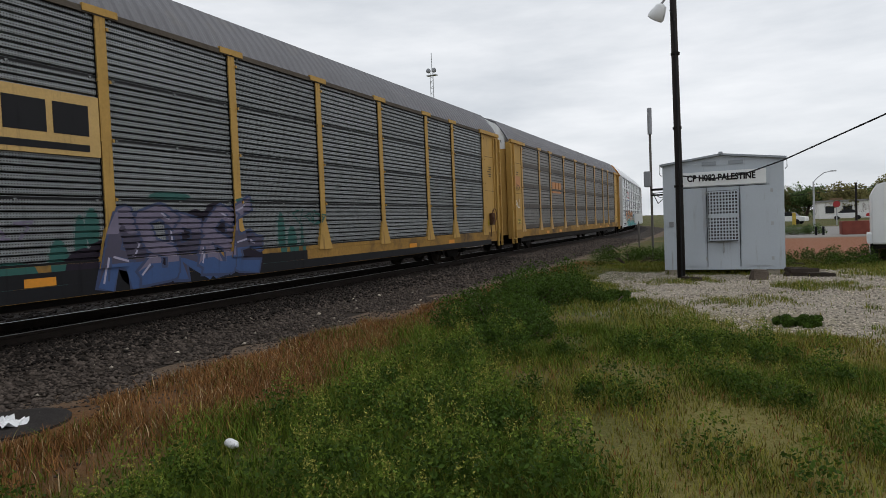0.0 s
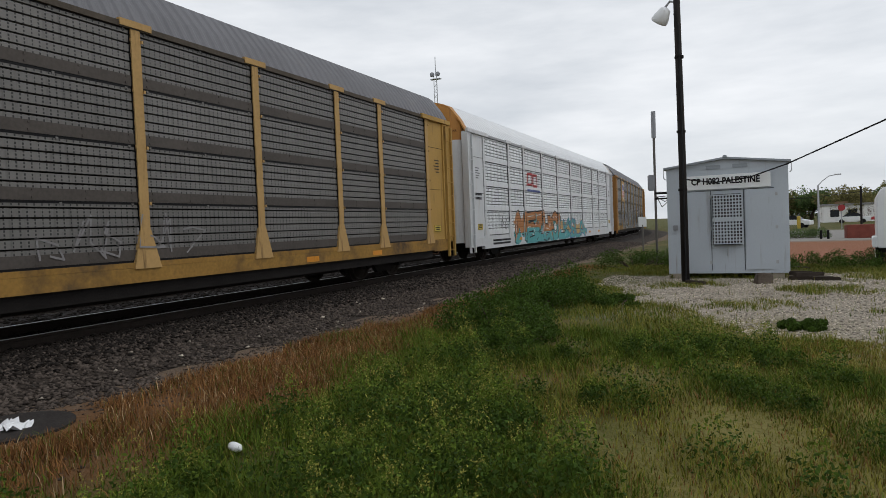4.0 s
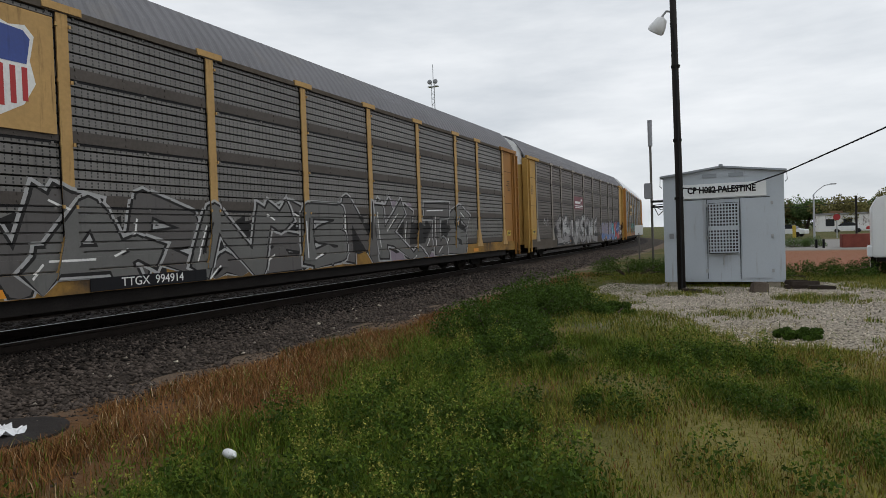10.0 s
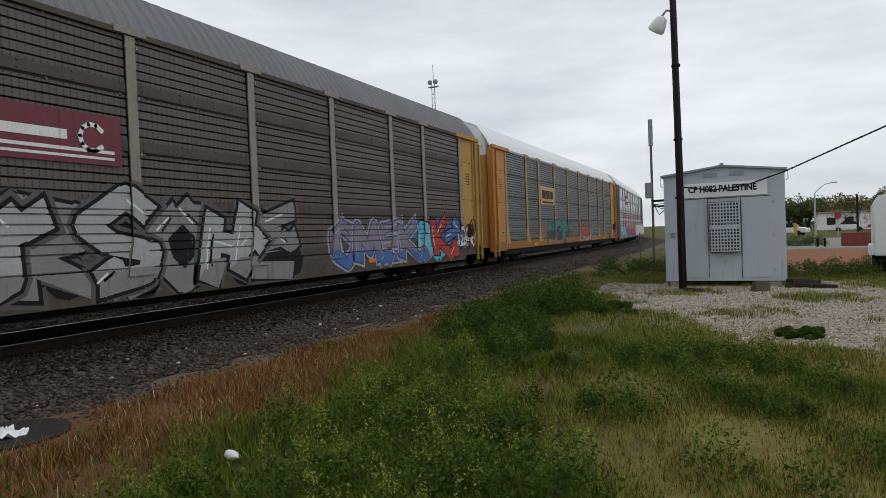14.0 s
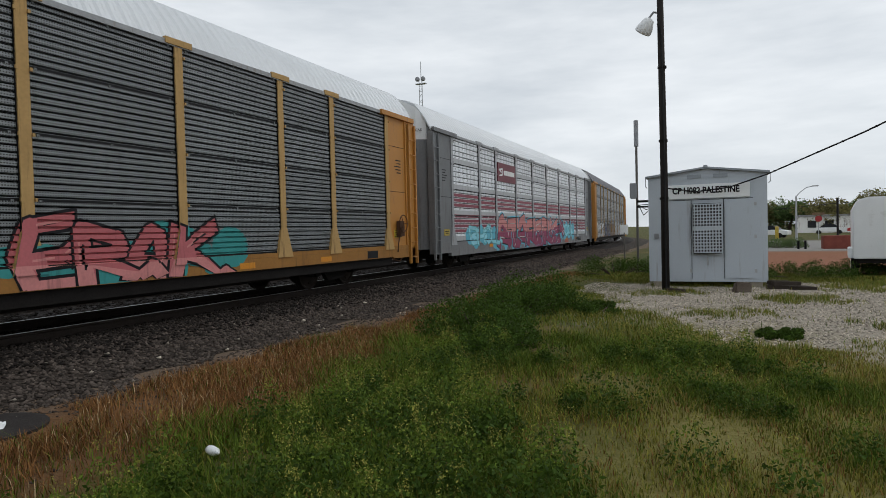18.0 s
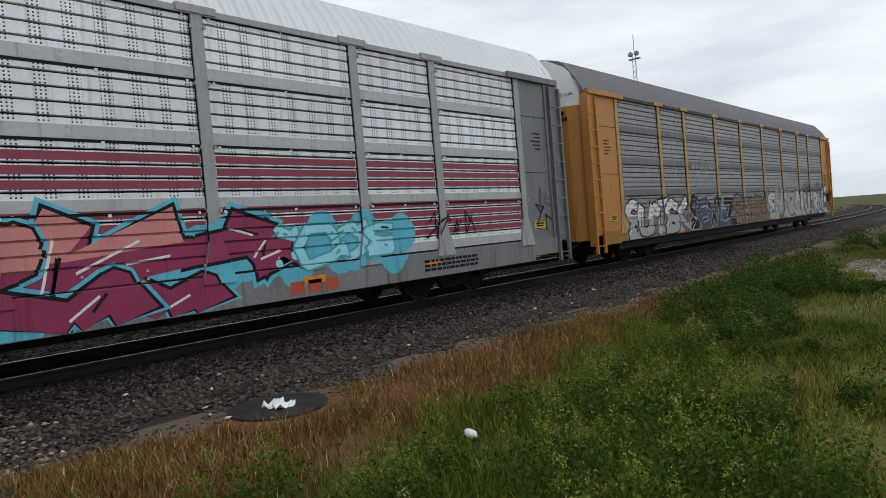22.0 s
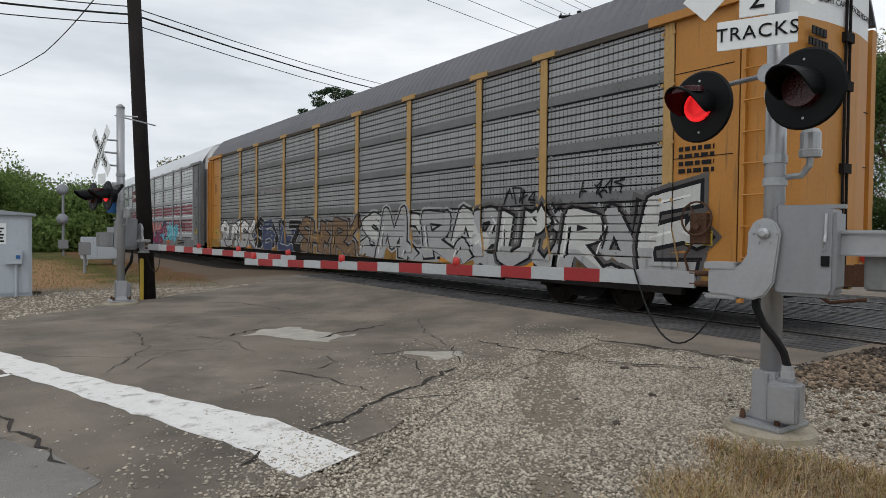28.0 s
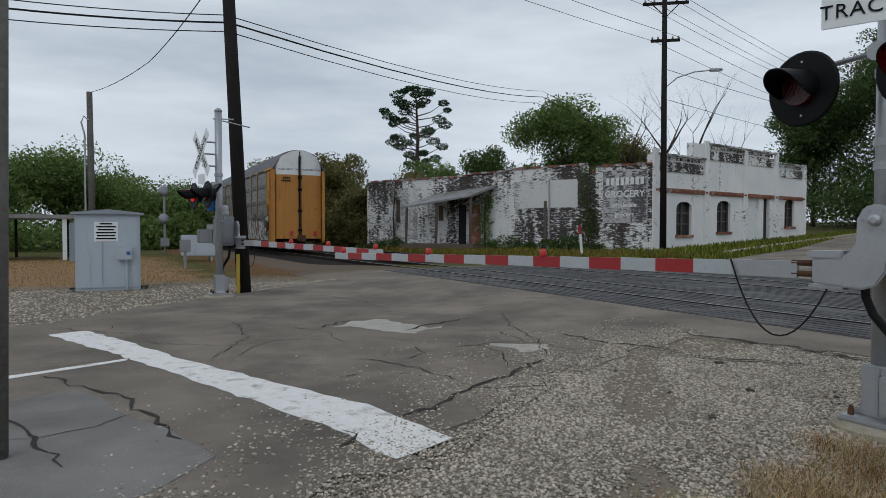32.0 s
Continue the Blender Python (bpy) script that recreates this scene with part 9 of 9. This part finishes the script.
part("doorway", moved(Geo().box(8.6, 9.2, -0.02, 0.0, sz(9), 2.9), m), M["window_dark"], house)
part("doorway", moved(Geo().box(9.4, 10.3, 0.03, 0.06, sz(9), 2.9), m), M["brick_red"], house, "red-brown door jamb")
part("dock", moved(Geo().box(5.2, 11.2, -1.9, -0.002, sz(8) - 0.4, sz(8) + 0.3), m), M["old_wood"], house)
part("downpipe", moved(Geo().tube([(15.4, -0.1, 0.3), (15.4, -0.1, 4.3)], 0.05, 6), m), M["steel"], house)
back = RIGHT_END + (LEFT_END - CORNER)
floor_plan = [(RIGHT_END.x, RIGHT_END.y), (CORNER.x, CORNER.y), (LEFT_END.x, LEFT_END.y), (back.x, back.y)]
inner = [(p[0] * 0.94 + sum(q[0] for q in floor_plan) / 4 * 0.06, p[1] * 0.94 + sum(q[1] for q in floor_plan) / 4 * 0.06) for p in floor_plan]
part("flat_roof", Geo().prism(inner, "z", 4.1, 4.25), M["roof_grey"], house)
mb, Lb = wall_frame(back, LEFT_END)
part("rear_wall", moved(Geo().box(0, Lb, 0, 0.3, -0.8, 4.6), mb), M["old_brick"], house)
mb, Lb = wall_frame(RIGHT_END, back)
part("far_wall", moved(Geo().box(0, Lb, 0, 0.3, -0.5, 4.6), mb), M["old_brick"], house)
m, L = wall_frame(LEFT_END, CORNER)
for i, (u, h) in enumerate(((18.0, 4.7), (3.0, 4.6), (10.9, 3.4))):
    p = m @ Vector((u, -0.25, 0))
    vine = thing("climbing_vine", "dark leafy vine climbing the warehouse wall", "vine", pose(p.x, p.y, float(sz(u))))
    rngv = np.random.default_rng(60 + i)
    nn = 26
    cc = np.stack([rngv.normal(0, 0.22, nn), rngv.normal(0, 0.22, nn), rngv.uniform(0, h, nn)], 1)
    part("stem", Geo().tube([(0, 0, 0), (0.1, 0.05, h * 0.5), (-0.1, 0, h)], [0.06, 0.05, 0.02], 6), M["bark"], vine)
    V, F = leaf_cloud(cc, np.full(nn, 0.34), 46, 0.07, rngv, 1.2)
    ob = many("foliage", V, F, [M["leaf_dark" if i == 0 else "bark" if i == 1 else "leaf"]])
    ob.parent = vine
for i, u in enumerate((0.8, 2.2, 3.6, 5.0, 11.6, 12.8, 14.2, 15.8, 17.0, 18.2)):
    p = m @ Vector((u, -0.55, 0))
    shrub(p.x, p.y, 1.3, 0.55 + 0.25 * (i % 3), "dark weeds growing along the foot of the wall", "leaf_dark", 470 + i, 60, 0.07, 14, "weeds")
kerb = draped("kerb", [(-14.0, -21.0), (-14.3, -20.6), (-38, -26.9), (-60, -33.5), (-60, -33.9), (-38, -27.3)], 0.13, M["concrete"], 0.18)
tagged(kerb, "low concrete kerb beside the far road", "kerb", kind="structure")

# ---- trees beyond the crossing ----
pine = thing("pine_tree", "tall lone pine with a dark layered crown on a bare trunk", "tree", pose(-22.6, -69.3, float(land(-22.6, -69.3)) - 0.1))
prng, nrng = random.Random(201), np.random.default_rng(201)
trunk, clumps, sizes = Geo().tube([(0, 0, 0), (0.1, 0, 6), (-0.1, 0.1, 11.5), (0.15, 0, 17.0)], [0.34, 0.28, 0.2, 0.05], 8), [], []
for k in range(44):
    u = k / 43
    z = 7.8 + 9.3 * u
    reach = (1.1 + 3.2 * math.sin(math.pi * min(1.0, 0.12 + 0.88 * u)) ** 0.8) * prng.uniform(0.35, 1.0)
    a = prng.uniform(0, 6.283)
    tip = (reach * math.cos(a), reach * math.sin(a), z + 0.25 * reach)
    trunk.tube([(0, 0, z - 0.3), (tip[0] * 0.5, tip[1] * 0.5, z), tip], [0.07, 0.05, 0.02], 4)
    clumps.append(tip)
    sizes.append(prng.uniform(0.55, 1.0))
part("trunk", trunk, M["bark"], pine, smooth=True)
V, F = leaf_cloud(clumps, sizes, 260, 0.13, nrng, 0.55)
crown = many("crown", V, F, [M["needle"]])
crown.parent = pine
tree(-29.2, -50.5, 13.0, "broad fresh green tree behind the warehouse", "leaf", 202, 0.9, 3, 190, 0.14, 1.5, 0.35, 0.35, width=12.0, dense=40)
for x, y, h, w, seed in ((-38.0, -44.0, 17.6, 15.0, 203), (-33.4, -46.2, 16.0, 13.0, 204), (-41.6, -42.0, 13.2, 8.0, 205), (-36.0, -45.0, 16.8, 13.0, 206)):
    tree(x, y, h, "bare spreading tree with thin grey limbs", "leaf", seed, 0.7, 5, 1, 0.1, 0.3, 0.34, 0.28, "bark", 3, crown=False, width=w)
for i, (x, y, h, w, leaf, name) in enumerate([
    (-54, -33, 19, 14, "leaf_dark", "tall dark tree at the top of the road"), (-47, -25, 15, 11, "leaf_dark", "dark spring tree beside the far road"), (-60, -27, 19, 14, "leaf_olive", "olive-green tree beside the far road"), (-51, -40, 13.5, 9, "leaf_dark", "dark green tree behind the warehouse"), (-58, -18, 17, 12, "leaf_dark", "dark tree beside the far road"), (-66, -36, 18, 14, "leaf_dark", "tall dark tree beyond the road"),
    (12.5, -64, 8.2, 15, "leaf", "broad green tree beyond the shelter"), (20.5, -58, 6.4, 14, "leaf", "broad green tree beyond the shelter"), (5.0, -60, 4.8, 9, "leaf", "green thicket tree beside the line"), (8.5, -72, 6.6, 11, "leaf", "green tree beside the line"), (28, -60, 6.5, 14, "leaf", "green tree beyond the lot"), (1.5, -84, 6.6, 10, "leaf_dark", "distant green tree beside the line"),
    (-8.5, -60, 8.4, 6, "leaf_olive", "brownish spring thicket beside the track"), (-11.5, -64, 8.8, 6, "leaf_olive", "brownish spring thicket beside the track"), (-6.6, -74, 9.6, 6, "leaf_olive", "thin young tree beside the line"), (-14, -72, 8.2, 7, "leaf_olive", "thin spring tree behind the warehouse"), (-18.5, -58, 7.7, 7, "leaf", "green tree behind the warehouse"),
    (-23.5, -56, 8.8, 6, "leaf_dark", "green tree behind the warehouse"), (-14.5, -54, 6.2, 5, "leaf_olive", "low thicket behind the warehouse"), (-9, -52, 5.6, 4.5, "leaf_olive", "low brown thicket at the warehouse end"), (-40, -54, 10, 9, "leaf_olive", "far spring tree behind the warehouse")]):
    tree(x, y, h, name, leaf, 220 + i, 1.0, 3 if w > 8 else 2, 150 if w > 8 else 190, 0.14, 1.5 if w > 8 else 1.15, 0.22, 0.24, width=w, dense=int((5 if i < 6 else 3.2) * w + 10))
for i, (x, y, w, h) in enumerate([(20, -52, 7, 2.8), (14.5, -54, 8, 3.0), (9.0, -56, 6, 3.0), (5.0, -54, 4.5, 2.8), (3.0, -62, 5, 3.2), (25, -52, 8, 3.2), (-9.5, -50, 3.0, 3.0), (-8.5, -54, 4, 3.4), (-10.5, -60, 5, 3.6), (-43, -26, 5, 2.2), (-50, -30, 7, 3), (-56, -24, 7, 3), (-64, -30, 9, 3.5), (-47, -33, 7, 6.5), (-52, -37, 9, 9), (-56, -34, 10, 11), (-50, -30, 7, 7)]):
    shrub(x, y, w, h, "dense green undergrowth at the edge of the trees", "leaf" if i < 6 else ("leaf_olive" if i < 9 else "leaf_dark"), 400 + i, 190, 0.17, 26)

p = plan(22000, -40, -8.5, -30, -14, lambda x, y: ~inside(ROAD_FAR, x, y) & (y > -25.6 + (x + 15.5) * 0.17 - 3.0 * (x > -15)))
blades("far_lawn", p, np.full(len(p), 0.22), [M["grass_green"], M["grass_olive"]], rs.choice(2, len(p), p=[0.55, 0.45]), rs, "unmown grass before the warehouse", 0.03)
p = plan(16000, -12, -7.0, -48, -20)
blades("rough_grass", p, np.full(len(p), 0.3), [M["grass_olive"], M["grass_dry"], M["grass_green"]], rs.choice(3, len(p), p=[0.4, 0.3, 0.3]), rs, "rough weeds between the far track and the warehouse", 0.025)
p = plan(12000, 4.8, 16, -40, -19.5)
blades("lot_grass", p, np.full(len(p), 0.055), [M["grass_olive"], M["grass_dry"], M["grass_green"]], rs.choice(3, len(p), p=[0.4, 0.25, 0.35]), rs, "thin grass on bare clay beside the line", 0.008)


# ---- what moves ----
def travelled(t):
    """Metres that the train has gone by t seconds."""
    slip = np.interp(t, [0, 6, 9, 13, 19, 22.5, 26.5, 29.5, 32], [0.0, 0.35, 0.58, 0.65, 0.6, 0.35, 0.15, -0.25, -0.5])
    return 8.1887 * t - 0.01848 * (t - 16) ** 2 / 2 - float(slip)


def motions():
    start = travelled(0.0)
    for index, car in CARS:
        rows = []
        for k in range(33):
            s = 28.5 * index - 33.3 - travelled(float(k))
            a, _ = along(s)
            b, _ = along(s + LENGTH)
            d = b - a
            rows.append((float(k), Matrix.LocRotScale(a, Euler((0, 0, math.atan2(-d.x, d.y))), None)))
        walk(car, rows)
    for blade, hinge, first in SHUTTERS:  # added shutters hide a gate's two lit lenses by turns, in place of flashing
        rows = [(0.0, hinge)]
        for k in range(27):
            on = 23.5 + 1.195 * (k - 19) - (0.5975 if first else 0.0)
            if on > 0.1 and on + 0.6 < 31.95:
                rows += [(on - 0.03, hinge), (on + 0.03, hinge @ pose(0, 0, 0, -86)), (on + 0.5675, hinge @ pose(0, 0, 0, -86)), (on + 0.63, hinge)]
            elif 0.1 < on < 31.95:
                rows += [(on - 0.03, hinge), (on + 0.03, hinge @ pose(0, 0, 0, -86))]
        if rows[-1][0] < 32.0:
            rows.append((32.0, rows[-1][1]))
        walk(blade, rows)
    for wheelset, dy in WHEELS:
        rows = []
        for k in range(481):
            t = k / 15
            rows.append((t, Matrix.LocRotScale((0, dy, 0.42), Euler(((travelled(t) - start) / 0.42, 0, 0)), None)))
        walk(wheelset, rows)


motions()
